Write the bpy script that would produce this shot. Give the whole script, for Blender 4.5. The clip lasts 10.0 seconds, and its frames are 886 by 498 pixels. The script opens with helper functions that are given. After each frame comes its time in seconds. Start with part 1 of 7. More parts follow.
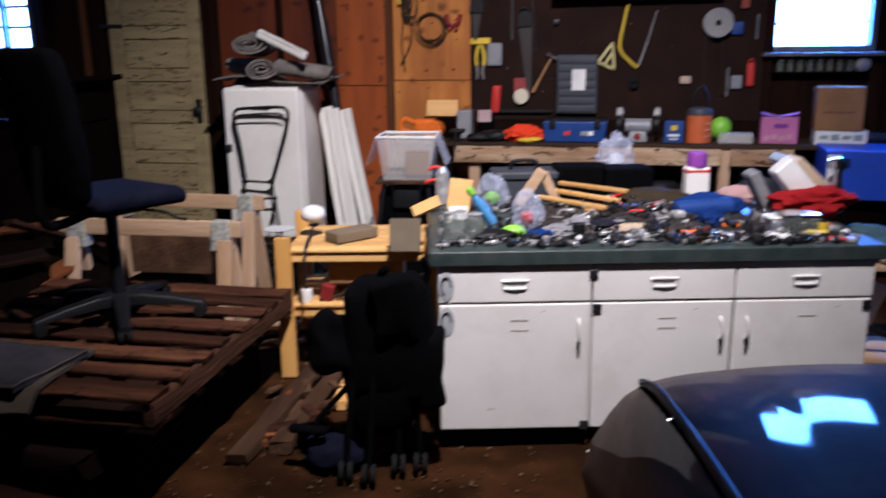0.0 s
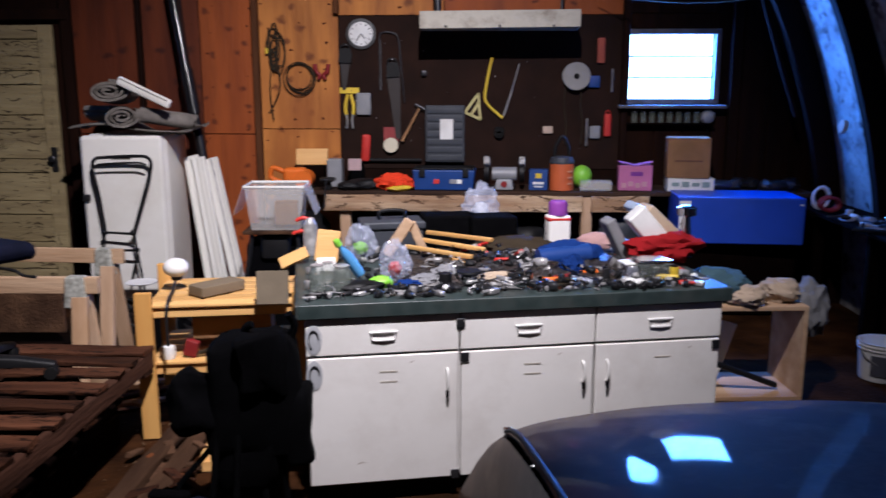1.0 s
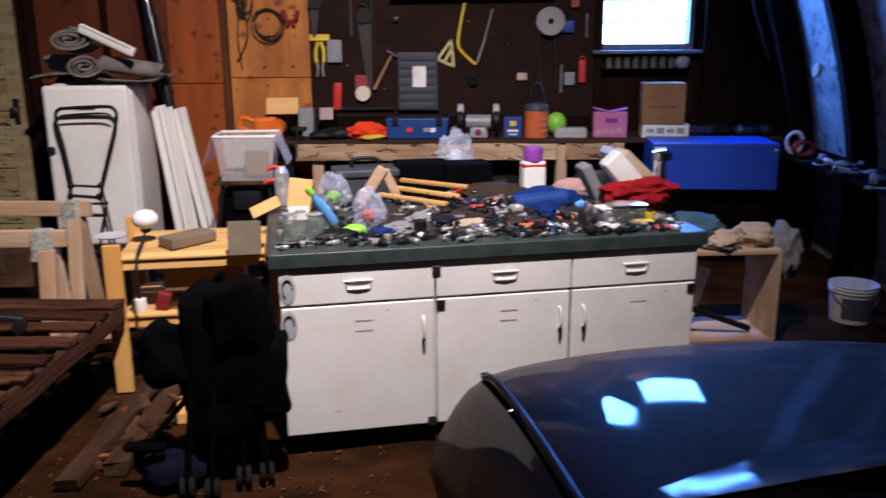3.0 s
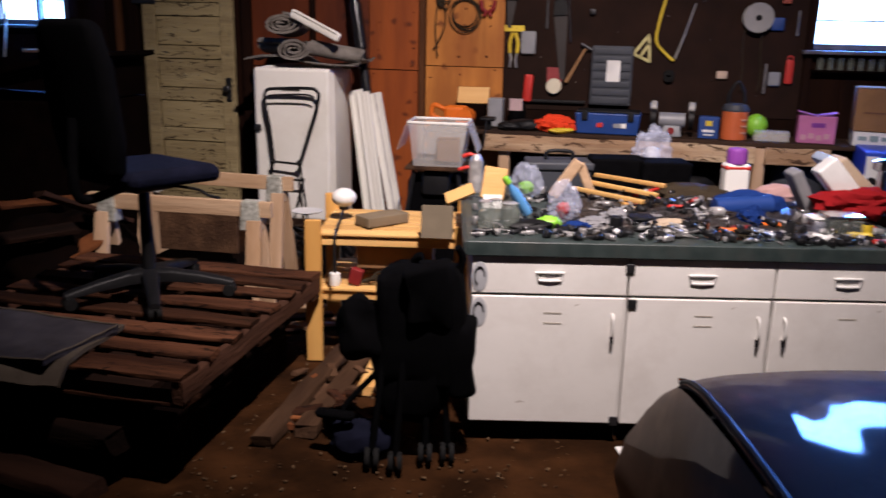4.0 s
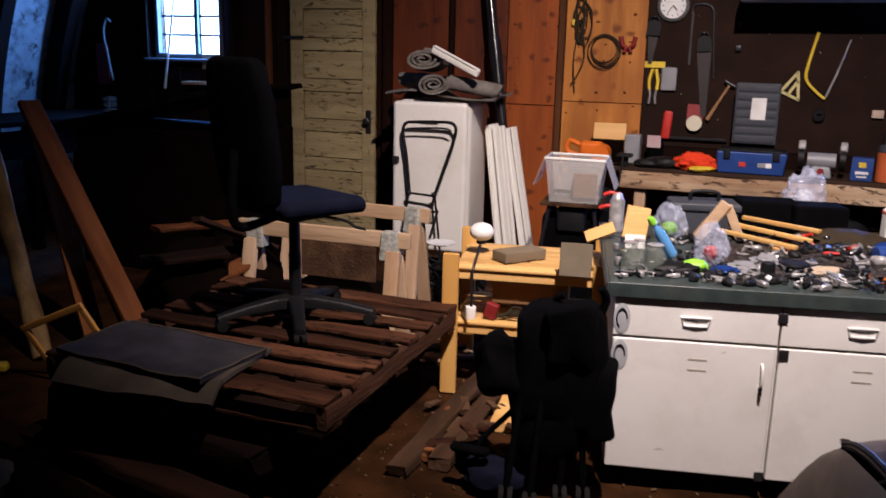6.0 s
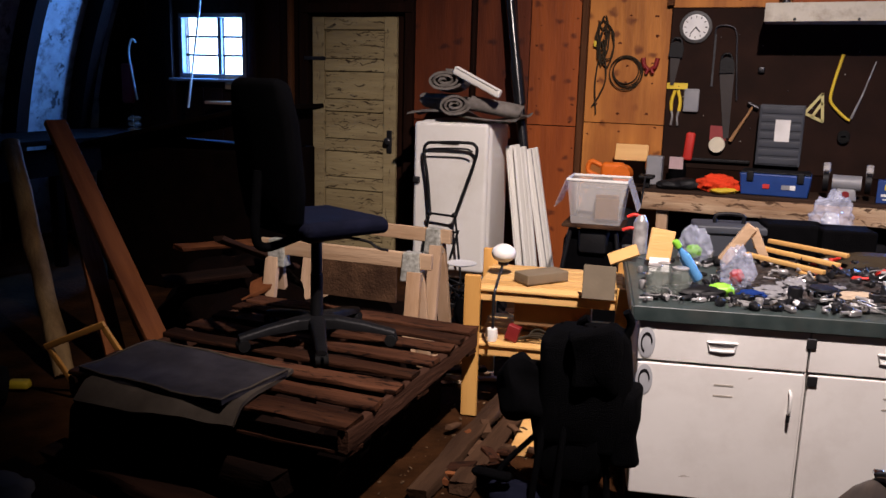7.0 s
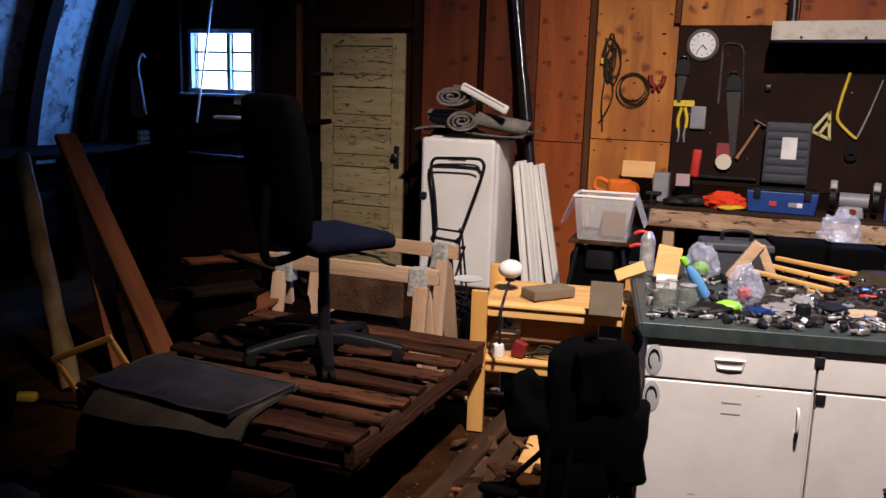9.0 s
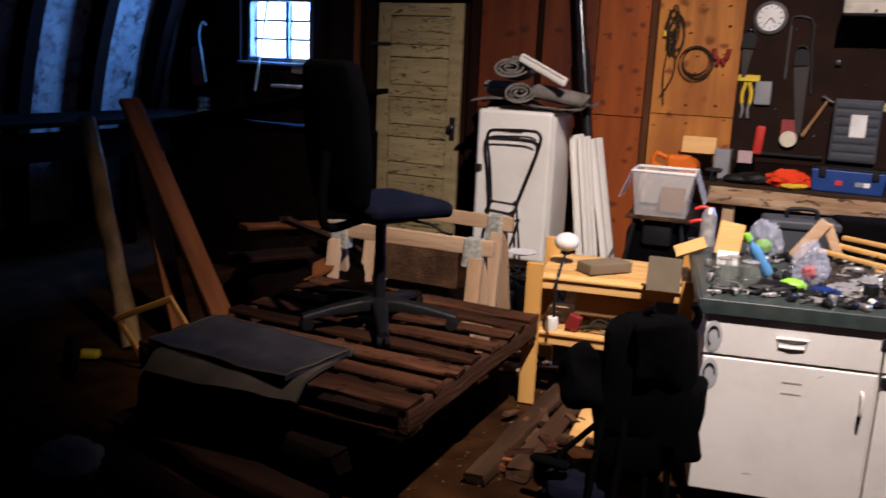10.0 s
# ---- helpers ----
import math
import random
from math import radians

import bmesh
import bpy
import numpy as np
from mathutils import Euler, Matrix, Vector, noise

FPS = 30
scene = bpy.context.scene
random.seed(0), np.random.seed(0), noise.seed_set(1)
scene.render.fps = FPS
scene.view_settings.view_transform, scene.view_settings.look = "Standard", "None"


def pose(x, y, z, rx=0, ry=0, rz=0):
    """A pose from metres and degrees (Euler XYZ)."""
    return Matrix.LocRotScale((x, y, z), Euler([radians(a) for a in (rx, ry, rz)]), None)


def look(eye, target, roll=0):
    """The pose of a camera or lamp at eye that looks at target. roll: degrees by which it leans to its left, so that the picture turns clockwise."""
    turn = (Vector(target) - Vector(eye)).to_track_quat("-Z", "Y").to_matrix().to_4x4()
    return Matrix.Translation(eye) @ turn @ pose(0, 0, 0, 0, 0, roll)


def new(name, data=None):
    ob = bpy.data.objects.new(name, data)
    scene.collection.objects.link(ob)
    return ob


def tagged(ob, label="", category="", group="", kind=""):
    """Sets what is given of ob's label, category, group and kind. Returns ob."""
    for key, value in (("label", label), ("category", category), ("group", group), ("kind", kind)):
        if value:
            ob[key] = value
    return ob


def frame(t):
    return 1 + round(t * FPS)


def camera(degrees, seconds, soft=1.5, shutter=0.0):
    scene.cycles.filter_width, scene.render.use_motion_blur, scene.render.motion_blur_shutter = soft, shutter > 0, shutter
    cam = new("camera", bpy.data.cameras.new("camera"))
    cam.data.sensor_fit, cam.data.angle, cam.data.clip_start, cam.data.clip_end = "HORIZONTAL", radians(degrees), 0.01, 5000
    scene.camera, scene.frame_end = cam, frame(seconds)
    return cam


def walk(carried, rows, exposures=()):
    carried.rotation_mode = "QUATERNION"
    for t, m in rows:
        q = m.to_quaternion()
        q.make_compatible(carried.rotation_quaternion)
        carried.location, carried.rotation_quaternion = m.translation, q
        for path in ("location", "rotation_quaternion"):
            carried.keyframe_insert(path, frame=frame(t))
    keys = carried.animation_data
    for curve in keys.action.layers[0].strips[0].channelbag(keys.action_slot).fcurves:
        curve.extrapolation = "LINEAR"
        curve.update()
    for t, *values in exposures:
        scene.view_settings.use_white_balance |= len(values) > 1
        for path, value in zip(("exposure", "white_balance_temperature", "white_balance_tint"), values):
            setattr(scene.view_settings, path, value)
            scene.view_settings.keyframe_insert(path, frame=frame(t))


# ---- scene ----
import collections

cam = camera(55.9, 10.0, shutter=0.6)
PATH = [
    (0, (0.485, -0.881, 1.763), (0.113, 1.024, 1.278), -0.7),
    (0.5, (0.511, -0.886, 1.777), (0.325, 1.063, 1.369), 0.0),
    (1, (0.53, -0.877, 1.793), (0.446, 1.084, 1.41), 0.0),
    (1.5, (0.549, -0.859, 1.783), (0.625, 1.101, 1.392), 0.9),
    (2, (0.578, -0.853, 1.775), (0.7, 1.095, 1.34), -0.4),
    (3.5, (0.469, -0.834, 1.754), (0.265, 1.089, 1.245), 0.3),
    (4, (0.403, -0.849, 1.75), (-0.007, 1.041, 1.237), 1.2),
    (4.5, (0.386, -0.855, 1.751), (-0.113, 1.015, 1.248), 0.4),
    (5, (0.373, -0.859, 1.751), (-0.177, 1.003, 1.269), 0.8),
    (5.5, (0.359, -0.877, 1.749), (-0.242, 0.965, 1.254), 1.4),
    (6, (0.312, -0.876, 1.774), (-0.377, 0.948, 1.326), 1.4),
    (7.5, (0.281, -0.864, 1.782), (-0.458, 0.952, 1.384), 1.7),
    (8, (0.276, -0.867, 1.782), (-0.473, 0.947, 1.4), 2.0),
    (8.5, (0.277, -0.876, 1.788), (-0.479, 0.938, 1.419), 1.7),
    (9, (0.279, -0.877, 1.784), (-0.469, 0.94, 1.415), 1.8),
    (9.5, (0.271, -0.881, 1.782), (-0.494, 0.924, 1.386), 2.2),
    (10, (0.247, -0.885, 1.758), (-0.602, 0.874, 1.325), 2.6),
]
walk(cam, [(t, look(eye, target, roll)) for t, eye, target, roll in PATH],
     exposures=((0, 0, 5550, 13), (2, 0, 5450, 13), (3.5, 0, 6150, 17), (5, 0, 6300, 18), (10, 0, 6400, 16)))

# ---- light ----
world = bpy.data.worlds.new("world")
scene.world = world
world.use_nodes = True
wn = world.node_tree.nodes
sky = wn.new("ShaderNodeTexSky")
sky.sky_type = 'NISHITA'
sky.sun_disc = False
sky.sun_elevation, sky.sun_rotation = radians(20), radians(170)
world.node_tree.links.new(sky.outputs[0], wn["Background"].inputs[0])
wn["Background"].inputs[1].default_value = 0.12


def lamp(name, kind, m, energy, color, **kw):
    d = bpy.data.lights.new(name, kind)
    d.energy, d.color = energy, color
    if kind == 'SPOT':
        d.spot_size, d.spot_blend, d.shadow_soft_size = kw["cone"], kw["blend"], kw["soft"]
    if kind == 'AREA':
        d.shape, d.size, d.size_y = 'RECTANGLE', kw["w"], kw["h"]
    if kind == 'POINT':
        d.shadow_soft_size = kw["soft"]
    ob = new(name, d)
    ob.matrix_world = m
    return ob


WALL = 6.5
# the warm work lamp high under the roof, behind and above the camera
lamp("work_lamp", 'SPOT', look((0.55, 0.7, 4.8), (-0.5, 4.5, 0.7)), 2080, (1.0, 0.862, 0.775), cone=radians(79), blend=1.0, soft=0.06)
# daylight in the window openings
lamp("window_light_left", 'AREA', pose(-5.34, WALL + 0.05, 2.03, -90, 0, 0), 110, (0.10, 0.33, 1.0), w=0.72, h=0.55)
lamp("window_light_right", 'AREA', pose(2.17, WALL + 0.05, 1.95, -90, 0, 0), 112, (0.08, 0.27, 1.0), w=0.70, h=0.52)

# ---- materials ----


def material(name, c1, c2=None, rough=0.7, metal=0.0, scale=6.0, stretch=(1, 1, 1), bump=0.2, dirt=0.0, dirt_c=(0.03, 0.022, 0.016),
             fine=60.0, vary=0.0, coat=0.0, dirt_scale=2.5):
    m = bpy.data.materials.new(name)
    m.use_nodes = True
    n, l = m.node_tree.nodes, m.node_tree.links
    b = n["Principled BSDF"]
    b.inputs["Roughness"].default_value, b.inputs["Metallic"].default_value = rough, metal
    b.inputs["Coat Weight"].default_value = coat
    b.inputs["Coat Roughness"].default_value = 0.045
    b.inputs["Specular IOR Level"].default_value = 0.5 if rough < 0.5 else 0.25 if rough < 0.7 else 0.08 if rough < 0.9 else 0.03
    c2 = c2 or tuple(x * 0.75 for x in c1)
    tc = n.new("ShaderNodeTexCoord")
    mp = n.new("ShaderNodeMapping")
    mp.inputs["Scale"].default_value = stretch
    l.new(tc.outputs["Object"], mp.inputs[0])
    info = n.new("ShaderNodeObjectInfo")
    add = n.new("ShaderNodeVectorMath")
    add.operation = 'MULTIPLY_ADD'
    comb = n.new("ShaderNodeCombineXYZ")
    for i in range(3):
        l.new(info.outputs["Random"], comb.inputs[i])
    add.inputs[1].default_value = (37, 19, 53)
    l.new(comb.outputs[0], add.inputs[0])
    l.new(mp.outputs[0], add.inputs[2])
    t1 = n.new("ShaderNodeTexNoise")
    t1.inputs["Scale"].default_value, t1.inputs["Detail"].default_value = scale, 6
    l.new(add.outputs[0], t1.inputs[0])
    ramp = n.new("ShaderNodeValToRGB")
    ramp.color_ramp.elements[0].position, ramp.color_ramp.elements[1].position = 0.35, 0.68
    ramp.color_ramp.elements[0].color, ramp.color_ramp.elements[1].color = (*c2, 1), (*c1, 1)
    l.new(t1.outputs[0], ramp.inputs[0])
    out = ramp.outputs[0]
    if dirt:
        t3 = n.new("ShaderNodeTexNoise")
        t3.inputs["Scale"].default_value, t3.inputs["Detail"].default_value, t3.inputs["Roughness"].default_value = dirt_scale, 8, 0.65
        l.new(add.outputs[0], t3.inputs[0])
        r3 = n.new("ShaderNodeValToRGB")
        r3.color_ramp.elements[0].position, r3.color_ramp.elements[1].position = 0.48, 0.72
        r3.color_ramp.elements[1].color = (dirt, dirt, dirt, 1)
        l.new(t3.outputs[0], r3.inputs[0])
        mix = n.new("ShaderNodeMix")
        mix.data_type = 'RGBA'
        l.new(r3.outputs[0], mix.inputs[0])
        l.new(out, mix.inputs[6])
        mix.inputs[7].default_value = (*dirt_c, 1)
        out = mix.outputs[2]
    if vary:
        hsv = n.new("ShaderNodeHueSaturation")
        mr = n.new("ShaderNodeMapRange")
        mr.inputs[3].default_value, mr.inputs[4].default_value = 1 - vary, 1 + vary
        l.new(info.outputs["Random"], mr.inputs[0])
        l.new(mr.outputs[0], hsv.inputs["Value"])
        l.new(out, hsv.inputs["Color"])
        out = hsv.outputs[0]
    l.new(out, b.inputs["Base Color"])
    t2 = n.new("ShaderNodeTexNoise")
    t2.inputs["Scale"].default_value, t2.inputs["Detail"].default_value = fine, 4
    l.new(add.outputs[0], t2.inputs[0])
    bp = n.new("ShaderNodeBump")
    bp.inputs["Strength"].default_value, bp.inputs["Distance"].default_value = bump, 0.01
    l.new(t2.outputs[0], bp.inputs["Height"])
    l.new(bp.outputs[0], b.inputs["Normal"])
    mr2 = n.new("ShaderNodeMapRange")
    mr2.inputs[3].default_value, mr2.inputs[4].default_value = max(rough - 0.12, 0.03), min(rough + 0.12, 1)
    l.new(t1.outputs[0], mr2.inputs[0])
    l.new(mr2.outputs[0], b.inputs["Roughness"])
    return m


def stained(m, spots, c, size=(0.02, 0.30), squash=(1, 1, 1.5), streak=None):
    """Adds soft brown nail and knot stains, spots per metre, and fine cracks where streak is given."""
    n, l = m.node_tree.nodes, m.node_tree.links
    b = n["Principled BSDF"]
    old = b.inputs["Base Color"].links[0].from_socket
    tc = n.new("ShaderNodeTexCoord")
    warp = n.new("ShaderNodeTexNoise")
    warp.inputs["Scale"].default_value, warp.inputs["Detail"].default_value = 9, 4
    l.new(tc.outputs["Object"], warp.inputs[0])
    mul = n.new("ShaderNodeVectorMath")
    mul.operation = 'MULTIPLY_ADD'
    mul.inputs[1].default_value = (0.11, 0.11, 0.11)
    l.new(warp.outputs["Color"], mul.inputs[0])
    l.new(tc.outputs["Object"], mul.inputs[2])
    mp = n.new("ShaderNodeMapping")
    mp.inputs["Scale"].default_value = squash
    l.new(mul.outputs[0], mp.inputs[0])
    if streak:
        v = n.new("ShaderNodeTexNoise")
        v.inputs["Scale"].default_value, v.inputs["Detail"].default_value, v.inputs["Roughness"].default_value = spots, 5, 0.6
        out = v.outputs[0]
    else:
        v = n.new("ShaderNodeTexVoronoi")
        v.voronoi_dimensions = '2D'
        mp.inputs["Rotation"].default_value = (radians(90), 0, 0)
        v.inputs["Scale"].default_value = spots
        v.inputs["Randomness"].default_value = 1.0
        out = v.outputs["Distance"]
    l.new(mp.outputs[0], v.inputs["Vector"])
    mr = n.new("ShaderNodeMapRange")
    mr.inputs[1].default_value, mr.inputs[2].default_value = size
    mr.inputs[3].default_value, mr.inputs[4].default_value = (0.0, streak) if streak else (0.85, 0.0)
    mr.interpolation_type = 'SMOOTHSTEP'
    l.new(out, mr.inputs[0])
    mix = n.new("ShaderNodeMix")
    mix.data_type = 'RGBA'
    l.new(mr.outputs[0], mix.inputs[0])
    l.new(old, mix.inputs[6])
    mix.inputs[7].default_value = (*c, 1)
    l.new(mix.outputs[2], b.inputs["Base Color"])
    return m


def glow(name, c, s):
    m = bpy.data.materials.new(name)
    m.use_nodes = True
    b = m.node_tree.nodes["Principled BSDF"]
    b.inputs["Base Color"].default_value = (0, 0, 0, 1)
    b.inputs["Emission Color"].default_value, b.inputs["Emission Strength"].default_value = (*c, 1), s
    return m


def clear(name, tint, rough=0.05, ior=1.45, alpha=None):
    m = bpy.data.materials.new(name)
    m.use_nodes = True
    b = m.node_tree.nodes["Principled BSDF"]
    b.inputs["Base Color"].default_value = (*tint, 1)
    b.inputs["Roughness"].default_value, b.inputs["IOR"].default_value = rough, ior
    if alpha is None:
        b.inputs["Transmission Weight"].default_value = 1.0
    else:
        b.inputs["Alpha"].default_value = alpha
    return m


WX, WY, WZ = (0.12, 1, 1), (1, 0.12, 1), (1, 1, 0.12)      # grain along x, y, z
M = dict(
    dirt_floor=material("dirt_floor", (0.052, 0.021, 0.0075), (0.018, 0.0075, 0.003), 0.95, scale=4, bump=1.0, fine=28, dirt=0.85, dirt_c=(0.008, 0.004, 0.002), dirt_scale=1.8),
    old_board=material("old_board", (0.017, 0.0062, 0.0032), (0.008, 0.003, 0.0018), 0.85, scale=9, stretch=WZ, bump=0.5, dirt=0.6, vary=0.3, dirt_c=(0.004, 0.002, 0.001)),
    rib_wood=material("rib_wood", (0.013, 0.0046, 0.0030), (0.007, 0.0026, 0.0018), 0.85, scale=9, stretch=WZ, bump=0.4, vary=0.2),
    sheath=material("sheathing", (0.42, 0.40, 0.38), (0.28, 0.26, 0.25), 0.8, scale=5, bump=0.3, dirt=0.9, dirt_c=(0.05, 0.035, 0.03), dirt_scale=9, vary=0.12),
    ply_red=material("plywood_red", (0.150, 0.032, 0.0075), (0.075, 0.015, 0.005), 0.6, scale=5, stretch=WZ, bump=0.35, dirt=0.8, dirt_c=(0.040, 0.009, 0.004), vary=0.15, dirt_scale=1.6),
    ply_light=material("plywood_light", (0.56, 0.22, 0.045), (0.36, 0.125, 0.024), 0.6, scale=5, stretch=WZ, bump=0.35, dirt=0.75, dirt_c=(0.16, 0.045, 0.010), vary=0.08, dirt_scale=6),
    knot=material("plywood_knot", (0.10, 0.028, 0.010), None, 0.7),
    peg=material("pegboard", (0.024, 0.0118, 0.0084), (0.015, 0.0076, 0.0056), 0.8, scale=4, bump=0.1, dirt=0.5, dirt_c=(0.009, 0.006, 0.0045)),
    batten=material("batten", (0.114, 0.045, 0.018), (0.066, 0.027, 0.012), 0.75, scale=9, stretch=WZ, bump=0.4, vary=0.25),
    window_paint=material("window_paint", (0.16, 0.15, 0.15), (0.08, 0.07, 0.07), 0.6, scale=9, bump=0.3, dirt=0.5),
    door_paint=material("door_paint", (0.36, 0.29, 0.150), (0.27, 0.21, 0.105), 0.65, scale=7, stretch=(0.16, 1, 1.2), bump=0.7, dirt=0.55, dirt_c=(0.14, 0.10, 0.055), dirt_scale=8, fine=40),
    enamel=material("white_enamel", (0.80, 0.78, 0.73), (0.74, 0.72, 0.66), 0.32, scale=2, bump=0.04, dirt=0.25, dirt_c=(0.48, 0.42, 0.34), dirt_scale=3, fine=20),
    cab_paint=material("cabinet_paint", (0.82, 0.80, 0.76), (0.76, 0.74, 0.70), 0.4, scale=2.5, bump=0.05, dirt=0.3, dirt_c=(0.52, 0.47, 0.42), dirt_scale=4, fine=25),
    white_panel=material("white_panel", (0.76, 0.75, 0.70), (0.66, 0.64, 0.58), 0.45, scale=4, stretch=WZ, bump=0.08, dirt=0.3, dirt_c=(0.4, 0.36, 0.3), vary=0.08),
    laminate=material("green_laminate", (0.040, 0.056, 0.054), (0.026, 0.039, 0.038), 0.42, scale=14, bump=0.06, dirt=0.5, dirt_c=(0.070, 0.063, 0.055), dirt_scale=5),
    toe=material("toe_black", (0.012, 0.011, 0.012), None, 0.7),
    chrome=material("chrome", (0.75, 0.75, 0.76), None, 0.16, 1.0, bump=0.02),
    steel=material("steel", (0.52, 0.51, 0.50), (0.32, 0.31, 0.31), 0.4, 0.6, scale=12, bump=0.08, dirt=0.4),
    dark_metal=material("dark_metal", (0.06, 0.06, 0.065), None, 0.4, 0.8, bump=0.1),
    galv=material("galvanised", (0.62, 0.62, 0.56), (0.26, 0.26, 0.22), 0.45, 0.35, scale=38, bump=0.1),
    black=material("black_plastic", (0.006, 0.006, 0.007), (0.004, 0.004, 0.0045), 0.55, bump=0.15),
    rubber=material("rubber", (0.012, 0.012, 0.012), None, 0.75, bump=0.3),
    cloth_black=material("black_cloth", (0.0028, 0.0028, 0.0034), (0.0018, 0.0018, 0.0022), 0.95, scale=20, bump=0.7, fine=240),
    cloth_navy=material("navy_cloth", (0.009, 0.010, 0.021), (0.006, 0.007, 0.014), 0.95, scale=12, bump=0.6, fine=260),
    mat_top=material("mat_cloth", (0.058, 0.053, 0.060), (0.036, 0.033, 0.038), 0.95, scale=9, bump=0.6, fine=180, dirt=0.5, dirt_c=(0.024, 0.020, 0.020), dirt_scale=5),
    mat_low=material("blanket_cloth", (0.105, 0.085, 0.066), (0.070, 0.056, 0.044), 0.95, scale=8, bump=0.3, fine=260, dirt=0.4),
    carpet=material("carpet_back", (0.210, 0.189, 0.168), (0.133, 0.119, 0.105), 0.95, scale=12, bump=0.8, fine=140, dirt=0.4, dirt_c=(0.063, 0.049, 0.042)),
    pallet=material("pallet_wood", (0.100, 0.040, 0.020), (0.034, 0.013, 0.007), 0.85, scale=8, stretch=WX, bump=0.9, dirt=0.85, vary=0.45, dirt_c=(0.009, 0.0045, 0.003), dirt_scale=7),
    pallet_y=material("pallet_stringer", (0.08, 0.036, 0.022), (0.034, 0.016, 0.010), 0.85, scale=8, stretch=WY, bump=0.6, dirt=0.6, vary=0.2, dirt_c=(0.012, 0.007, 0.005)),
    pine=material("pine", (0.70, 0.44, 0.165), (0.58, 0.32, 0.10), 0.5, scale=6, stretch=WX, bump=0.2, vary=0.12, dirt=0.3, dirt_c=(0.28, 0.11, 0.03)),
    pine_z=material("pine_upright", (0.64, 0.36, 0.105), (0.52, 0.26, 0.065), 0.5, scale=6, stretch=WZ, bump=0.2, vary=0.12, dirt=0.3, dirt_c=(0.28, 0.11, 0.03)),
    lumber=material("lumber", (0.60, 0.43, 0.28), (0.40, 0.25, 0.14), 0.7, scale=7, stretch=WX, bump=0.35, vary=0.15, dirt=0.5, dirt_c=(0.15, 0.08, 0.04)),
    lumber_z=material("lumber_upright", (0.60, 0.42, 0.28), (0.40, 0.25, 0.14), 0.7, scale=7, stretch=WZ, bump=0.35, vary=0.15, dirt=0.5, dirt_c=(0.15, 0.08, 0.04)),
    beam=material("worn_beam", (0.64, 0.49, 0.32), (0.34, 0.21, 0.12), 0.8, scale=9, stretch=WX, bump=0.6, dirt=0.85, dirt_c=(0.085, 0.042, 0.022), dirt_scale=4),
    bench_top=material("bench_top", (0.051, 0.029, 0.019), (0.027, 0.016, 0.011), 0.75, scale=8, stretch=WX, bump=0.5, dirt=0.5),
    floor_plank=material("floor_plank", (0.105, 0.056, 0.030), (0.050, 0.026, 0.015), 0.85, scale=8, stretch=WY, bump=0.7, dirt=0.8, vary=0.3, dirt_c=(0.016, 0.008, 0.005), dirt_scale=5),
    log=material("peeled_log", (0.42, 0.27, 0.12), (0.22, 0.13, 0.06), 0.8, scale=7, stretch=WZ, bump=0.5, dirt=0.7, dirt_c=(0.06, 0.035, 0.018), dirt_scale=5),
    red_plank=material("red_plank", (0.20, 0.070, 0.024), (0.10, 0.032, 0.012), 0.8, scale=7, stretch=WZ, bump=0.5, dirt=0.6, vary=0.3, dirt_c=(0.025, 0.011, 0.006)),
    # near-black wood; under the pallet and behind the door panels it stands for shade
    dark_box=material("near_black_wood", (0.0045, 0.0020, 0.0014), (0.0022, 0.0010, 0.0007), 0.95, scale=6, bump=0.4, dirt=0.4, dirt_c=(0.0015, 0.001, 0.0008)),
    car=material("car_paint", (0.130, 0.085, 0.062), (0.090, 0.060, 0.046), 0.72, 0.0, scale=3, bump=0.0, coat=0.27, dirt=0.7, dirt_c=(0.20, 0.135, 0.095), dirt_scale=5),
    car_trim=material("car_trim", (0.010, 0.010, 0.011), None, 0.55, bump=0.05),
    car_glass=material("car_glass", (0.008, 0.009, 0.011), None, 0.06, bump=0.0),
    tyre=material("tyre", (0.02, 0.02, 0.02), None, 0.8, bump=0.5),
    blue_paint=material("blue_paint", (0.024, 0.072, 0.504), (0.019, 0.060, 0.432), 0.42, scale=3, bump=0.05, dirt=0.2, dirt_c=(0.024, 0.048, 0.192)),
    white_plastic=material("white_plastic", (0.78, 0.77, 0.74), (0.70, 0.69, 0.65), 0.4, scale=5, bump=0.05, dirt=0.25, dirt_c=(0.4, 0.36, 0.3)),
    pull=material("bright_pull", (0.82, 0.81, 0.79), None, 0.35, 0.15, bump=0.02),
    bright_metal=material("bright_metal", (0.62, 0.61, 0.60), (0.36, 0.35, 0.35), 0.32, 0.45, scale=25, bump=0.1),
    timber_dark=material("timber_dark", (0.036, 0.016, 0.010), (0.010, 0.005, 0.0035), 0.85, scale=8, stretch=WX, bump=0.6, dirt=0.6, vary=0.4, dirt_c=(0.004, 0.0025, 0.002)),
    ply_orange=material("plywood_orange", (0.34, 0.082, 0.013), (0.21, 0.046, 0.009), 0.6, scale=5, stretch=WZ, bump=0.35, dirt=0.7, dirt_c=(0.12, 0.027, 0.006), dirt_scale=3),
    sky_card=glow("sky_backdrop", (0.45, 0.68, 1.0), 9.0),
    glass=clear("window_glass", (0.96, 0.98, 1.0), 0.02),
    bin_plastic=clear("bin_plastic", (0.86, 0.84, 0.80), 0.35, 1.3, alpha=0.27),
)

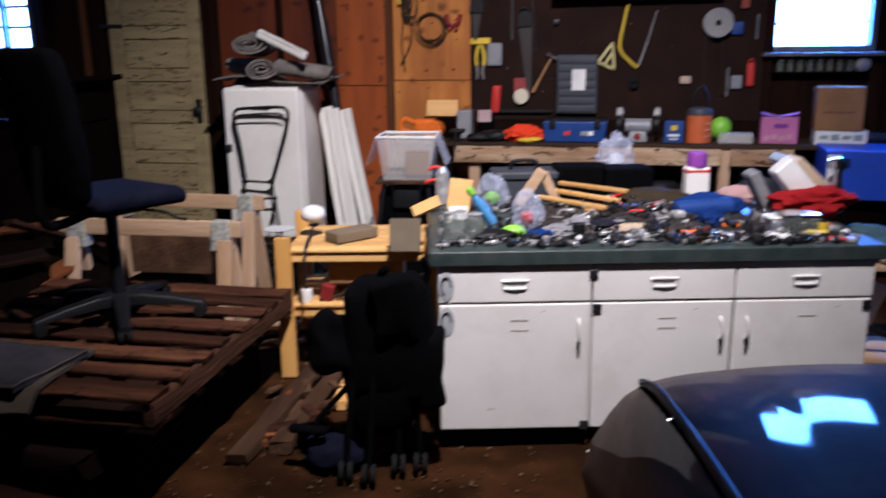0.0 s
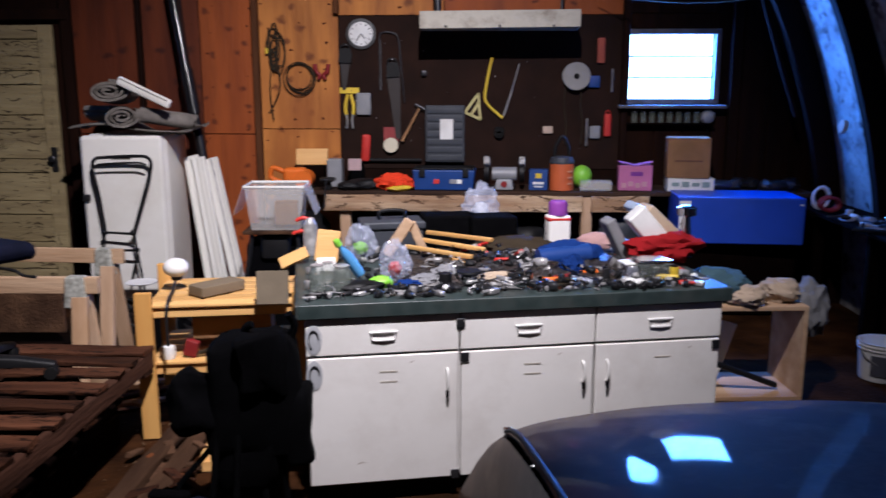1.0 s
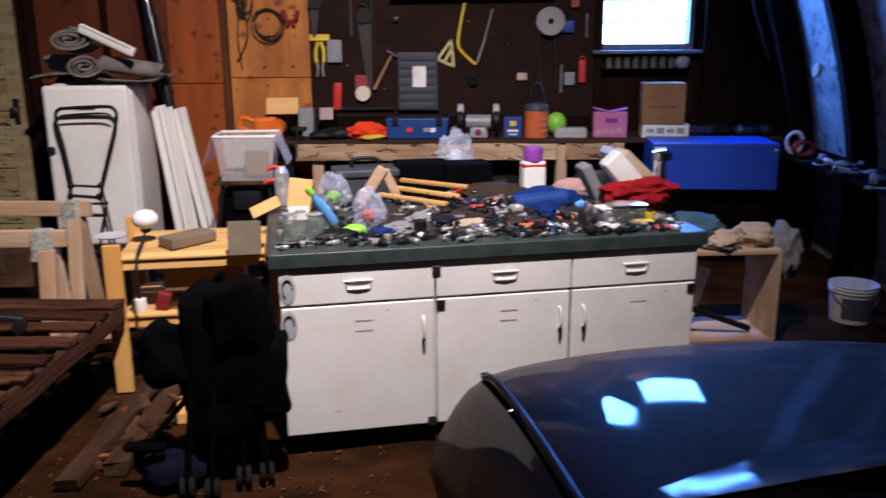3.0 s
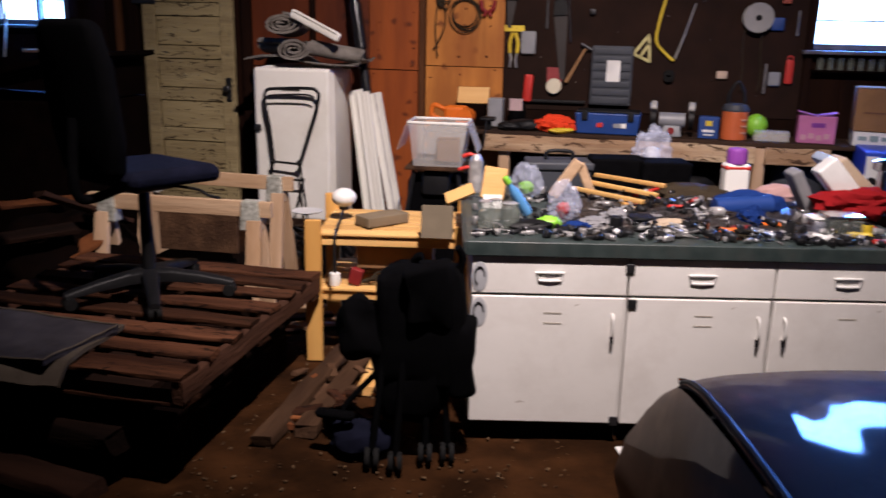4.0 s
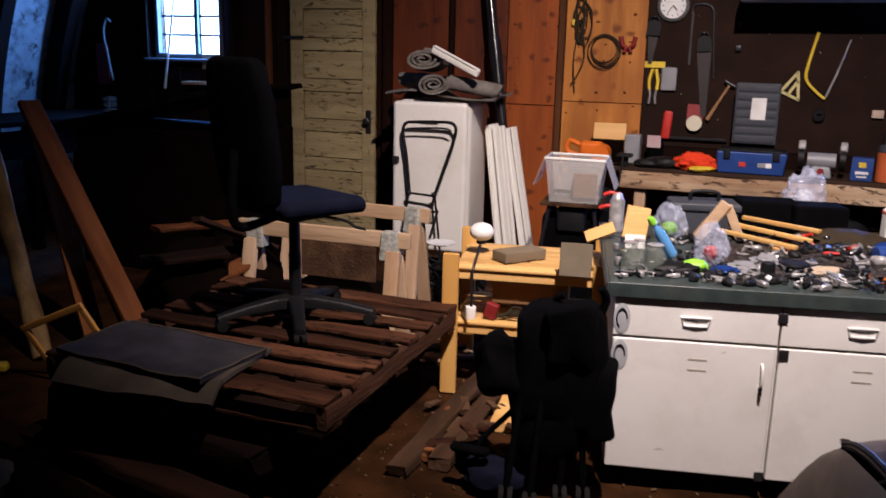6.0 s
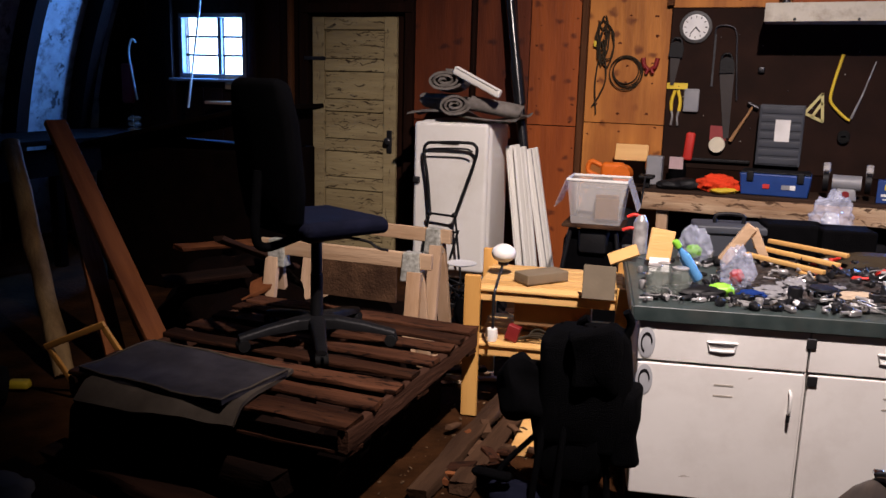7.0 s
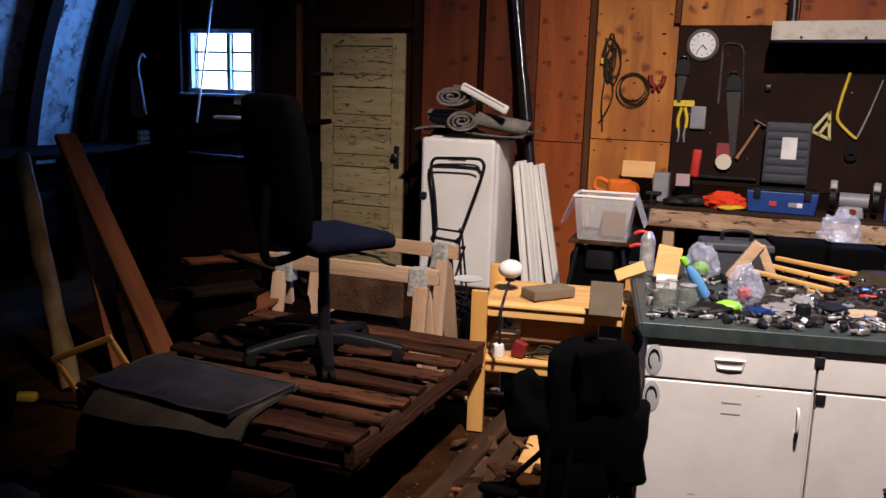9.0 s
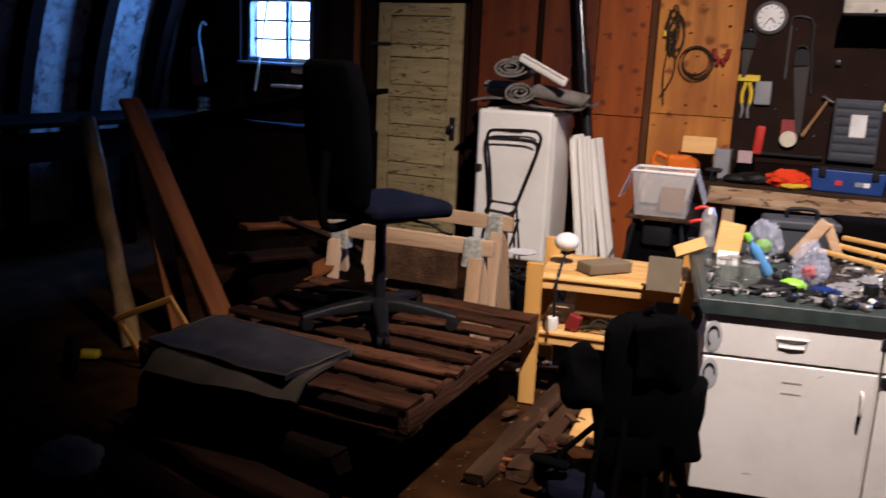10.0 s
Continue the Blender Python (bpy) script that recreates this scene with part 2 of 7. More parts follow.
stained(M["ply_light"], 4.0, (0.12, 0.032, 0.009), (0.03, 0.20), (1, 1, 1.2))
stained(M["ply_light"], 2.2, (0.30, 0.10, 0.022), (0.05, 0.50), (1, 1, 0.6))
stained(M["ply_orange"], 3.8, (0.08, 0.016, 0.005), (0.02, 0.16), (1, 1, 1.2))
stained(M["ply_red"], 3.0, (0.030, 0.006, 0.004), (0.02, 0.20))
M["door_stile"] = M["door_paint"].copy()
stained(M["door_stile"], 5.0, (0.10, 0.075, 0.04), (0.60, 0.66), (6, 1, 2), streak=0.8)
stained(M["door_paint"], 5.0, (0.035, 0.022, 0.012), (0.585, 0.615), (1.3, 1, 11), streak=0.95)
stained(M["sheath"], 4.5, (0.05, 0.04, 0.04), (0.60, 0.66), (1, 1.6, 1), streak=0.9)
stained(M["beam"], 6.0, (0.05, 0.026, 0.015), (0.55, 0.62), (1, 1, 5), streak=0.9)
stained(M["pallet"], 5.0, (0.012, 0.006, 0.004), (0.56, 0.62), (1, 8, 4), streak=0.9)
stained(M["cab_paint"], 9.0, (0.36, 0.30, 0.25), (0.70, 0.74), (1, 1, 4), streak=0.7)

# ---- mesh helpers ----


def bmnew():
    return bmesh.new()


def euler(rx=0, ry=0, rz=0):
    return Euler((radians(rx), radians(ry), radians(rz))).to_matrix().to_4x4()


def box(bm, c, s, rx=0, ry=0, rz=0, bev=0.0, seg=1, taper=None):
    """A box at centre c of size s, turned, with bevelled edges; taper scales its lower end."""
    r = bmesh.ops.create_cube(bm, size=1.0)
    vs = r["verts"]
    for v in vs:
        if taper and v.co.z < 0:
            v.co.x *= taper
            v.co.y *= taper
        v.co = Vector((v.co.x * s[0], v.co.y * s[1], v.co.z * s[2]))
    if bev:
        es = {e for v in vs for e in v.link_edges}
        r2 = bmesh.ops.bevel(bm, geom=list(es), offset=bev, segments=seg, profile=0.5, affect='EDGES')
        vs = list({v for v in vs if v.is_valid} | set(r2["verts"]))
    bmesh.ops.transform(bm, matrix=Matrix.Translation(c) @ euler(rx, ry, rz), verts=vs)
    return vs


def rod(bm, p0, p1, r0, r1=None, n=12):
    p0, p1 = Vector(p0), Vector(p1)
    d = p1 - p0
    r1 = r0 if r1 is None else r1
    m = Matrix.Translation((p0 + p1) / 2) @ d.to_track_quat('Z', 'Y').to_matrix().to_4x4()
    r = bmesh.ops.create_cone(bm, cap_ends=True, segments=n, radius1=r0, radius2=r1, depth=d.length, matrix=m)
    return r["verts"]


def tube(bm, pts, r, n=8, closed=False):
    """A round bar along a smooth line of points."""
    P = [Vector(p) for p in pts]
    rings = []
    last = None
    for i, p in enumerate(P):
        a = P[i - 1] if (i or closed) else p
        b = P[(i + 1) % len(P)] if (i + 1 < len(P) or closed) else p
        t = (b - a).normalized()
        if last is None:
            u = t.orthogonal().normalized()
        else:
            u = (last - t * last.dot(t)).normalized()
        last = u
        w = t.cross(u)
        rad = r[i] if isinstance(r, (list, tuple)) else r
        rings.append([bm.verts.new(p + rad * (math.cos(k * math.tau / n) * u + math.sin(k * math.tau / n) * w)) for k in range(n)])
    m = len(rings)
    for i in range(m if closed else m - 1):
        for k in range(n):
            bm.faces.new((rings[i][k], rings[i][(k + 1) % n], rings[(i + 1) % m][(k + 1) % n], rings[(i + 1) % m][k]))
    if not closed:
        bm.faces.new(rings[0][::-1])
        bm.faces.new(rings[-1])


def bend(pts, steps=6):
    """A smooth line through the points."""
    P = [Vector(p) for p in pts]
    out = []
    for i in range(len(P) - 1):
        a, b, c, d = P[max(i - 1, 0)], P[i], P[i + 1], P[min(i + 2, len(P) - 1)]
        for k in range(steps):
            t = k / steps
            out.append(0.5 * ((2 * b) + (c - a) * t + (2 * a - 5 * b + 4 * c - d) * t * t + (3 * b - a - 3 * c + d) * t ** 3))
    out.append(P[-1])
    return out


def lathe(bm, prof, n=20, m=None):
    """A turned body from (radius, height) pairs."""
    m = m or Matrix()
    rings = []
    for r, z in prof:
        rings.append([bm.verts.new(m @ Vector((max(r, 1e-4) * math.cos(k * math.tau / n), max(r, 1e-4) * math.sin(k * math.tau / n), z))) for k in range(n)])
    for a, b in zip(rings, rings[1:]):
        for k in range(n):
            bm.faces.new((a[k], a[(k + 1) % n], b[(k + 1) % n], b[k]))
    bm.faces.new(rings[0][::-1])
    bm.faces.new(rings[-1])


def sheet(bm, f, nu, nv, thick=0.0):
    """A surface f(u, v) for u, v in 0..1, given a thickness downwards."""
    g = [[bm.verts.new(f(i / nu, j / nv)) for j in range(nv + 1)] for i in range(nu + 1)]
    fs = [bm.faces.new((g[i][j], g[i + 1][j], g[i + 1][j + 1], g[i][j + 1])) for i in range(nu) for j in range(nv)]
    if thick:
        bmesh.ops.recalc_face_normals(bm, faces=fs)
        bmesh.ops.solidify(bm, geom=fs, thickness=thick)


def blob(bm, c, s, rough=0.25, freq=3.0, seed=0.0, sub=3, rz=0):
    """A lumpy soft body."""
    r = bmesh.ops.create_icosphere(bm, subdivisions=sub, radius=1.0)
    R = euler(0, 0, rz)
    for v in r["verts"]:
        q = v.co * freq + Vector((seed, seed * 1.7, seed * 0.3))
        k = 1 + rough * (0.5 * noise.noise(q * 0.55) + 0.42 * noise.noise(q * 1.3) + 0.30 * abs(noise.noise(q * 2.6)))
        v.co = Vector(c) + R @ Vector((v.co.x * k * s[0], v.co.y * k * s[1], v.co.z * k * s[2]))


def weigh_normals(me):
    """Smooth shading in which the large faces stay flat and only the rounded edges turn."""
    lim = math.cos(radians(50))
    fn = [(p.normal.copy(), p.area) for p in me.polygons]
    around = collections.defaultdict(list)
    for p in me.polygons:
        for v in p.vertices:
            around[v].append(p.index)
    out = []
    for p in me.polygons:
        n0 = fn[p.index][0]
        for v in p.vertices:
            acc = Vector()
            for q in around[v]:
                n, a = fn[q]
                if n.dot(n0) > lim:
                    acc += n * a
            out.append(acc.normalized() if acc.length > 1e-9 else n0)
    me.normals_split_custom_set(out)


def rough_plank(bm, c, s, seed, amp=0.005, n=12, rz=0, rx=0, ry=0):
    """A worn board: its long edges waver, its faces dip and its ends are ragged."""
    ax = 0 if s[0] >= s[1] else 1
    ln, w, h = max(s[0], s[1]), min(s[0], s[1]), s[2]
    m = Matrix.Translation(c) @ euler(rx, ry, rz + (90 if ax else 0))
    ch = min(w, h) * 0.18
    sec = ((-w / 2, -h / 2 + ch), (-w / 2 + ch, -h / 2), (w / 2 - ch, -h / 2), (w / 2, -h / 2 + ch), (w / 2, h / 2 - ch), (w / 2 - ch, h / 2), (-w / 2 + ch, h / 2), (-w / 2, h / 2 - ch))
    rings = []
    for i in range(n + 1):
        x = -ln / 2 + ln * i / n
        row = []
        for k, (y, z) in enumerate(sec):
            q = Vector((x * 5 + seed * 3.7, y * 14, z * 30 + seed))
            e = amp * 3 * noise.noise(Vector((seed * 5.1, y * 40, z * 20))) if i in (0, n) else 0
            row.append(bm.verts.new(m @ Vector((x + e, y + amp * noise.noise(q), z + amp * 0.7 * noise.noise(q + Vector((0, 8, 3))) * (1 if z > 0 else 0.2)))))
        rings.append(row)
    for a, b in zip(rings, rings[1:]):
        for k in range(8):
            bm.faces.new((a[k], a[(k + 1) % 8], b[(k + 1) % 8], b[k]))
    bm.faces.new(rings[0][::-1])
    bm.faces.new(rings[-1])


def finish(name, bm, mat, smooth):
    bmesh.ops.recalc_face_normals(bm, faces=bm.faces)
    me = bpy.data.meshes.new(name)
    bm.to_mesh(me)
    bm.free()
    if smooth:
        for p in me.polygons:
            p.use_smooth = True
        if len(me.polygons) < 420:
            weigh_normals(me)
        else:
            me.set_sharp_from_angle(angle=radians(38))
    me.materials.append(M[mat] if isinstance(mat, str) else mat)
    return new(name, me)


def part(name, bm, mat, parent=None, label="", smooth=True):
    ob = finish(name, bm, mat, smooth)
    ob.parent = parent
    if label:
        ob["label"] = label
    return ob


def thing(name, label, category, loc=(0, 0, 0), rz=0, group="", kind="", rx=0, ry=0):
    ob = new(name)
    ob.empty_display_size = 0.05
    ob.matrix_world = pose(*loc, rx, ry, rz)
    return tagged(ob, label, category, group, kind)


def solo(name, bm, mat, label, category, loc=(0, 0, 0), rz=0, group="", kind="", smooth=True, rx=0, ry=0):
    ob = finish(name, bm, mat, smooth)
    ob.matrix_world = pose(*loc, rx, ry, rz)
    return tagged(ob, label, category, group, kind)


def plain(name, c, rough=0.5, metal=0.0, **kw):
    """A simple painted or moulded surface with slight unevenness, made once."""
    if name not in M:
        M[name] = material(name, c, tuple(x * 0.8 for x in c), rough, metal, bump=0.08, **kw)
    return name


# ---- setting ----
XC, R_ARCH, OFF = -1.75, 6.0, -0.68
BACK = -5.5


def half(z):
    return OFF + math.sqrt(max(R_ARCH ** 2 - z * z, 0))


APEX = math.sqrt(R_ARCH ** 2 - OFF ** 2)

bm = bmnew()


def ground(u, v):
    x, y = -14 + 28 * u, -14 + 28 * v
    p = Vector((x * 1.3, y * 1.3, 0))
    return Vector((x, y, 0.012 * noise.noise(p) + 0.006 * noise.noise(p * 5) - 0.006))


sheet(bm, ground, 200, 200)
solo("floor", bm, "dirt_floor", "packed brown earth floor, littered and uneven", "floor", kind="structure")

# gothic arch roof and walls: sheathing boards over curved ribs
bm = bmnew()
NZ = 40
zs = [APEX * math.sin(i / NZ * math.pi / 2) for i in range(NZ + 1)]


def arch(i):
    """Point i of the arch, from the left foot over the ridge to the right foot."""
    if i <= NZ:
        return (XC - half(zs[i]), zs[i])
    return (XC + half(zs[2 * NZ - i]), zs[2 * NZ - i])


roof = thing("roof_shell", "curved barn roof sheathed in pale weathered boards", "roof", kind="structure")
for side in (0, 1):
    rng = range(0, NZ + 1) if side == 0 else range(NZ, 2 * NZ + 1)
    bm = bmnew()
    outer = []
    for y in (BACK, WALL + 0.12):
        a = [bm.verts.new((arch(i)[0], y, arch(i)[1])) for i in rng]
        k = 1 + 0.06 / R_ARCH
        b = [bm.verts.new((XC + (arch(i)[0] - XC) * 1.012 + (-0.04 if side == 0 else 0.04), y, arch(i)[1] * 1.012)) for i in rng]
        outer.append((a, b))
    (a0, b0), (a1, b1) = outer
    for i in range(len(a0) - 1):
        bm.faces.new((a0[i], a0[i + 1], a1[i + 1], a1[i]))
        bm.faces.new((b0[i], b0[i + 1], b1[i + 1], b1[i]))
    part("sheathing", bm, "sheath", roof)


def rib(side, y):
    bm = bmnew()
    d, w = (0.20, 0.14) if side == 0 else (0.18, 0.09)
    rng = range(0, NZ + 1)
    rings = []
    for i in rng:
        x, z = arch(i) if side == 0 else arch(2 * NZ - i)
        nx, nz = (x - XC - (-OFF if side == 0 else OFF)), z
        ln = math.hypot(nx, nz)
        nx, nz = nx / ln, nz / ln
        ix, iz = x - nx * d, z - nz * d
        rings.append([bm.verts.new(q) for q in ((x, y - w / 2, z), (x, y + w / 2, z), (ix, y + w / 2, iz), (ix, y - w / 2, iz))])
    for a, b in zip(rings, rings[1:]):
        for k in range(4):
            bm.faces.new((a[k], a[(k + 1) % 4], b[(k + 1) % 4], b[k]))
    bm.faces.new(rings[0])
    bm.faces.new(rings[-1])
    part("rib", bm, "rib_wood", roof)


for k in range(14):
    rib(0, 6.125 - 0.82 * k)
for k in range(11):
    rib(1, 6.10 - 1.05 * k)


def gable(name, y0, y1, holes, mat, label):
    """An end wall under the arch, cut into uprights so that the openings go through."""
    bm = bmnew()
    xs = sorted({XC - half(0), XC + half(0), XC} | {h[0] for h in holes} | {h[1] for h in holes} | {XC - half(0) + i * (2 * half(0)) / 60 for i in range(61)})

    def top(x):
        a = abs(x - XC)
        return math.sqrt(max(R_ARCH ** 2 - (a - OFF) ** 2, 0.0001))

    for xa, xb in zip(xs, xs[1:]):
        xm = (xa + xb) / 2
        hs = sorted((h[2], h[3]) for h in holes if h[0] < xm < h[1])
        z = 0.0
        spans = []
        for h0, h1 in hs:
            spans.append((z, z, h0, h0))
            z = h1
        spans.append((z, z, top(xa), top(xb)))
        for za, zb, ta, tb in spans:
            v = [bm.verts.new(q) for q in ((xa, y0, za), (xb, y0, zb), (xb, y0, tb), (xa, y0, ta), (xa, y1, za), (xb, y1, zb), (xb, y1, tb), (xa, y1, ta))]
            for f in ((0, 1, 2, 3), (7, 6, 5, 4), (0, 4, 5, 1), (1, 5, 6, 2), (2, 6, 7, 3), (3, 7, 4, 0)):
                bm.faces.new([v[i] for i in f])
    ob = solo(name, bm, mat, label, "wall", kind="structure", smooth=False)
    return ob


WIN_L = (-5.76, -4.92, 1.70, 2.36)
WIN_R = (1.765, 2.575, 1.64, 2.27)
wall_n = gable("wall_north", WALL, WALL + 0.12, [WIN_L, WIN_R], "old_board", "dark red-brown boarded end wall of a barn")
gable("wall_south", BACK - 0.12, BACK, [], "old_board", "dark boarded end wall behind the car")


def window(name, w, label, mull, rows, cols, bar):
    x0, x1, z0, z1 = w
    th = thing(name, label, "window", kind="structure")
    f = 0.045
    for c, s in ((((x0 + x1) / 2, WALL + 0.05, z1 - f / 2), (x1 - x0, 0.13, f)), (((x0 + x1) / 2, WALL + 0.05, z0 + f / 2), (x1 - x0, 0.13, f)),
                 ((x0 + f / 2, WALL + 0.05, (z0 + z1) / 2), (f, 0.13, z1 - z0 - 2 * f)), ((x1 - f / 2, WALL + 0.05, (z0 + z1) / 2), (f, 0.13, z1 - z0 - 2 * f))):
        bm = bmnew()
        box(bm, c, s, bev=0.004)
        part("window_frame", bm, "window_paint", th)
    bm = bmnew()
    box(bm, ((x0 + x1) / 2, WALL - 0.06, z0 - 0.02), (x1 - x0 + 0.1, 0.15, 0.03), bev=0.005)
    part("window_sill", bm, "window_paint", th)

    xs = [x0 + f] + mull + [x1 - f]
    for i in range(1, len(xs) - 1):
        bm = bmnew()
        box(bm, (xs[i], WALL + 0.06, (z0 + z1) / 2), (0.05, 0.07, z1 - z0 - 2 * f), bev=0.004)
        part("mullion", bm, "window_paint", th)
    for i in range(len(xs) - 1):
        a, b = xs[i], xs[i + 1]
        for r in range(1, rows):
            zz = z0 + f + (z1 - z0 - 2 * f) * r / rows
            bm = bmnew()
            box(bm, ((a + b) / 2, WALL + 0.07, zz), (b - a, 0.04, bar), bev=0.003)
            part("glazing_bar", bm, "window_paint", th)
        for r in range(1, cols):
            xx = a + (b - a) * r / cols
            bm = bmnew()
            box(bm, (xx, WALL + 0.07, (z0 + z1) / 2), (0.016, 0.028, z1 - z0 - 2 * f), bev=0.003)
            part("glazing_bar", bm, "window_paint", th)
        bm = bmnew()
        box(bm, ((a + b) / 2, WALL + 0.07, (z0 + z1) / 2), (b - a - 0.004, 0.004, z1 - z0 - 2 * f - 0.004))
        p = part("pane", bm, "glass", th)
        p.visible_shadow = False
    bm = bmnew()
    box(bm, ((x0 + x1) / 2, WALL + 0.6, (z0 + z1) / 2), (x1 - x0 + 1.0, 0.01, z1 - z0 + 1.0))
    solo("backdrop", bm, "sky_card", "bright overcast sky seen through the window", "sky", kind="structure")


window("window_1", WIN_L, "small dark wooden barn window with two sashes of small panes", [-5.27], 3, 1, 0.024)
window("window_2", WIN_R, "small barn window glaring with daylight above the workbench", [], 3, 1, 0.011)

# ---- wall linings ----


def panel(name, x0, x1, z0, z1, mat, y=WALL, t=0.012, label="", cat_="panel"):
    bm = bmnew()
    box(bm, ((x0 + x1) / 2, y - t / 2, (z0 + z1) / 2), (x1 - x0, t, z1 - z0), bev=0.002)
    return part(name, bm, mat, wall_n, label, smooth=False)


ZT = 3.6
panel("plywood_panel", -3.02, -1.905, 1.38, ZT, "ply_red")
panel("plywood_panel", -3.02, -1.905, 0.0, 1.372, "ply_red")
panel("plywood_panel", -1.897, -1.385, 1.38, ZT, "ply_orange")
panel("plywood_panel", -1.897, -1.385, 0.0, 1.372, "ply_orange")
panel("plywood_panel", -1.377, -0.69, 1.425, ZT, "ply_light", label="pale knotty plywood sheet")
panel("plywood_panel", -1.377, -0.69, 0.0, 1.418, "ply_light", label="pale knotty plywood sheet")
panel("plywood_panel", -0.682, 0.22, 2.39, ZT, "ply_light", label="pale knotty plywood sheet")
panel("plywood_panel", 0.228, 1.74, 2.39, ZT, "ply_orange")
panel("plywood_panel", -0.682, 1.74, 0.0, 1.075, "old_board")
panel("pegboard", -0.682, 1.74, 1.08, 2.385, "peg", t=0.02, label="dark brown pegboard for tools")
rk = random.Random(4)


def smear(x, z, r):
    """A ragged dark nail stain."""
    bm = bmnew()
    n = rk.randint(7, 10)
    rim = []
    for i in range(n):
        a = math.tau * i / n
        k = r * rk.uniform(0.45, 1.35)
        rim.append(bm.verts.new((x + k * math.cos(a) * 1.25, WALL - 0.0125, z + k * math.sin(a) * 0.75)))
    mid = bm.verts.new((x, WALL - 0.0155, z))
    for i in range(n):
        bm.faces.new((rim[i], rim[(i + 1) % n], mid))
    part("knot", bm, "knot", wall_n)


for x in (-1.31, -1.07, -0.80):
    for k in range(8):
        smear(x + rk.uniform(-0.05, 0.05), 1.36 + 0.19 * k + rk.uniform(-0.05, 0.05), rk.uniform(0.009, 0.018))
for x in (-1.47, -1.82, -2.0, -2.55):
    for k in range(8):
        smear(x + rk.uniform(-0.04, 0.04), 0.9 + 0.23 * k + rk.uniform(-0.06, 0.06), rk.uniform(0.006, 0.014))
for x in (-0.5, -0.15, 0.12):
    smear(x, 2.50 + rk.uniform(-0.05, 0.06), 0.016)
for x, z0, z1, w in ((-1.405, 0.0, 3.6, 0.055), (-0.70, 2.4, 3.6, 0.05), (-3.06, 0.0, 3.4, 0.09), (-4.20, 0.0, 3.2, 0.10), (-4.36, 0.9, 2.6, 0.05),
                     (-4.80, 0.0, 3.0, 0.09), (-5.86, 0.0, 2.9, 0.09), (1.77, 0.9, 3.4, 0.06), (2.70, 0.0, 3.2, 0.09), (-2.42, 1.5, 3.6, 0.04)):
    bm = bmnew()
    box(bm, (x, WALL - 0.035, (z0 + z1) / 2), (w, 0.07, z1 - z0), bev=0.006)
    part("batten", bm, "batten" if x in (-1.405, -0.70, -4.36) else "old_board", wall_n)
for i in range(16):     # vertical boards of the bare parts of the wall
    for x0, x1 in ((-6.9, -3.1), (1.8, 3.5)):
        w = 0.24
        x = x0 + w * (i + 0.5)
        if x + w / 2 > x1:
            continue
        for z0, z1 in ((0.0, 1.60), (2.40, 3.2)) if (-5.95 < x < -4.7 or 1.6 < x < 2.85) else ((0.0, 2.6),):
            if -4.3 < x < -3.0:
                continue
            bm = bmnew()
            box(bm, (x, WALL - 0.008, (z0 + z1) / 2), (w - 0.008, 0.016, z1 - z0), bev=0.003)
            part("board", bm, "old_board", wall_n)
bm = bmnew()
box(bm, (-3.63, WALL - 0.04, 2.40), (1.2, 0.08, 0.09), bev=0.006)
part("door_header", bm, "old_board", wall_n)

# the old panelled door
door = thing("door_1", "closed old wooden door with peeling cream-green paint and horizontal panels", "door", kind="structure")
DX0, DX1, DZ0, DZ1 = -4.09, -3.18, 0.03, 2.315
yd = WALL - 0.055
for x in (DX0 + 0.065, DX1 - 0.065):
    bm = bmnew()
    box(bm, (x, yd, (DZ0 + DZ1) / 2), (0.13, 0.045, DZ1 - DZ0), bev=0.004)
    part("stile", bm, "door_stile", door)
rails = [2.255, 1.865, 1.48, 1.093, 0.716, 0.34, 0.09]
for z in rails:
    bm = bmnew()
    box(bm, ((DX0 + DX1) / 2, yd, z), (DX1 - DX0 - 0.264, 0.043, 0.115), bev=0.004)
    part("rail", bm, "door_paint", door)
for za, zb in zip(rails, rails[1:]):
    bm = bmnew()
    h = za - zb - 0.119
    box(bm, ((DX0 + DX1) / 2, yd + 0.006, (za + zb) / 2), (DX1 - DX0 - 0.276, 0.018, h - 0.010), bev=0.003, ry=0.25 * math.sin(za * 9))
    part("door_panel", bm, "door_paint", door)
# near-black backing, its colour draws the shadow lines in the panel gaps
bm = bmnew()
box(bm, ((DX0 + DX1) / 2, yd + 0.031, (DZ0 + DZ1) / 2), (DX1 - DX0 - 0.02, 0.008, DZ1 - DZ0 - 0.02))
part("door_back", bm, "dark_box", door)
bm = bmnew()
box(bm, (DX1 - 0.06, yd - 0.03, 1.15), (0.055, 0.012, 0.22), bev=0.004)
part("lock_plate", bm, "dark_metal", door)
bm = bmnew()
lathe(bm, [(0.012, 0), (0.012, 0.03), (0.03, 0.045), (0.032, 0.06), (0.02, 0.07)], 14, pose(DX1 - 0.06, yd - 0.03, 1.16, 90, 0, 0))
part("door_knob", bm, "dark_metal", door)
bm = bmnew()
box(bm, (DX0 + 0.03, yd - 0.027, 1.925), (0.24, 0.01, 0.035), bev=0.003)
part("strap_hinge", bm, "dark_metal", door)

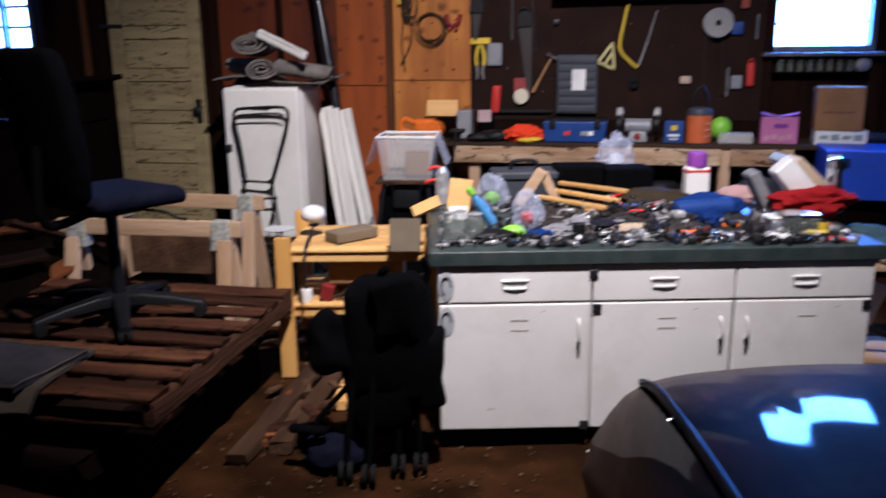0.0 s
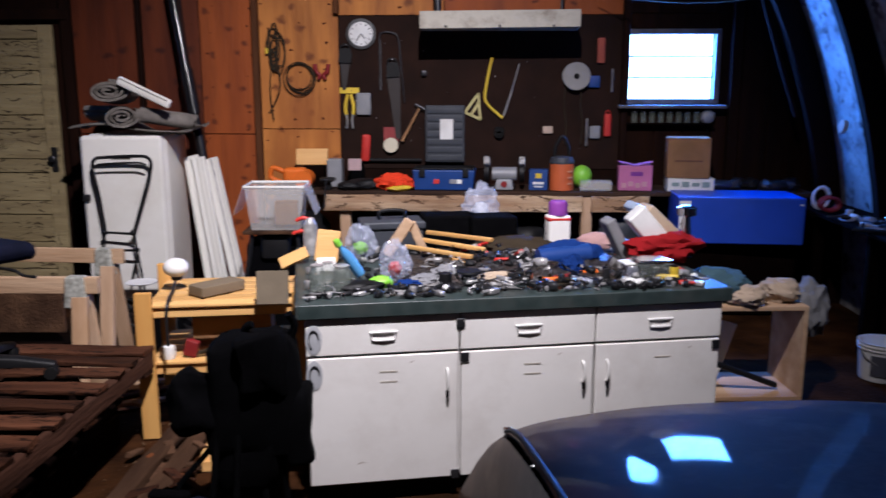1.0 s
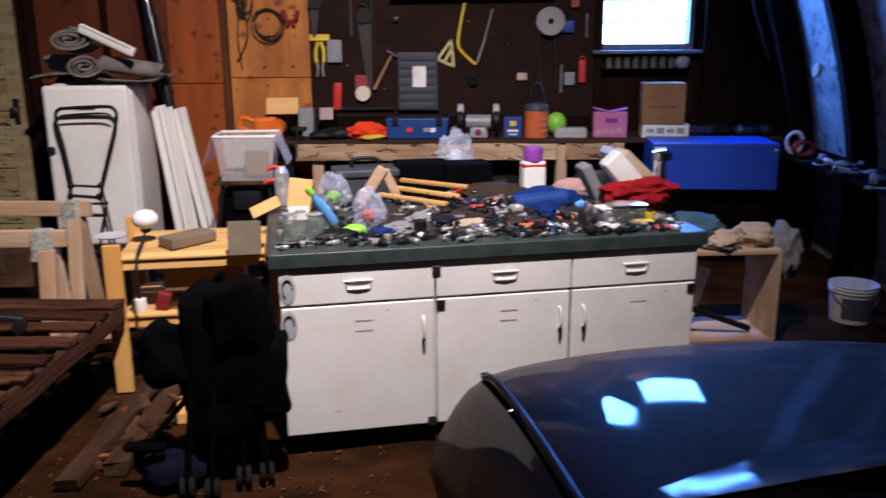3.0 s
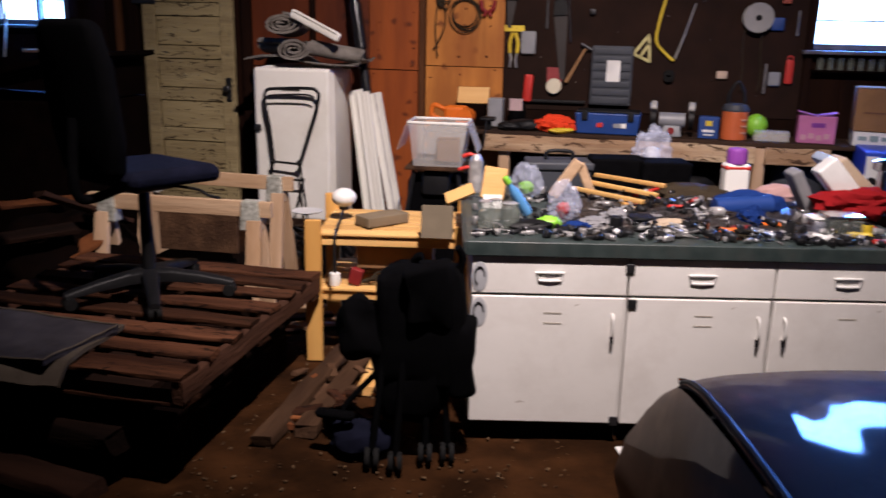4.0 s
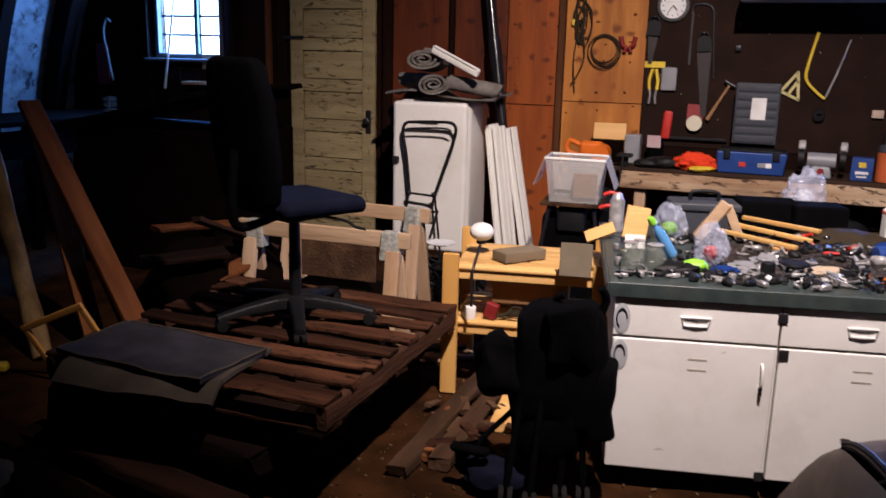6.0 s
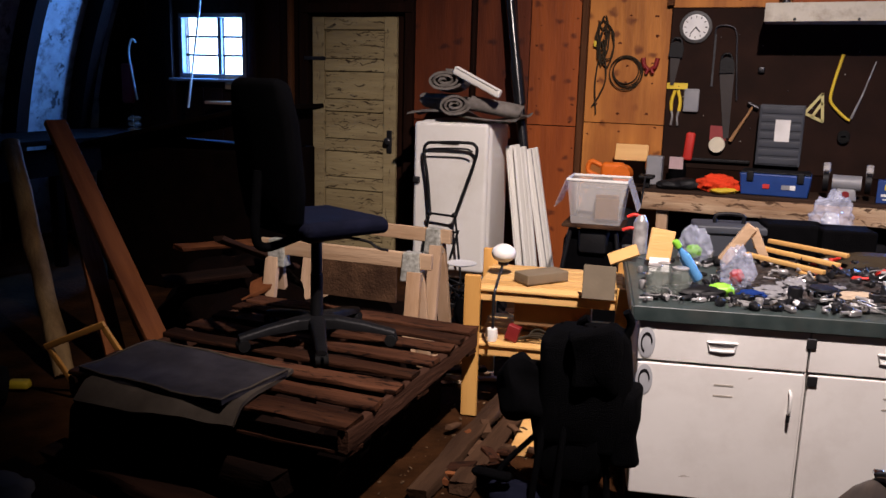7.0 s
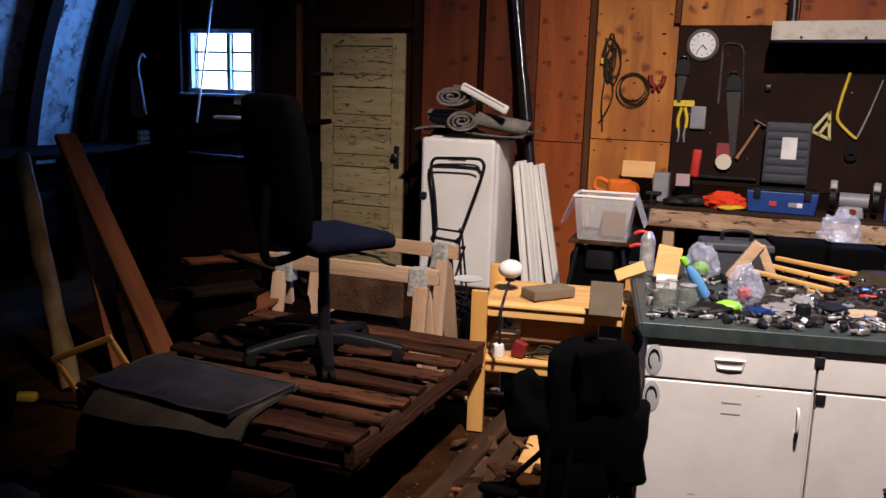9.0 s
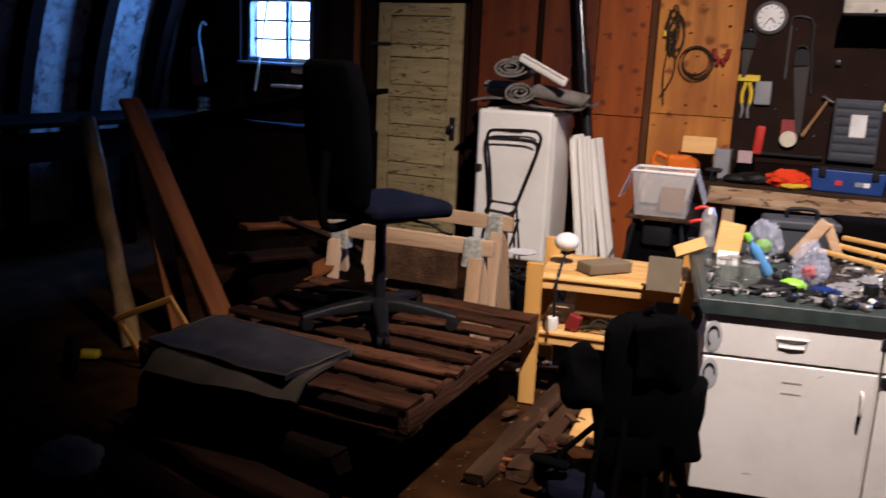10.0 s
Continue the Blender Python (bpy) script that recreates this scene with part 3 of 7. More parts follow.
# ---- workbench along the end wall ----
wb = thing("workbench", "long old timber workbench with a worn front beam", "workbench")
for k in range(3):
    bm = bmnew()
    box(bm, (1.0, 6.045 + 0.185 * k, 0.925), (4.5, 0.18, 0.035), bev=0.004)
    part("bench_plank", bm, "bench_top", wb)
bm = bmnew()
rough_plank(bm, (0.32, 5.935, 0.845), (2.12, 0.045, 0.135), 3.3, 0.010, 40)
part("front_beam", bm, "beam", wb)
bm = bmnew()
rough_plank(bm, (1.69, 5.935, 0.845), (0.46, 0.045, 0.13), 5.1, 0.010, 12)
part("front_beam", bm, "beam", wb)
for x in (-0.58, 1.42, 3.0):
    bm = bmnew()
    box(bm, (x, 6.02, 0.455), (0.09, 0.09, 0.90), bev=0.006)
    part("bench_leg", bm, "lumber_z", wb)
bm = bmnew()
box(bm, (1.2, 6.28, 0.35), (4.0, 0.4, 0.03), bev=0.004)
part("low_shelf", bm, "bench_top", wb)

# ---- white kitchen base cabinets with the green worktop ----
CA, CX, CY = 12.0, -0.185, 2.42
cm = pose(CX, CY, 0, 0, 0, CA)
CW, CD = 1.86, 1.26
edges = [0.0, 0.655, 1.265, 1.86]
for i in range(3):
    w0, w1 = edges[i], edges[i + 1]
    w = w1 - w0
    cab = thing("base_cabinet", "old white painted kitchen base cabinet with one drawer above a door", "cabinet", group="white base cabinets")
    cab.matrix_world = cm @ pose(w0, 0, 0)
    bm = bmnew()
    box(bm, (w / 2, 0.035 + (CD - 0.06) / 2, 0.47), (w - 0.004, CD - 0.09, 0.75), bev=0.003)
    part("body", bm, "cab_paint", cab)
    bm = bmnew()
    box(bm, (w / 2, 0.09 + (CD - 0.2) / 2, 0.047), (w - 0.002, CD - 0.2, 0.094))
    part("toe_kick", bm, "toe", cab)
    bm = bmnew()
    box(bm, (w / 2, 0.02, 0.7625), (w - 0.008, 0.03, 0.160), bev=0.004, seg=2)
    drawer = part("drawer_front", bm, "cab_paint", cab)
    bm = bmnew()
    box(bm, (w / 2, 0.02, 0.385), (w - 0.012, 0.03, 0.575), bev=0.007, seg=2)
    leaf = part("door", bm, "cab_paint", cab)
    bm = bmnew()
    hx = w / 2 - 0.0
    tube(bm, [(hx - 0.056, 0.004, 0.776), (hx, 0.001, 0.777), (hx + 0.056, 0.004, 0.776), (hx + 0.046, 0.004, 0.742), (hx, 0.001, 0.741), (hx - 0.046, 0.004, 0.742)], 0.0065, 8, closed=True)
    part("drawer_pull", bm, "pull", drawer, "bright metal loop pull")
    bm = bmnew()
    px = (w - 0.055) if i < 2 else 0.055
    tube(bm, bend([(px, 0.008, 0.60), (px, -0.018, 0.585), (px, -0.02, 0.52), (px, 0.002, 0.50)], 4), [0.006] * 18 + [0.009], 8)
    part("door_pull", bm, "white_plastic", leaf, "white painted pull with a black tip")
    bm = bmnew()
    rod(bm, (px, -0.010, 0.508), (px, -0.012, 0.475), 0.008, 0.006, 8)
    part("pull_tip", bm, "toe", leaf)
    for (xx, zz) in (((w - 0.02, 0.112),) if i == 0 else ((0.022, 0.648), (0.004, 0.80)) if i == 1 else ((w - 0.025, 0.645),)):
        bm = bmnew()
        box(bm, (xx, 0.002, zz), (0.038, 0.008, 0.042), bev=0.003)
        part("hinge_plate", bm, "dark_metal", cab, "black hinge plate")
    for k in range(2 if i < 2 else 1):      # faint scuff bars where labels were
        bm = bmnew()
        box(bm, (w * 0.5 + 0.02, 0.0042, 0.60 - 0.045 * k), (0.075, 0.0012, 0.006))
        part("label_bar", bm, plain("label_grey", (0.42, 0.38, 0.32)), leaf)
top = thing("worktop", "dark green laminate worktop, scuffed, heaped with tools", "worktop")
top.matrix_world = cm
bm = bmnew()
box(bm, (CW / 2, CD / 2 + 0.004, 0.881), (CW + 0.05, CD + 0.02, 0.058), bev=0.006, seg=2)
part("slab", bm, "laminate", top)
bm = bmnew()
box(bm, (CW / 2, -0.006, 0.878), (CW + 0.052, 0.014, 0.062), bev=0.005, seg=2)
part("front_edge", bm, "laminate", top)
for x in (-0.03, CW + 0.03):
    bm = bmnew()
    box(bm, (x, CD / 2, 0.878), (0.012, CD + 0.03, 0.060), bev=0.004)
    part("side_edge", bm, "laminate", top)
# two oval name plates on the cabinets' end
for k, zz in ((0, 0.755), (1, 0.60)):
    bm = bmnew()
    lathe(bm, [(0.001, 0.004), (0.05, 0.003), (0.062, 0.0), (0.06, -0.003)], 20)
    ob = solo("oval_sticker", bm, plain("sticker_grey", (0.45, 0.46, 0.48)), "grey oval sticker on the cabinet front", "sticker")
    ob.matrix_world = cm @ pose(0.036, 0.0025, zz, 90, 0, 0) @ Matrix.Diagonal((0.55, 1.05, 0.5, 1))
    for r in (0.60,):
        bm = bmnew()
        tube(bm, [(0.062 * r * math.cos(a * 0.3927), 0.062 * r * math.sin(a * 0.3927), 0.005) for a in range(12)], 0.006, 5)
        o2 = part("dark_ring", bm, "toe", ob)

# ---- car ----
CAR = pose(1.393, 1.957, 0, 0, 0, 8.0)
car = thing("car", "dark grey car with a dusty glossy bonnet reflecting the windows", "car")
car.matrix_world = CAR
HWID = 0.84
BLEN = 1.27


def bonnet_z(u, v):
    """Height of the bonnet at u across (-1..1) and v metres back from the nose."""
    x = abs(u) * HWID
    z = 0.69 + 0.035 * (1 - math.exp(-v / 0.10)) + 0.2216 * v - 0.0606 * v * v
    z -= 0.02 * abs(u) ** 12
    # the crease between the raised middle and the crowned wing
    d = max(x, 0.12) - 0.556
    fold = 0.0935 * (math.hypot(d, 0.034) - 0.034) - 0.0444 * d - 0.2095 * d * d
    return z + min(v * 3, 1) * (fold - 0.012)


def bonnet(u, v):
    uu = 2 * u - 1
    vv = BLEN * v ** 1.4
    w = HWID * 0.96
    nose = 0.16 * abs(uu) ** 2.2
    back = nose * (1 - v)
    k = min(max((vv - 0.05) / 0.30, 0), 1)
    return Vector((uu * w, -vv - back, bonnet_z(uu, vv + back * k * k * (3 - 2 * k))))


bm = bmnew()
sheet(bm, bonnet, 120, 60, 0.012)
part("bonnet", bm, "car", car)
# front and side shells below the bonnet
prof = [(0.010, -0.012), (0.035, -0.05), (0.07, -0.13), (0.12, -0.27), (0.145, -0.42), (0.12, -0.52), (0.02, -0.58)]


def skirt(u, v):
    """The bumper and wings: round the nose from one side to the other."""
    side_len = 1.75
    i = v * (len(prof) - 1)
    a = min(int(i), len(prof) - 2)
    o = prof[a][0] + (prof[a + 1][0] - prof[a][0]) * (i - a)
    dz = prof[a][1] + (prof[a + 1][1] - prof[a][1]) * (i - a)
    if u < 0.3 or u > 0.7:
        k = (0.3 - u) / 0.3 if u < 0.3 else (u - 0.7) / 0.3
        s = -1 if u < 0.3 else 1
        vv = k * side_len
        w = HWID * 0.96
        z = bonnet_z(1, min(vv, BLEN))
        f = 1 - min(vv / 0.45, 1)
        return Vector((s * (w + o * (0.45 + 0.55 * f)), -vv - 0.16 * (1 - min(vv / BLEN, 1) ** 0.71) + 1.4 * o * f, z + dz * (1 + 0.12 * vv)))
    uu = (u - 0.5) / 0.2
    q = abs(uu) ** 6
    return Vector((uu * HWID * 0.96 + (o * q if uu > 0 else -o * q), -0.16 * abs(uu) ** 2.2 + o * (1 + q * 0.4), bonnet_z(uu, 0) + dz))


bm = bmnew()
sheet(bm, skirt, 80, 18)
part("front_wing", bm, "car", car)
for s in (-1, 1):
    bm = bmnew()
    pts = []
    for k in range(14):
        v = k / 13
        p = bonnet(0.5 + s * 0.5 * 0.985, v)
        pts.append(p + Vector((0, 0, 0.006)))
    tube(bm, pts, 0.008, 6)
    part("bonnet_strip", bm, "car_trim", car, "black rubber strip along the bonnet edge")
    bm = bmnew()
    box(bm, bonnet(0.5 + s * 0.49, 0.02) + Vector((0, 0, 0.012)), (0.03, 0.03, 0.016), bev=0.005)
    part("trim_clip", bm, "chrome", car)
    bm = bmnew()
    blob(bm, (s * 0.62, -0.03, 0.47), (0.17, 0.07, 0.07), 0, sub=3)
    part("headlight", bm, "car_glass", car)
bm = bmnew()
box(bm, (0, 0.06, 0.42), (0.7, 0.05, 0.10), bev=0.02, seg=2)
part("grille", bm, "car_trim", car)


def glass_f(u, v):
    uu = 2 * u - 1
    return Vector((uu * (0.74 - 0.14 * v), -BLEN + 0.02 - 0.62 * v + 0.16 * (1 - uu * uu) * (1 - v), bonnet_z(uu, BLEN) - 0.015 + 0.44 * v))


bm = bmnew()
sheet(bm, glass_f, 16, 8, 0.006)
part("windscreen", bm, "car_glass", car)


def cabin(u, v):
    a = math.pi * u
    y = -2.0 - 1.4 * v
    s = 1 - 0.25 * max(0, v - 0.75) / 0.25
    return Vector((-0.80 * math.cos(a) * (1 - 0.18 * math.sin(a)), y, 0.72 + 0.58 * s * math.sin(a) ** 0.55))


bm = bmnew()
sheet(bm, cabin, 24, 10, 0.01)
part("cabin", bm, "car", car)


def tail(u, v):
    uu = 2 * u - 1
    return Vector((uu * 0.84, -3.1 - 1.0 * v, 0.86 - 0.10 * v ** 2 - 0.05 * abs(uu) ** 3))


bm = bmnew()
sheet(bm, tail, 16, 8, 0.012)
part("boot_lid", bm, "car", car)
for s in (-1, 1):
    bm = bmnew()
    box(bm, (s * 0.83, -2.75, 0.50), (0.07, 2.4, 0.52), bev=0.03, seg=2)
    part("side_panel", bm, "car", car)
bm = bmnew()
box(bm, (0, -4.12, 0.5), (1.66, 0.1, 0.5), bev=0.04, seg=2)
part("rear_bumper", bm, "car", car)
for sx in (-1, 1):
    for y in (-0.72, -3.25):
        bm = bmnew()
        lathe(bm, [(0.19, -0.09), (0.28, -0.10), (0.31, -0.07), (0.31, 0.07), (0.28, 0.10), (0.19, 0.09)], 28, pose(sx * 0.74, y, 0.31, 0, 90, 0))
        wheel = part("wheel", bm, "tyre", car)
        bm = bmnew()
        lathe(bm, [(0.02, -0.06), (0.19, -0.085), (0.19, 0.085), (0.02, 0.06)], 20, pose(sx * 0.74, y, 0.31, 0, 90, 0))
        part("rim", bm, "steel", wheel)

# ---- fridge corner ----
fr = thing("fridge", "old rounded white enamel fridge standing against the wall", "fridge", loc=(-2.29, 5.62, 0), rz=3)
bm = bmnew()
box(bm, (0, 0.37, 0.74), (0.66, 0.60, 1.36), bev=0.07, seg=5)
part("body", bm, "enamel", fr)
bm = bmnew()
box(bm, (0, 0.03, 0.78), (0.65, 0.07, 1.26), bev=0.033, seg=4)
fdoor = part("door", bm, "enamel", fr)
bm = bmnew()
box(bm, (-0.29, -0.02, 0.92), (0.06, 0.035, 0.055), bev=0.008)
part("door_handle", bm, "dark_metal", fdoor, "black latch handle")
bm = bmnew()
box(bm, (0.0, -0.01, 1.24), (0.16, 0.015, 0.025), bev=0.005)
part("badge", bm, "chrome", fdoor)
for x in (-0.26, 0.26):
    for y in (0.12, 0.6):
        bm = bmnew()
        rod(bm, (x, y, 0), (x, y, 0.08), 0.022)
        part("foot", bm, "rubber", fr)

# folded mower handle before the fridge
mh = thing("mower_handle", "black tubular folding mower handle standing before the white fridge", "mower handle")
bm = bmnew()
tube(bm, bend([(-2.41, 5.5, 0.66), (-2.44, 5.5, 0.95), (-2.475, 5.5, 1.16), (-2.45, 5.5, 1.235), (-2.36, 5.5, 1.25), (-2.12, 5.5, 1.26), (-2.03, 5.5, 1.245),
               (-2.015, 5.5, 1.16), (-2.10, 5.5, 0.90), (-2.185, 5.5, 0.65)], 6), 0.0135, 10)
part("upper_handle", bm, "black", mh)
bm = bmnew()
tube(bm, bend([(-2.44, 5.5, 1.19), (-2.36, 5.5, 1.20), (-2.12, 5.5, 1.21), (-2.05, 5.5, 1.19)], 6), 0.008, 8)
part("bail_bar", bm, "black", mh)
for a, b in (((-2.41, 5.5, 0.68), (-2.50, 5.44, 0.02)), ((-2.185, 5.5, 0.67), (-2.08, 5.44, 0.02)), ((-2.40, 5.49, 0.66), (-2.19, 5.49, 0.65)), ((-2.44, 5.48, 0.52), (-2.14, 5.48, 0.52)),
             ((-2.44, 5.47, 0.54), (-2.33, 5.47, 0.50)), ((-2.14, 5.47, 0.54), (-2.20, 5.45, 0.30))):
    bm = bmnew()
    tube(bm, [a, b], 0.010, 8)
    part("tube", bm, "black", mh)
for x in (-2.41, -2.185):
    bm = bmnew()
    blob(bm, (x, 5.485, 0.66), (0.025, 0.02, 0.025), 0, sub=2)
    part("wing_knob", bm, "black", mh)

# rolled carpets on the fridge
for i, (x, yy, z, r, ln, turn, dip, wide) in enumerate(((-2.24, 5.56, 1.56, 0.122, 0.48, 24, 0, 1.15), (-2.35, 5.60, 1.755, 0.125, 0.48, 14, -4, 1.3),
                                                        (-2.16, 5.66, 1.57, 0.088, 0.44, -68, -9, 1.0), (-2.30, 5.78, 1.57, 0.092, 0.40, 66, 0, 1.0))):
    bm = bmnew()
    turns = 3.1 if i < 2 else 2.0
    N = 64

    def roll(u, v, r=r, ln=ln, wide=wide, i=i, turns=turns):
        a = u * turns * math.tau + 0.9 * i
        rr = r * (0.22 + 0.78 * u) * (1 + 0.05 * math.sin(2 * a + i) + 0.10 * noise.noise(Vector((a * 0.6, v * 2, i))))
        return Vector((rr * math.cos(a) * wide, ln * v + 0.02 * math.sin(a * 1.3 + i), rr * math.sin(a) * 0.80))

    sheet(bm, roll, N, 8, 0.020)
    solo("carpet_roll", bm, "carpet", "rolled grey-brown carpet remnant lying on the fridge", "carpet roll", loc=(x, yy, z), rz=turn, rx=dip, group="carpet rolls on the fridge")
bm = bmnew()


def flap(u, v):
    return Vector((-0.46 + 0.95 * u, -0.30 + 0.55 * v, 0.02 + 0.05 * math.sin(u * 7) * (0.4 + v) - 0.09 * max(0, u - 0.72) ** 1 + 0.015 * math.sin(v * 9 + u * 4)))


sheet(bm, flap, 30, 10, 0.01)
solo("carpet_piece", bm, "carpet", "folded grey carpet piece draped over the fridge top", "carpet", loc=(-2.25, 5.95, 1.45))
bm = bmnew()
box(bm, (0, 0, 0), (0.46, 0.05, 0.07), bev=0.012)
box(bm, (0, -0.02, 0.03), (0.42, 0.03, 0.02), bev=0.006)
solo("white_trim_piece", bm, "white_panel", "white plastic trim offcut lying on the carpet rolls", "trim piece", loc=(-2.05, 5.56, 1.745), ry=24, rz=-8)

# black poles leaning in the corner
for i, (a, b, r) in enumerate((((-2.12, 6.33, 2.95), (-1.79, 6.12, 1.10), 0.045), ((-2.06, 6.36, 2.9), (-1.84, 6.2, 0.9), 0.028))):
    bm = bmnew()
    rod(bm, a, b, r, r * 0.92, 16)
    rod(bm, Vector(b).lerp(Vector(a), 0.25), Vector(b).lerp(Vector(a), 0.45), r * 1.25, r * 1.25, 16)
    rod(bm, b, (b[0] + 0.03, b[1] - 0.03, 0.0), r * 0.7, r * 0.7, 12)
    solo("black_pole", bm, plain("gloss_black", (0.01, 0.01, 0.012), 0.22), "long glossy black pole leaning against the plywood wall", "pole", group="black poles")

# long white panels leaning
for i, (xt, xb, y, w) in enumerate(((-1.90, -1.64, 5.85, 0.125), (-1.82, -1.555, 5.80, 0.11), (-1.735, -1.42, 5.86, 0.115))):
    th = thing("white_shutter", "long white slatted panel leaning beside the fridge", "panel", group="leaning white panels")
    top_, bot_ = Vector((xt, y + 0.25, 1.215 - 0.01 * i)), Vector((xb, y - 0.05, 0.01))
    d = bot_ - top_
    ang = math.degrees(math.atan2(d.x, -d.z))
    mm = Matrix.Translation(bot_) @ euler(-14, -ang, 0)
    th.matrix_world = mm
    L = d.length
    bm = bmnew()
    box(bm, (0, 0, L / 2), (w, 0.03, L), bev=0.004)
    part("board", bm, "white_panel", th)
    for s in (-1, 1):
        bm = bmnew()
        box(bm, (s * (w / 2 - 0.012), -0.02, L / 2), (0.022, 0.014, L - 0.01), bev=0.003)
        part("edge_rail", bm, "white_panel", th)
    bm = bmnew()
    box(bm, (0.004, -0.018, L / 2), (0.012, 0.008, L - 0.02), bev=0.002)
    part("bead", bm, "steel" if i == 2 else "white_panel", th)

# ---- clear bin on a black stand ----
st = thing("folding_stand", "black folding work stand with a plywood top", "stand", loc=(-0.88, 4.85, 0), rz=5)
bm = bmnew()
box(bm, (0, 0, 0.81), (0.42, 0.36, 0.022), bev=0.003)
part("top", bm, "floor_plank", st)
for sx in (-1, 1):
    for sy in (-1, 1):
        bm = bmnew()
        tube(bm, [(sx * 0.15, sy * 0.13, 0.80), (sx * 0.27, sy * 0.2, 0.02)], 0.016, 8)
        part("leg", bm, "black", st)
    bm = bmnew()
    tube(bm, [(sx * 0.2, -0.16, 0.45), (sx * 0.2, 0.16, 0.45)], 0.012, 8)
    part("stretcher", bm, "black", st)
bm = bmnew()
box(bm, (0, -0.05, 0.70), (0.2, 0.16, 0.18), bev=0.02)
part("head", bm, "black", st)
bm = bmnew()
box(bm, (0.02, 0.05, 0.38), (0.46, 0.26, 0.72), bev=0.05, seg=2, taper=1.1)
part("cover", bm, "cloth_black", st, "black cloth cover")
bn = thing("storage_bin", "translucent plastic storage bin with its lid flaps hanging open", "storage bin", loc=(-0.87, 4.85, 0.822), rz=5)
bm = bmnew()
w1, d1, w2, d2, hh = 0.165, 0.13, 0.20, 0.16, 0.30
vs = [bm.verts.new(q) for q in ((-w1, -d1, 0), (w1, -d1, 0), (w1, d1, 0), (-w1, d1, 0), (-w2, -d2, hh), (w2, -d2, hh), (w2, d2, hh), (-w2, d2, hh))]
fs = [bm.faces.new([vs[i] for i in f]) for f in ((3, 2, 1, 0), (0, 1, 5, 4), (1, 2, 6, 5), (2, 3, 7, 6), (3, 0, 4, 7))]
bmesh.ops.solidify(bm, geom=fs, thickness=0.004)
part("tub", bm, "bin_plastic", bn)
bm = bmnew()
tube(bm, [(-w2, -d2, hh), (w2, -d2, hh), (w2, d2, hh), (-w2, d2, hh)], 0.010, 6, closed=True)
part("rim", bm, "white_plastic", bn)
for s in (-1, 1):
    bm = bmnew()

    def flapf(u, v, s=s):
        return Vector((s * (w2 + 0.005 + 0.075 * v), -d2 + 2 * d2 * u, hh + 0.01 - 0.20 * v + 0.006 * math.sin(u * 30)))

    sheet(bm, flapf, 24, 5, 0.004)
    part("lid_flap", bm, "bin_plastic", bn)
bm = bmnew()
box(bm, (0.06, 0.0, 0.10), (0.16, 0.17, 0.15), bev=0.004, rz=6)
solo("carton", bm, plain("cardboard", (0.26, 0.14, 0.065), 0.85), "brown cardboard carton inside the clear bin", "carton", loc=(-0.87, 4.85, 0.826), rz=5)

# ---- pine shelf unit ----
ps = thing("pine_shelf", "small open pine shelf unit with slatted shelves", "shelf unit", loc=(-1.15, 3.12, 0), rz=10)
PW, PD = 0.78, 0.60
for x, y, h in ((0, 0, 0.775), (PW, 0, 0.76), (0, PD, 0.80), (PW, PD, 0.80)):
    bm = bmnew()
    box(bm, (x, y, h / 2 + 0.0), (0.085, 0.035, h), bev=0.004)
    part("post", bm, "pine_z", ps)
for z in (0.70, 0.40):
    for k in range(6):
        bm = bmnew()
        box(bm, (PW / 2, 0.045 + 0.102 * k, z), (PW - 0.03, 0.086, 0.018), bev=0.003)
        part("slat", bm, "pine", ps)
    for y in (0.026, PD - 0.026):
        bm = bmnew()
        box(bm, (PW / 2, y, z - 0.035), (PW + 0.02, 0.018, 0.055), bev=0.003)
        part("rail", bm, "pine", ps)
bm = bmnew()
box(bm, (0.40, 0.40, 0.545), (0.42, 0.28, 0.24), bev=0.004)
solo("carton", bm, "cardboard", "brown cardboard carton on the lower pine shelf", "carton", loc=(-1.15, 3.12, 0.0), rz=10)

# ---- sawhorses ----


def sawhorse(x, y, ln, h, rz, label):
    th = thing("sawhorse", label, "sawhorse", loc=(x, y, 0), rz=rz, group="sawhorses")
    bm = bmnew()
    box(bm, (0, 0, h - 0.045), (ln, 0.04, 0.09), bev=0.004)
    part("beam", bm, "lumber", th)
    for sx in (-1, 1):
        bm = bmnew()
        box(bm, (sx * (ln / 2 - 0.12), 0, h - 0.08), (0.10, 0.07, 0.17), bev=0.008, taper=1.25)
        part("bracket", bm, "galv", th, "galvanised steel bracket")
        for sy in (-1, 1):
            bm = bmnew()
            box(bm, (sx * (ln / 2 - 0.09), sy * 0.085, (h - 0.1) / 2), (0.085, 0.038, h - 0.10), rx=sy * 10, ry=-sx * 1, bev=0.003)
            part("leg", bm, "lumber_z", th)
    return th


sawhorse(-2.06, 3.38, 1.12, 0.79, 2, "pale lumber sawhorse with galvanised brackets behind the pallet")
sawhorse(-2.25, 4.15, 1.16, 0.80, -3, "pale lumber sawhorse with galvanised brackets before the fridge")

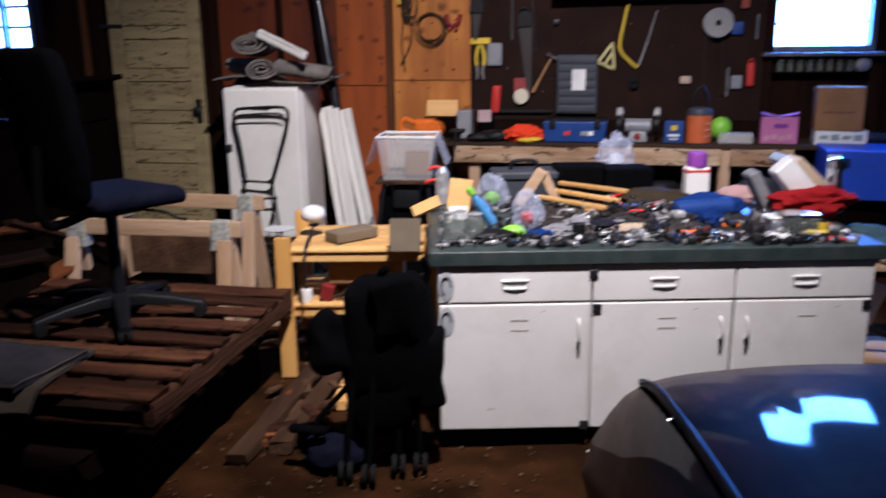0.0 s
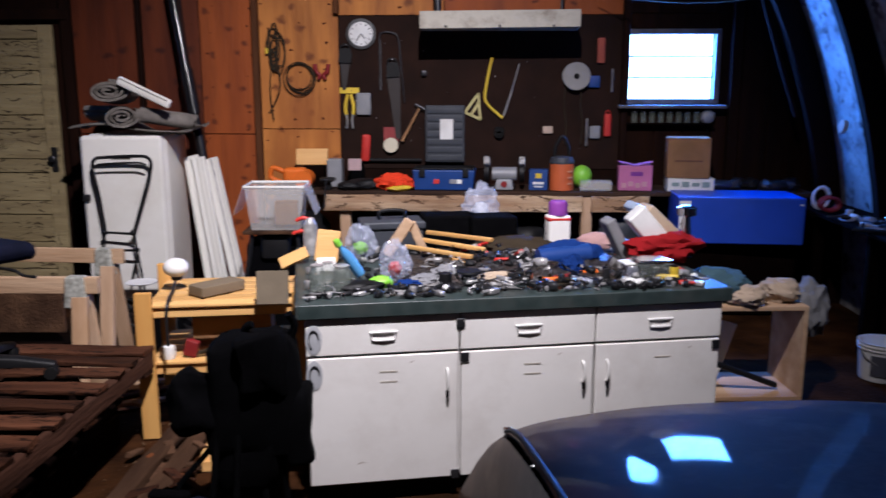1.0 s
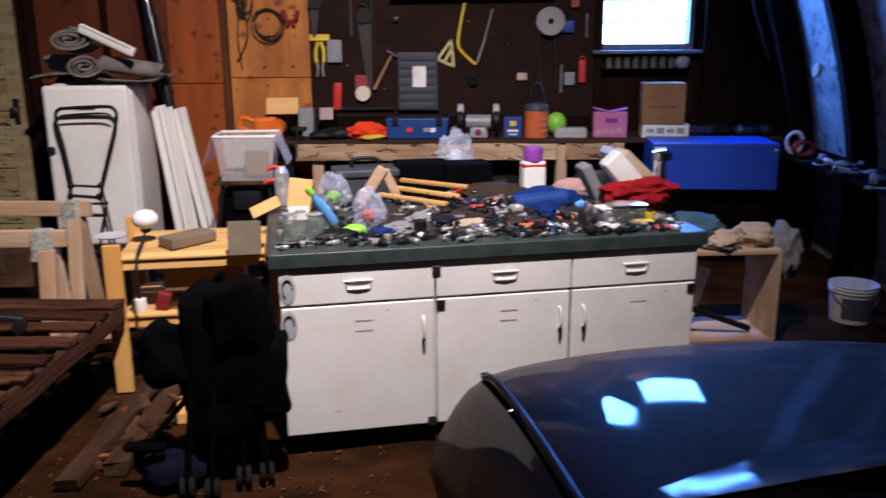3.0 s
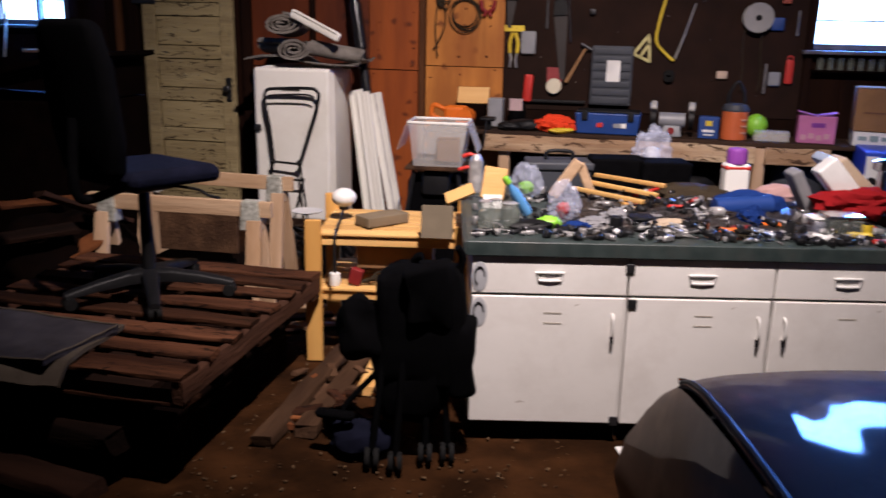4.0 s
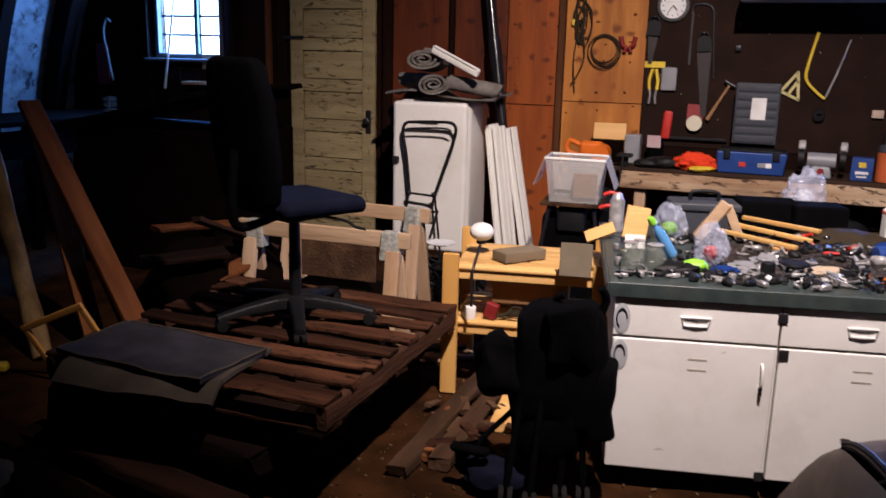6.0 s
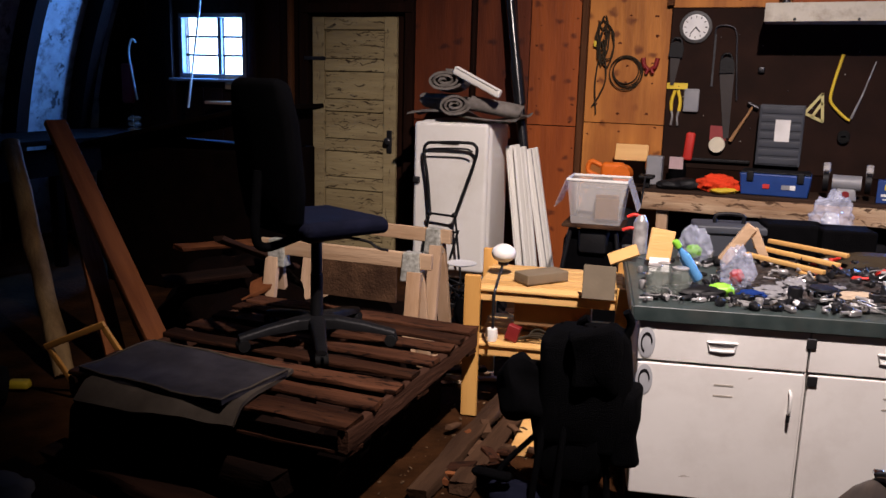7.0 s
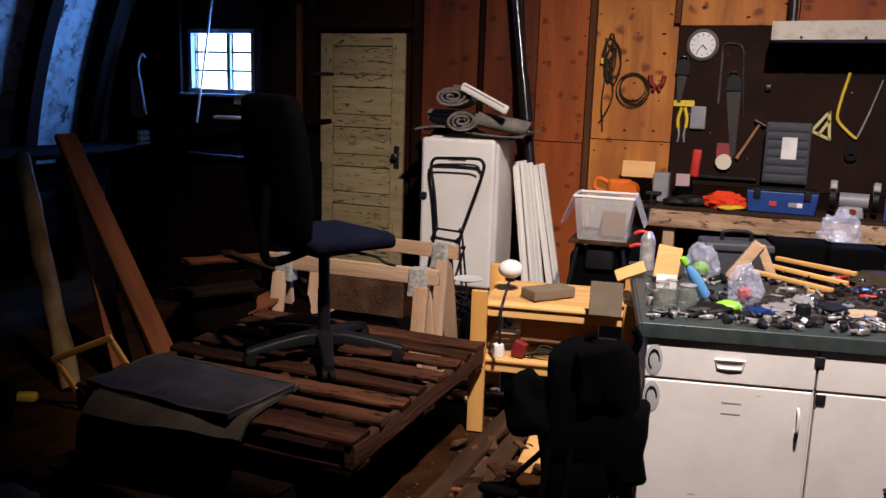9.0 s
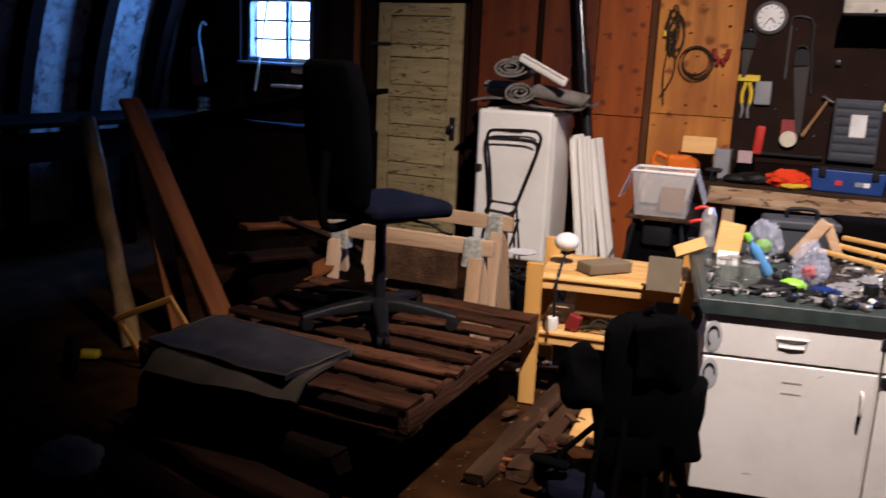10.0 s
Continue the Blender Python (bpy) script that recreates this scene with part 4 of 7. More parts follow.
# ---- pallet, mats and office chair ----
pl = thing("pallet", "weathered grey-brown wooden pallet raised on old timber", "pallet", loc=(-1.79, 2.40, 0.385), rz=0)
PX, PY = 1.36, 1.42
for k, (y, w) in enumerate(((-0.640, 0.14), (-0.455, 0.105), (-0.265, 0.11), (-0.075, 0.10), (0.12, 0.115), (0.315, 0.105), (0.49, 0.10), (0.645, 0.13))):
    bm = bmnew()
    rough_plank(bm, (0.004 * (k % 3), y, 0.108), (PX, w, 0.022), k + 1.3, 0.008, 16, rz=0.6 * ((k % 3) - 1))
    part("deck_board", bm, "pallet", pl)
for x in (-PX / 2 + 0.02, 0, PX / 2 - 0.02):
    bm = bmnew()
    rough_plank(bm, (x, 0, 0.05), (0.044, PY, 0.094), 20 + x, 0.006, 16)
    part("stringer", bm, "pallet_y", pl)
for y in (-0.64, 0, 0.64):
    bm = bmnew()
    rough_plank(bm, (0, y, -0.006), (PX, 0.11, 0.018), 30 + y, 0.006, 14)
    part("bottom_board", bm, "pallet", pl)
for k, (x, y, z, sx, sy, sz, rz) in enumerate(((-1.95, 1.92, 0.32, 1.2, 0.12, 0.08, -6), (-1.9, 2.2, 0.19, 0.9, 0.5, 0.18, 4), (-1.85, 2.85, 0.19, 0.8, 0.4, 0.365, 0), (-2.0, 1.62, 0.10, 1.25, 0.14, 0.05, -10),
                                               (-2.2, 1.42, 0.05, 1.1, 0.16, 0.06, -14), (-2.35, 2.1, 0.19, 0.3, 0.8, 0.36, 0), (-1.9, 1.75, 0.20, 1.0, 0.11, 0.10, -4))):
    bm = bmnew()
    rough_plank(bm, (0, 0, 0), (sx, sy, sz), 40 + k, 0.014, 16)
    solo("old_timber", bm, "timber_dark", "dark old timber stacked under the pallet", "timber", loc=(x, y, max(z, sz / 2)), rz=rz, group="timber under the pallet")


def mat_f(w, d, sag, seed):
    def f(u, v):
        x, y = (u - 0.5) * w, (v - 0.5) * d
        e = max(abs(u - 0.5), abs(v - 0.5)) * 2
        return Vector((x, y, 0.016 * noise.noise(Vector((x * 4 + seed, y * 4, 0))) + 0.006 * noise.noise(Vector((x * 11 + seed, y * 9, 3))) - sag * max(0, -y - d * 0.36) * 3.0))
    return f


# added filler box: keeps light stripes off the floor under the pallet
dc = thing("dark_lidded_box", "dark box added under the pallet to block light between the boards", "chest", loc=(-1.86, 2.42, 0))
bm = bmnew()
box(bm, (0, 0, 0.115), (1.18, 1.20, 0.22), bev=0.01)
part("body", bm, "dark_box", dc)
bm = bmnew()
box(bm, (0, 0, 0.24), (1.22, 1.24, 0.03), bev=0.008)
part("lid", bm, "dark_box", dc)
for k in (-0.5, 0.5):
    bm = bmnew()
    box(bm, (k, 0, 0.012), (0.09, 1.22, 0.024), bev=0.003)
    part("runner", bm, "pallet_y", dc)
bm = bmnew()
sheet(bm, mat_f(0.73, 0.50, 0.30, 2.0), 24, 18, 0.018)
solo("blanket", bm, "mat_low", "folded beige blanket draped over the pallet edge under the mat", "blanket", loc=(-1.93, 1.80, 0.525), rz=5)
bm = bmnew()
sheet(bm, mat_f(0.76, 0.42, 0.0, 7.0), 24, 18, 0.022)
solo("pet_mat", bm, "mat_top", "thin grey padded mat lying on the pallet", "mat", loc=(-1.965, 1.83, 0.546), rz=-4)

pm = bpy.data.objects["pet_mat"]
bm = bmnew()
mf = mat_f(0.76, 0.42, 0.0, 7.0)
per = [(k / 12, 0) for k in range(12)] + [(1, k / 8) for k in range(8)] + [(1 - k / 12, 1) for k in range(12)] + [(0, 1 - k / 8) for k in range(8)]
tube(bm, [mf(a, b) + Vector((0, 0, 0.002)) for a, b in per], 0.005, 6, closed=True)
part("piping", bm, "mat_low", pm, "worn piped edge")

oc = thing("office_chair", "dark navy office chair with black five-star base on the pallet", "office chair", loc=(-1.725, 2.51, 0.505), rz=66)
for k in range(5):
    a = math.radians(72 * k - 122)
    c, s_ = math.cos(a), math.sin(a)
    bm = bmnew()
    rings = []
    for r_, w_, zt, zb in ((0.02, 0.040, 0.135, 0.075), (0.10, 0.036, 0.132, 0.078), (0.24, 0.030, 0.112, 0.070), (0.355, 0.026, 0.088, 0.058), (0.385, 0.022, 0.080, 0.060)):
        rings.append([bm.verts.new((r_ * c - q * s_, r_ * s_ + q * c, z_)) for q, z_ in ((-w_, zb), (w_, zb), (w_, zt - 0.012), (w_ * 0.6, zt), (-w_ * 0.6, zt), (-w_, zt - 0.012))])
    for ra, rb_ in zip(rings, rings[1:]):
        for q in range(6):
            bm.faces.new((ra[q], ra[(q + 1) % 6], rb_[(q + 1) % 6], rb_[q]))
    bm.faces.new(rings[0])
    bm.faces.new(rings[-1])
    arm = part("base_arm", bm, "black", oc)
    bm = bmnew()
    for q in (-1, 1):
        lathe(bm, [(0.008, -0.012), (0.028, -0.011), (0.030, 0.0), (0.028, 0.011), (0.008, 0.012)], 16, pose(0.365 * c - q * 0.018 * s_, 0.365 * s_ + q * 0.018 * c, 0.031, 0, 90, math.degrees(a) + 90))
    box(bm, (0.365 * c, 0.365 * s_, 0.050), (0.040, 0.058, 0.022), rz=math.degrees(a), bev=0.006)
    part("caster", bm, "rubber", arm)
bm = bmnew()
rod(bm, (0, 0, 0.10), (0, 0, 0.34), 0.03)
rod(bm, (0, 0, 0.32), (0, 0, 0.52), 0.027)
part("gas_column", bm, "black", oc)
bm = bmnew()
box(bm, (0, 0, 0.53), (0.22, 0.2, 0.04), bev=0.01)
part("tilt_plate", bm, "black", oc)
bm = bmnew()
tube(bm, bend([(0.05, -0.05, 0.53), (0.10, -0.25, 0.525), (0.12, -0.31, 0.50), (0.14, -0.36, 0.495)], 4), 0.007, 7)
part("lever", bm, "black", oc)
bm = bmnew()
box(bm, (0.02, 0, 0.595), (0.48, 0.49, 0.09), bev=0.042, seg=4)
for v in bm.verts:
    v.co.z += -0.5 * max(0, v.co.x - 0.14) ** 2 * 3 - 0.02 * (1 - (v.co.y / 0.25) ** 2) * (v.co.z > 0.6)
part("seat", bm, "cloth_navy", oc)
bm = bmnew()
tube(bm, bend([(-0.1, 0, 0.53), (-0.28, 0, 0.50), (-0.33, 0, 0.58), (-0.31, 0, 0.85)], 5), 0.022, 8)
part("back_stem", bm, "cloth_black", oc)
bm = bmnew()
box(bm, (-0.27, 0, 0.92), (0.085, 0.47, 0.66), bev=0.04, seg=4)
bmesh.ops.subdivide_edges(bm, edges=bm.edges[:], cuts=3, use_grid_fill=True)
for v in bm.verts:
    k = max(0, abs(v.co.z - 0.92) - 0.17)
    v.co.y *= 1 - 11.0 * k * k
    v.co.x += 0.25 * (v.co.y ** 2) - 0.03 * ((v.co.z - 0.92) / 0.28)
backrest = part("backrest", bm, "cloth_black", oc)
bm = bmnew()
blob(bm, (-0.30, -0.165, 1.10), (0.006, 0.012, 0.03), 0, sub=2)
part("sticker", bm, "white_plastic", backrest, "small cream sticker")

# ---- folded pushchair in front of the cabinets ----
fs_ = thing("folded_pushchair", "folded black pushchair with fabric hood, standing before the cabinets", "pushchair", loc=(-0.40, 2.24, 0), rz=6)


def padded(name, c, s, seed, parent, mat="cloth_black", rz=0, taper=None, amp=0.03):
    """A sagging padded fabric body."""
    bm = bmnew()
    box(bm, (0, 0, 0), s, bev=min(s) * 0.32, seg=3, taper=taper)
    bmesh.ops.subdivide_edges(bm, edges=bm.edges[:], cuts=2, use_grid_fill=True)
    R = Matrix.Translation(c) @ euler(0, 0, rz)
    for v in bm.verts:
        q = v.co * 7 + Vector((seed, seed, seed))
        v.co = R @ (v.co + amp * Vector((noise.noise(q), noise.noise(q + Vector((9, 0, 0))), noise.noise(q + Vector((0, 9, 0))))))
    return part(name, bm, mat, parent)


padded("fabric_seat", (0.05, 0.02, 0.58), (0.36, 0.22, 0.52), 3, fs_)
padded("hood", (-0.19, 0.03, 0.56), (0.20, 0.20, 0.26), 9, fs_, rz=12, amp=0.05)
padded("bag", (0.10, -0.08, 0.74), (0.20, 0.12, 0.26), 5, fs_, amp=0.045)
padded("leg_cover", (0.0, 0.0, 0.33), (0.32, 0.16, 0.34), 6, fs_, taper=0.75, amp=0.045)
padded("side_pouch", (0.22, 0.02, 0.46), (0.09, 0.18, 0.32), 8, fs_)
for x, y, lean in ((-0.13, -0.12, 0.04), (-0.03, -0.14, 0.02), (0.08, -0.05, 0.0), (0.17, -0.03, -0.03)):
    bm = bmnew()
    tube(bm, [(x, y, 0.07), (x + lean, y * 0.5, 0.5), (x + lean * 2, 0.03, 0.84)], 0.014, 8)
    leg = part("leg", bm, "cloth_black", fs_)
    for q in (-1, 1):
        bm = bmnew()
        lathe(bm, [(0.006, -0.011), (0.042, -0.010), (0.045, 0), (0.042, 0.010), (0.006, 0.011)], 16, pose(x + q * 0.018, y - 0.01, 0.045, 0, 90, 8))
        part("wheel", bm, "rubber", leg)
bm = bmnew()
tube(bm, bend([(-0.14, 0.0, 0.36), (-0.25, -0.03, 0.24), (-0.27, -0.04, 0.20)], 4), 0.012, 8)
box(bm, (-0.30, -0.05, 0.19), (0.17, 0.05, 0.035), bev=0.012, rz=-8)
part("foot_bar", bm, "cloth_black", fs_)
bm = bmnew()
blob(bm, (-0.20, 0.0, 0.07), (0.14, 0.10, 0.075), 0.35, 3, 11, 3)
part("basket_cloth", bm, "cloth_navy", fs_)
bm = bmnew()
tube(bm, bend([(0.19, 0.02, 0.80), (0.21, 0.01, 0.87), (0.19, -0.01, 0.92)], 4), 0.016, 8)
part("handle", bm, "cloth_black", fs_)
bm = bmnew()
tube(bm, bend([(0.02, 0.02, 0.80), (0.02, 0.0, 0.86), (0.05, -0.01, 0.88)], 4), 0.016, 8)
part("handle", bm, "cloth_black", fs_)

# floor planks
for x0, y0, x1, y1, w, h, mt in ((-1.02, 2.14, -1.02, 3.75, 0.10, 0.055, "floor_plank"), (-0.88, 2.28, -0.90, 3.8, 0.10, 0.05, "floor_plank"), (-0.74, 2.75, -0.80, 3.25, 0.11, 0.045, "pine")):
    bm = bmnew()
    ln = math.hypot(x1 - x0, y1 - y0)
    rough_plank(bm, (0, 0, 0), (w, ln, h), 7 * x0, 0.003 if mt == "pine" else 0.016, 20)
    solo("floor_timber", bm, mt, "length of yellow new timber lying on the earth floor" if mt == "pine" else "old brown timber lying on the earth floor", "timber",
         loc=((x0 + x1) / 2, (y0 + y1) / 2, h / 2 + 0.003), rz=math.degrees(math.atan2(-(x1 - x0), y1 - y0)), group="timber on the floor")

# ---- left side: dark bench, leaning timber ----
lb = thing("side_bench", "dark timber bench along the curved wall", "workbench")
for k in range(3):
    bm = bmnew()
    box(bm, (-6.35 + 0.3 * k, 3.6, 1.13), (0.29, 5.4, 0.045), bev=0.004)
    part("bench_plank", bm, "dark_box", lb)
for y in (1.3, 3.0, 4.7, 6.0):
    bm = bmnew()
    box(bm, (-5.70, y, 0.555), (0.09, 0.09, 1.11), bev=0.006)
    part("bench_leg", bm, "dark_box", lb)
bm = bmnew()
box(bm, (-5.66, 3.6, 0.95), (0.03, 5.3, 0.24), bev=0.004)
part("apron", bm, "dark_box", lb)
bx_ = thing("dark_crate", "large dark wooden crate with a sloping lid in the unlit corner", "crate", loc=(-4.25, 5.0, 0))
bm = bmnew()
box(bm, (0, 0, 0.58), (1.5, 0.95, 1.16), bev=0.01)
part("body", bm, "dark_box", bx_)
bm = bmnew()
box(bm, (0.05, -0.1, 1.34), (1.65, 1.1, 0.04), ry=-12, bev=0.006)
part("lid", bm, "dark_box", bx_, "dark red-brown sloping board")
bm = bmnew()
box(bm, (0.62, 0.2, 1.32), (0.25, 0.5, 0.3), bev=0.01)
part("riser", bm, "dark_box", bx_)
bm = bmnew()
log_pts, log_r = [], []
for k in range(19):
    p = Vector((-3.50, 2.62, 0.0)).lerp(Vector((-4.26, 3.02, 1.30)), k / 18)
    log_pts.append(p + 0.012 * Vector((noise.noise(p * 4), noise.noise(p * 4 + Vector((7, 0, 0))), 0)))
    log_r.append(0.060 - 0.006 * k / 18 + 0.009 * noise.noise(p * 9))
tube(bm, log_pts, log_r, 14)
solo("leaning_log", bm, "log", "peeled round log leaning in the dark corner", "log")
for k, (a, b, w) in enumerate((((-2.58, 2.58, 0.0), (-3.98, 3.12, 1.44), 0.13), ((-2.76, 2.68, 0.0), (-4.0, 3.2, 1.32), 0.10), ((-3.25, 2.8, 0.0), (-4.05, 3.25, 1.25), 0.12))):
    bm = bmnew()
    a, b = Vector(a), Vector(b)
    box(bm, (0, 0, 0), (w, 0.045, (b - a).length), bev=0.005)
    ob = solo("leaning_plank", bm, "red_plank", "red-brown plank leaning in the dark corner", "plank", group="leaning planks")
    ob.matrix_world = Matrix.Translation((a + b) / 2) @ (b - a).to_track_quat('Z', 'Y').to_matrix().to_4x4()
pf = thing("picture_frame", "empty orange-brown wooden frame leaning on the clutter", "frame")
fu, fv = Vector((0.415, 0.0, 0.184)).normalized(), Vector((0.104, 0.07, -0.235))
fw = fu.cross(fv).normalized()
fv = fw.cross(fu)
fm = Matrix((fu, fw, fv)).transposed().to_4x4()
fm.translation = Vector((-3.02, 2.335, 0.290))
pf.matrix_world = fm
for c, s in (((0, 0, 0.1225), (0.46, 0.02, 0.035)), ((0, 0, -0.1225), (0.46, 0.02, 0.035)), ((-0.2125, 0, 0), (0.035, 0.02, 0.21)), ((0.2125, 0, 0), (0.035, 0.02, 0.21))):
    bm = bmnew()
    box(bm, c, s, bev=0.004)
    part("frame_bar", bm, plain("frame_wood", (0.78, 0.36, 0.08), 0.5), pf)

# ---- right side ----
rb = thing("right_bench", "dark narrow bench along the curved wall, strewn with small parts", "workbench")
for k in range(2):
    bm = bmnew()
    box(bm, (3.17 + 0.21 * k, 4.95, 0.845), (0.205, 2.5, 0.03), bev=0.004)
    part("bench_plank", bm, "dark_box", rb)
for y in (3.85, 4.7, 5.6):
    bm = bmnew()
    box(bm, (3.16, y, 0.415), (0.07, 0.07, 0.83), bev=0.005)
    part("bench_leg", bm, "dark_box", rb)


def bucket(name, x, y, z, r, h, label, mat="white_plastic"):
    th = thing(name, label, "bucket", loc=(x, y, z))
    bm = bmnew()
    lathe(bm, [(0.02, 0.004), (r * 0.86, 0.0), (r * 0.88, 0.01), (r * 0.97, h * 0.80), (r * 1.03, h * 0.81), (r * 1.03, h * 0.84), (r * 0.98, h * 0.85), (r * 1.05, h * 0.90), (r * 1.05, h * 0.93),
               (r, h * 0.94), (r * 1.04, h), (r * 0.98, h), (r * 0.93, h * 0.9), (r * 0.82, 0.02), (0.02, 0.02)], 32)
    part("pail", bm, mat, th)
    bm = bmnew()
    tube(bm, [(r * 1.05 * math.cos(a * math.pi / 14), -0.02 - r * 0.75 * math.sin(a * math.pi / 14), h * 0.84 - r * 0.72 * math.sin(a * math.pi / 14)) for a in range(15)], 0.004, 6)
    part("bail", bm, "steel", th)
    return th


bucket("bucket", 3.175, 3.93, 0.862, 0.140, 0.325, "tall white plastic bucket standing on the side bench")
b2 = bucket("bucket", 3.05, 4.22, 0.0, 0.14, 0.24, "low white bucket with a printed label on the floor")
bm = bmnew()


def lab(u, v):
    a = math.radians(-140 + 100 * u)
    r = 0.1325 + 0.006 * v
    return Vector((r * math.cos(a), r * math.sin(a), 0.04 + 0.13 * v))


sheet(bm, lab, 16, 3)
part("label", bm, plain("label_dark", (0.10, 0.10, 0.12)), b2)
bm = bmnew()
box(bm, (3.33, 3.58, 0.475), (0.38, 0.03, 0.95), bev=0.006, rz=-18)
solo("white_sheet", bm, "white_panel", "white painted board standing on end by the side bench", "board")

bb = thing("blue_cabinet", "blue steel tool chest at the end of the workbench", "tool chest", loc=(2.55, 5.76, 0.60), rz=-4)
bm = bmnew()
box(bm, (0, 0.0, 0.18), (0.94, 0.50, 0.36), bev=0.012, seg=2)
part("body", bm, "blue_paint", bb)
bm = bmnew()
box(bm, (0.44, -0.252, 0.31), (0.025, 0.004, 0.012))
part("latch", bm, "white_plastic", bb)
bm = bmnew()
box(bm, (-0.42, -0.252, 0.22), (0.085, 0.004, 0.22))
part("label", bm, "white_plastic", bb, "white paper label with dark marks")
bm = bmnew()
lathe(bm, [(0.03, 0), (0.034, 0.003)], 14, pose(-0.415, -0.255, 0.15, 90, 0, 0))
part("dark_mark", bm, "toe", bb)
dc2 = thing("dark_lidded_box", "dark wooden chest under the blue tool chest", "chest", loc=(2.58, 5.85, 0))
bm = bmnew()
box(bm, (0, 0, 0.28), (0.88, 0.40, 0.55), bev=0.01)
part("body", bm, "dark_box", dc2)
bm = bmnew()
box(bm, (0, 0, 0.578), (0.92, 0.44, 0.04), bev=0.006)
part("lid", bm, "dark_box", dc2)

cr = thing("open_crate", "open plywood crate beside the cabinets, clothes on top", "crate", loc=(2.02, 3.86, 0.0), rz=4)
for c, s in (((0, 0, 0.585), (0.66, 0.42, 0.025)), ((0, 0, 0.06), (0.66, 0.42, 0.025)), ((0.318, 0, 0.322), (0.024, 0.42, 0.50)), ((-0.318, 0, 0.322), (0.024, 0.42, 0.50))):
    bm = bmnew()
    box(bm, c, s, bev=0.002)
    part("side", bm, "lumber", cr)
bm = bmnew()
box(bm, (0, 0.0, 0.023), (0.6, 0.36, 0.046))
part("base", bm, "lumber", cr)

# ---- hood light over the pegboard ----
fx = thing("bench_light", "white fluorescent bench light hood hanging over the pegboard", "light", loc=(0.688, 6.0, 2.245))
bm = bmnew()
vs = [bm.verts.new(q) for q in ((-0.64, 0, 0.0), (0.64, 0, 0.012), (0.64, 0, 0.145), (-0.64, 0, 0.135), (-0.64, 0.28, 0.13), (0.64, 0.28, 0.14), (0.64, 0.30, 0.0), (-0.64, 0.30, 0.0))]
fs = [bm.faces.new([vs[i] for i in f]) for f in ((0, 1, 2, 3), (3, 2, 5, 4), (4, 5, 6, 7), (0, 3, 4, 7), (1, 6, 5, 2))]
bmesh.ops.recalc_face_normals(bm, faces=fs)
bmesh.ops.solidify(bm, geom=fs, thickness=0.006)
part("hood", bm, material("hood_cream", (0.56, 0.53, 0.45), (0.44, 0.41, 0.34), 0.5, scale=5, bump=0.1, dirt=0.8, dirt_c=(0.16, 0.12, 0.08), dirt_scale=5), fx, smooth=False)
for x in (-0.43, 0.0, 0.43):
    bm = bmnew()
    lathe(bm, [(0.009, 0), (0.011, 0.005), (0.005, 0.012)], 10, pose(x, 0, 0.018, 90, 0, 0))
    part("bolt", bm, "dark_metal", fx)
for x in (-0.5, 0.5):
    bm = bmnew()
    tube(bm, [(x, 0.14, 0.13), (x * 1.05, 0.2, 1.2)], 0.012 if x > 0 else 0.03, 8)
    part("hanger", bm, "dark_metal", fx)

# ---- tools on the pegboard and wall ----
YP = WALL - 0.024       # face of the pegboard
plain("tool_yellow", (0.70, 0.50, 0.03), 0.45)
plain("tool_red", (0.55, 0.03, 0.02), 0.45)
plain("tool_orange", (0.75, 0.16, 0.015), 0.5)
plain("handle_wood", (0.34, 0.18, 0.08), 0.6)
plain("paper_white", (0.78, 0.77, 0.74), 0.8)
plain("blister_grey", (0.25, 0.255, 0.27), 0.45)
plain("toolbox_blue", (0.012, 0.050, 0.22), 0.45)
plain("case_grey", (0.05, 0.055, 0.066), 0.5)
plain("pink_card", (0.50, 0.16, 0.34), 0.6)
plain("lime", (0.25, 0.60, 0.04), 0.45)
plain("purple", (0.22, 0.05, 0.30), 0.5)
plain("saw_steel", (0.050, 0.044, 0.042), 0.55, 0.5)
plain("cord", (0.035, 0.026, 0.016), 0.7)
plain("dial_white", (0.82, 0.82, 0.80), 0.6)

ck = thing("wall_clock", "round wall clock with white dial and grey rim", "clock", loc=(-0.488, YP, 2.232), rx=90)
bm = bmnew()
lathe(bm, [(0.126, 0.0), (0.129, 0.014), (0.122, 0.022), (0.106, 0.024), (0.101, 0.017), (0.100, 0.012)], 40)
part("rim", bm, plain("clock_rim", (0.10, 0.10, 0.10), 0.5), ck)
bm = bmnew()
lathe(bm, [(0.106, 0.014), (0.105, 0.018)], 40)
part("dial", bm, "dial_white", ck)
for k in range(12):
    a = math.radians(30 * k)
    bm = bmnew()
    box(bm, (0.083 * math.sin(a), 0.083 * math.cos(a), 0.0195), (0.006, 0.017, 0.002), rz=-30 * k)
    part("hour_mark", bm, "toe", ck)
for a, ln, w in ((216, 0.072, 0.006), (138, 0.052, 0.009)):
    bm = bmnew()
    ar = math.radians(a)
    box(bm, (ln / 2 * math.sin(ar), ln / 2 * math.cos(ar), 0.022), (w, ln, 0.002), rz=-a)
    part("pointer", bm, "toe", ck)


def flat_shape(bm, pts, t):
    """A plate cut to the outline pts (x, z), t thick, standing on the wall."""
    a = [bm.verts.new((x, -t, z)) for x, z in pts]
    b = [bm.verts.new((x, 0, z)) for x, z in pts]
    bm.faces.new(a)
    bm.faces.new(b[::-1])
    n = len(pts)
    for i in range(n):
        bm.faces.new((a[i], a[(i + 1) % n], b[(i + 1) % n], b[i]))


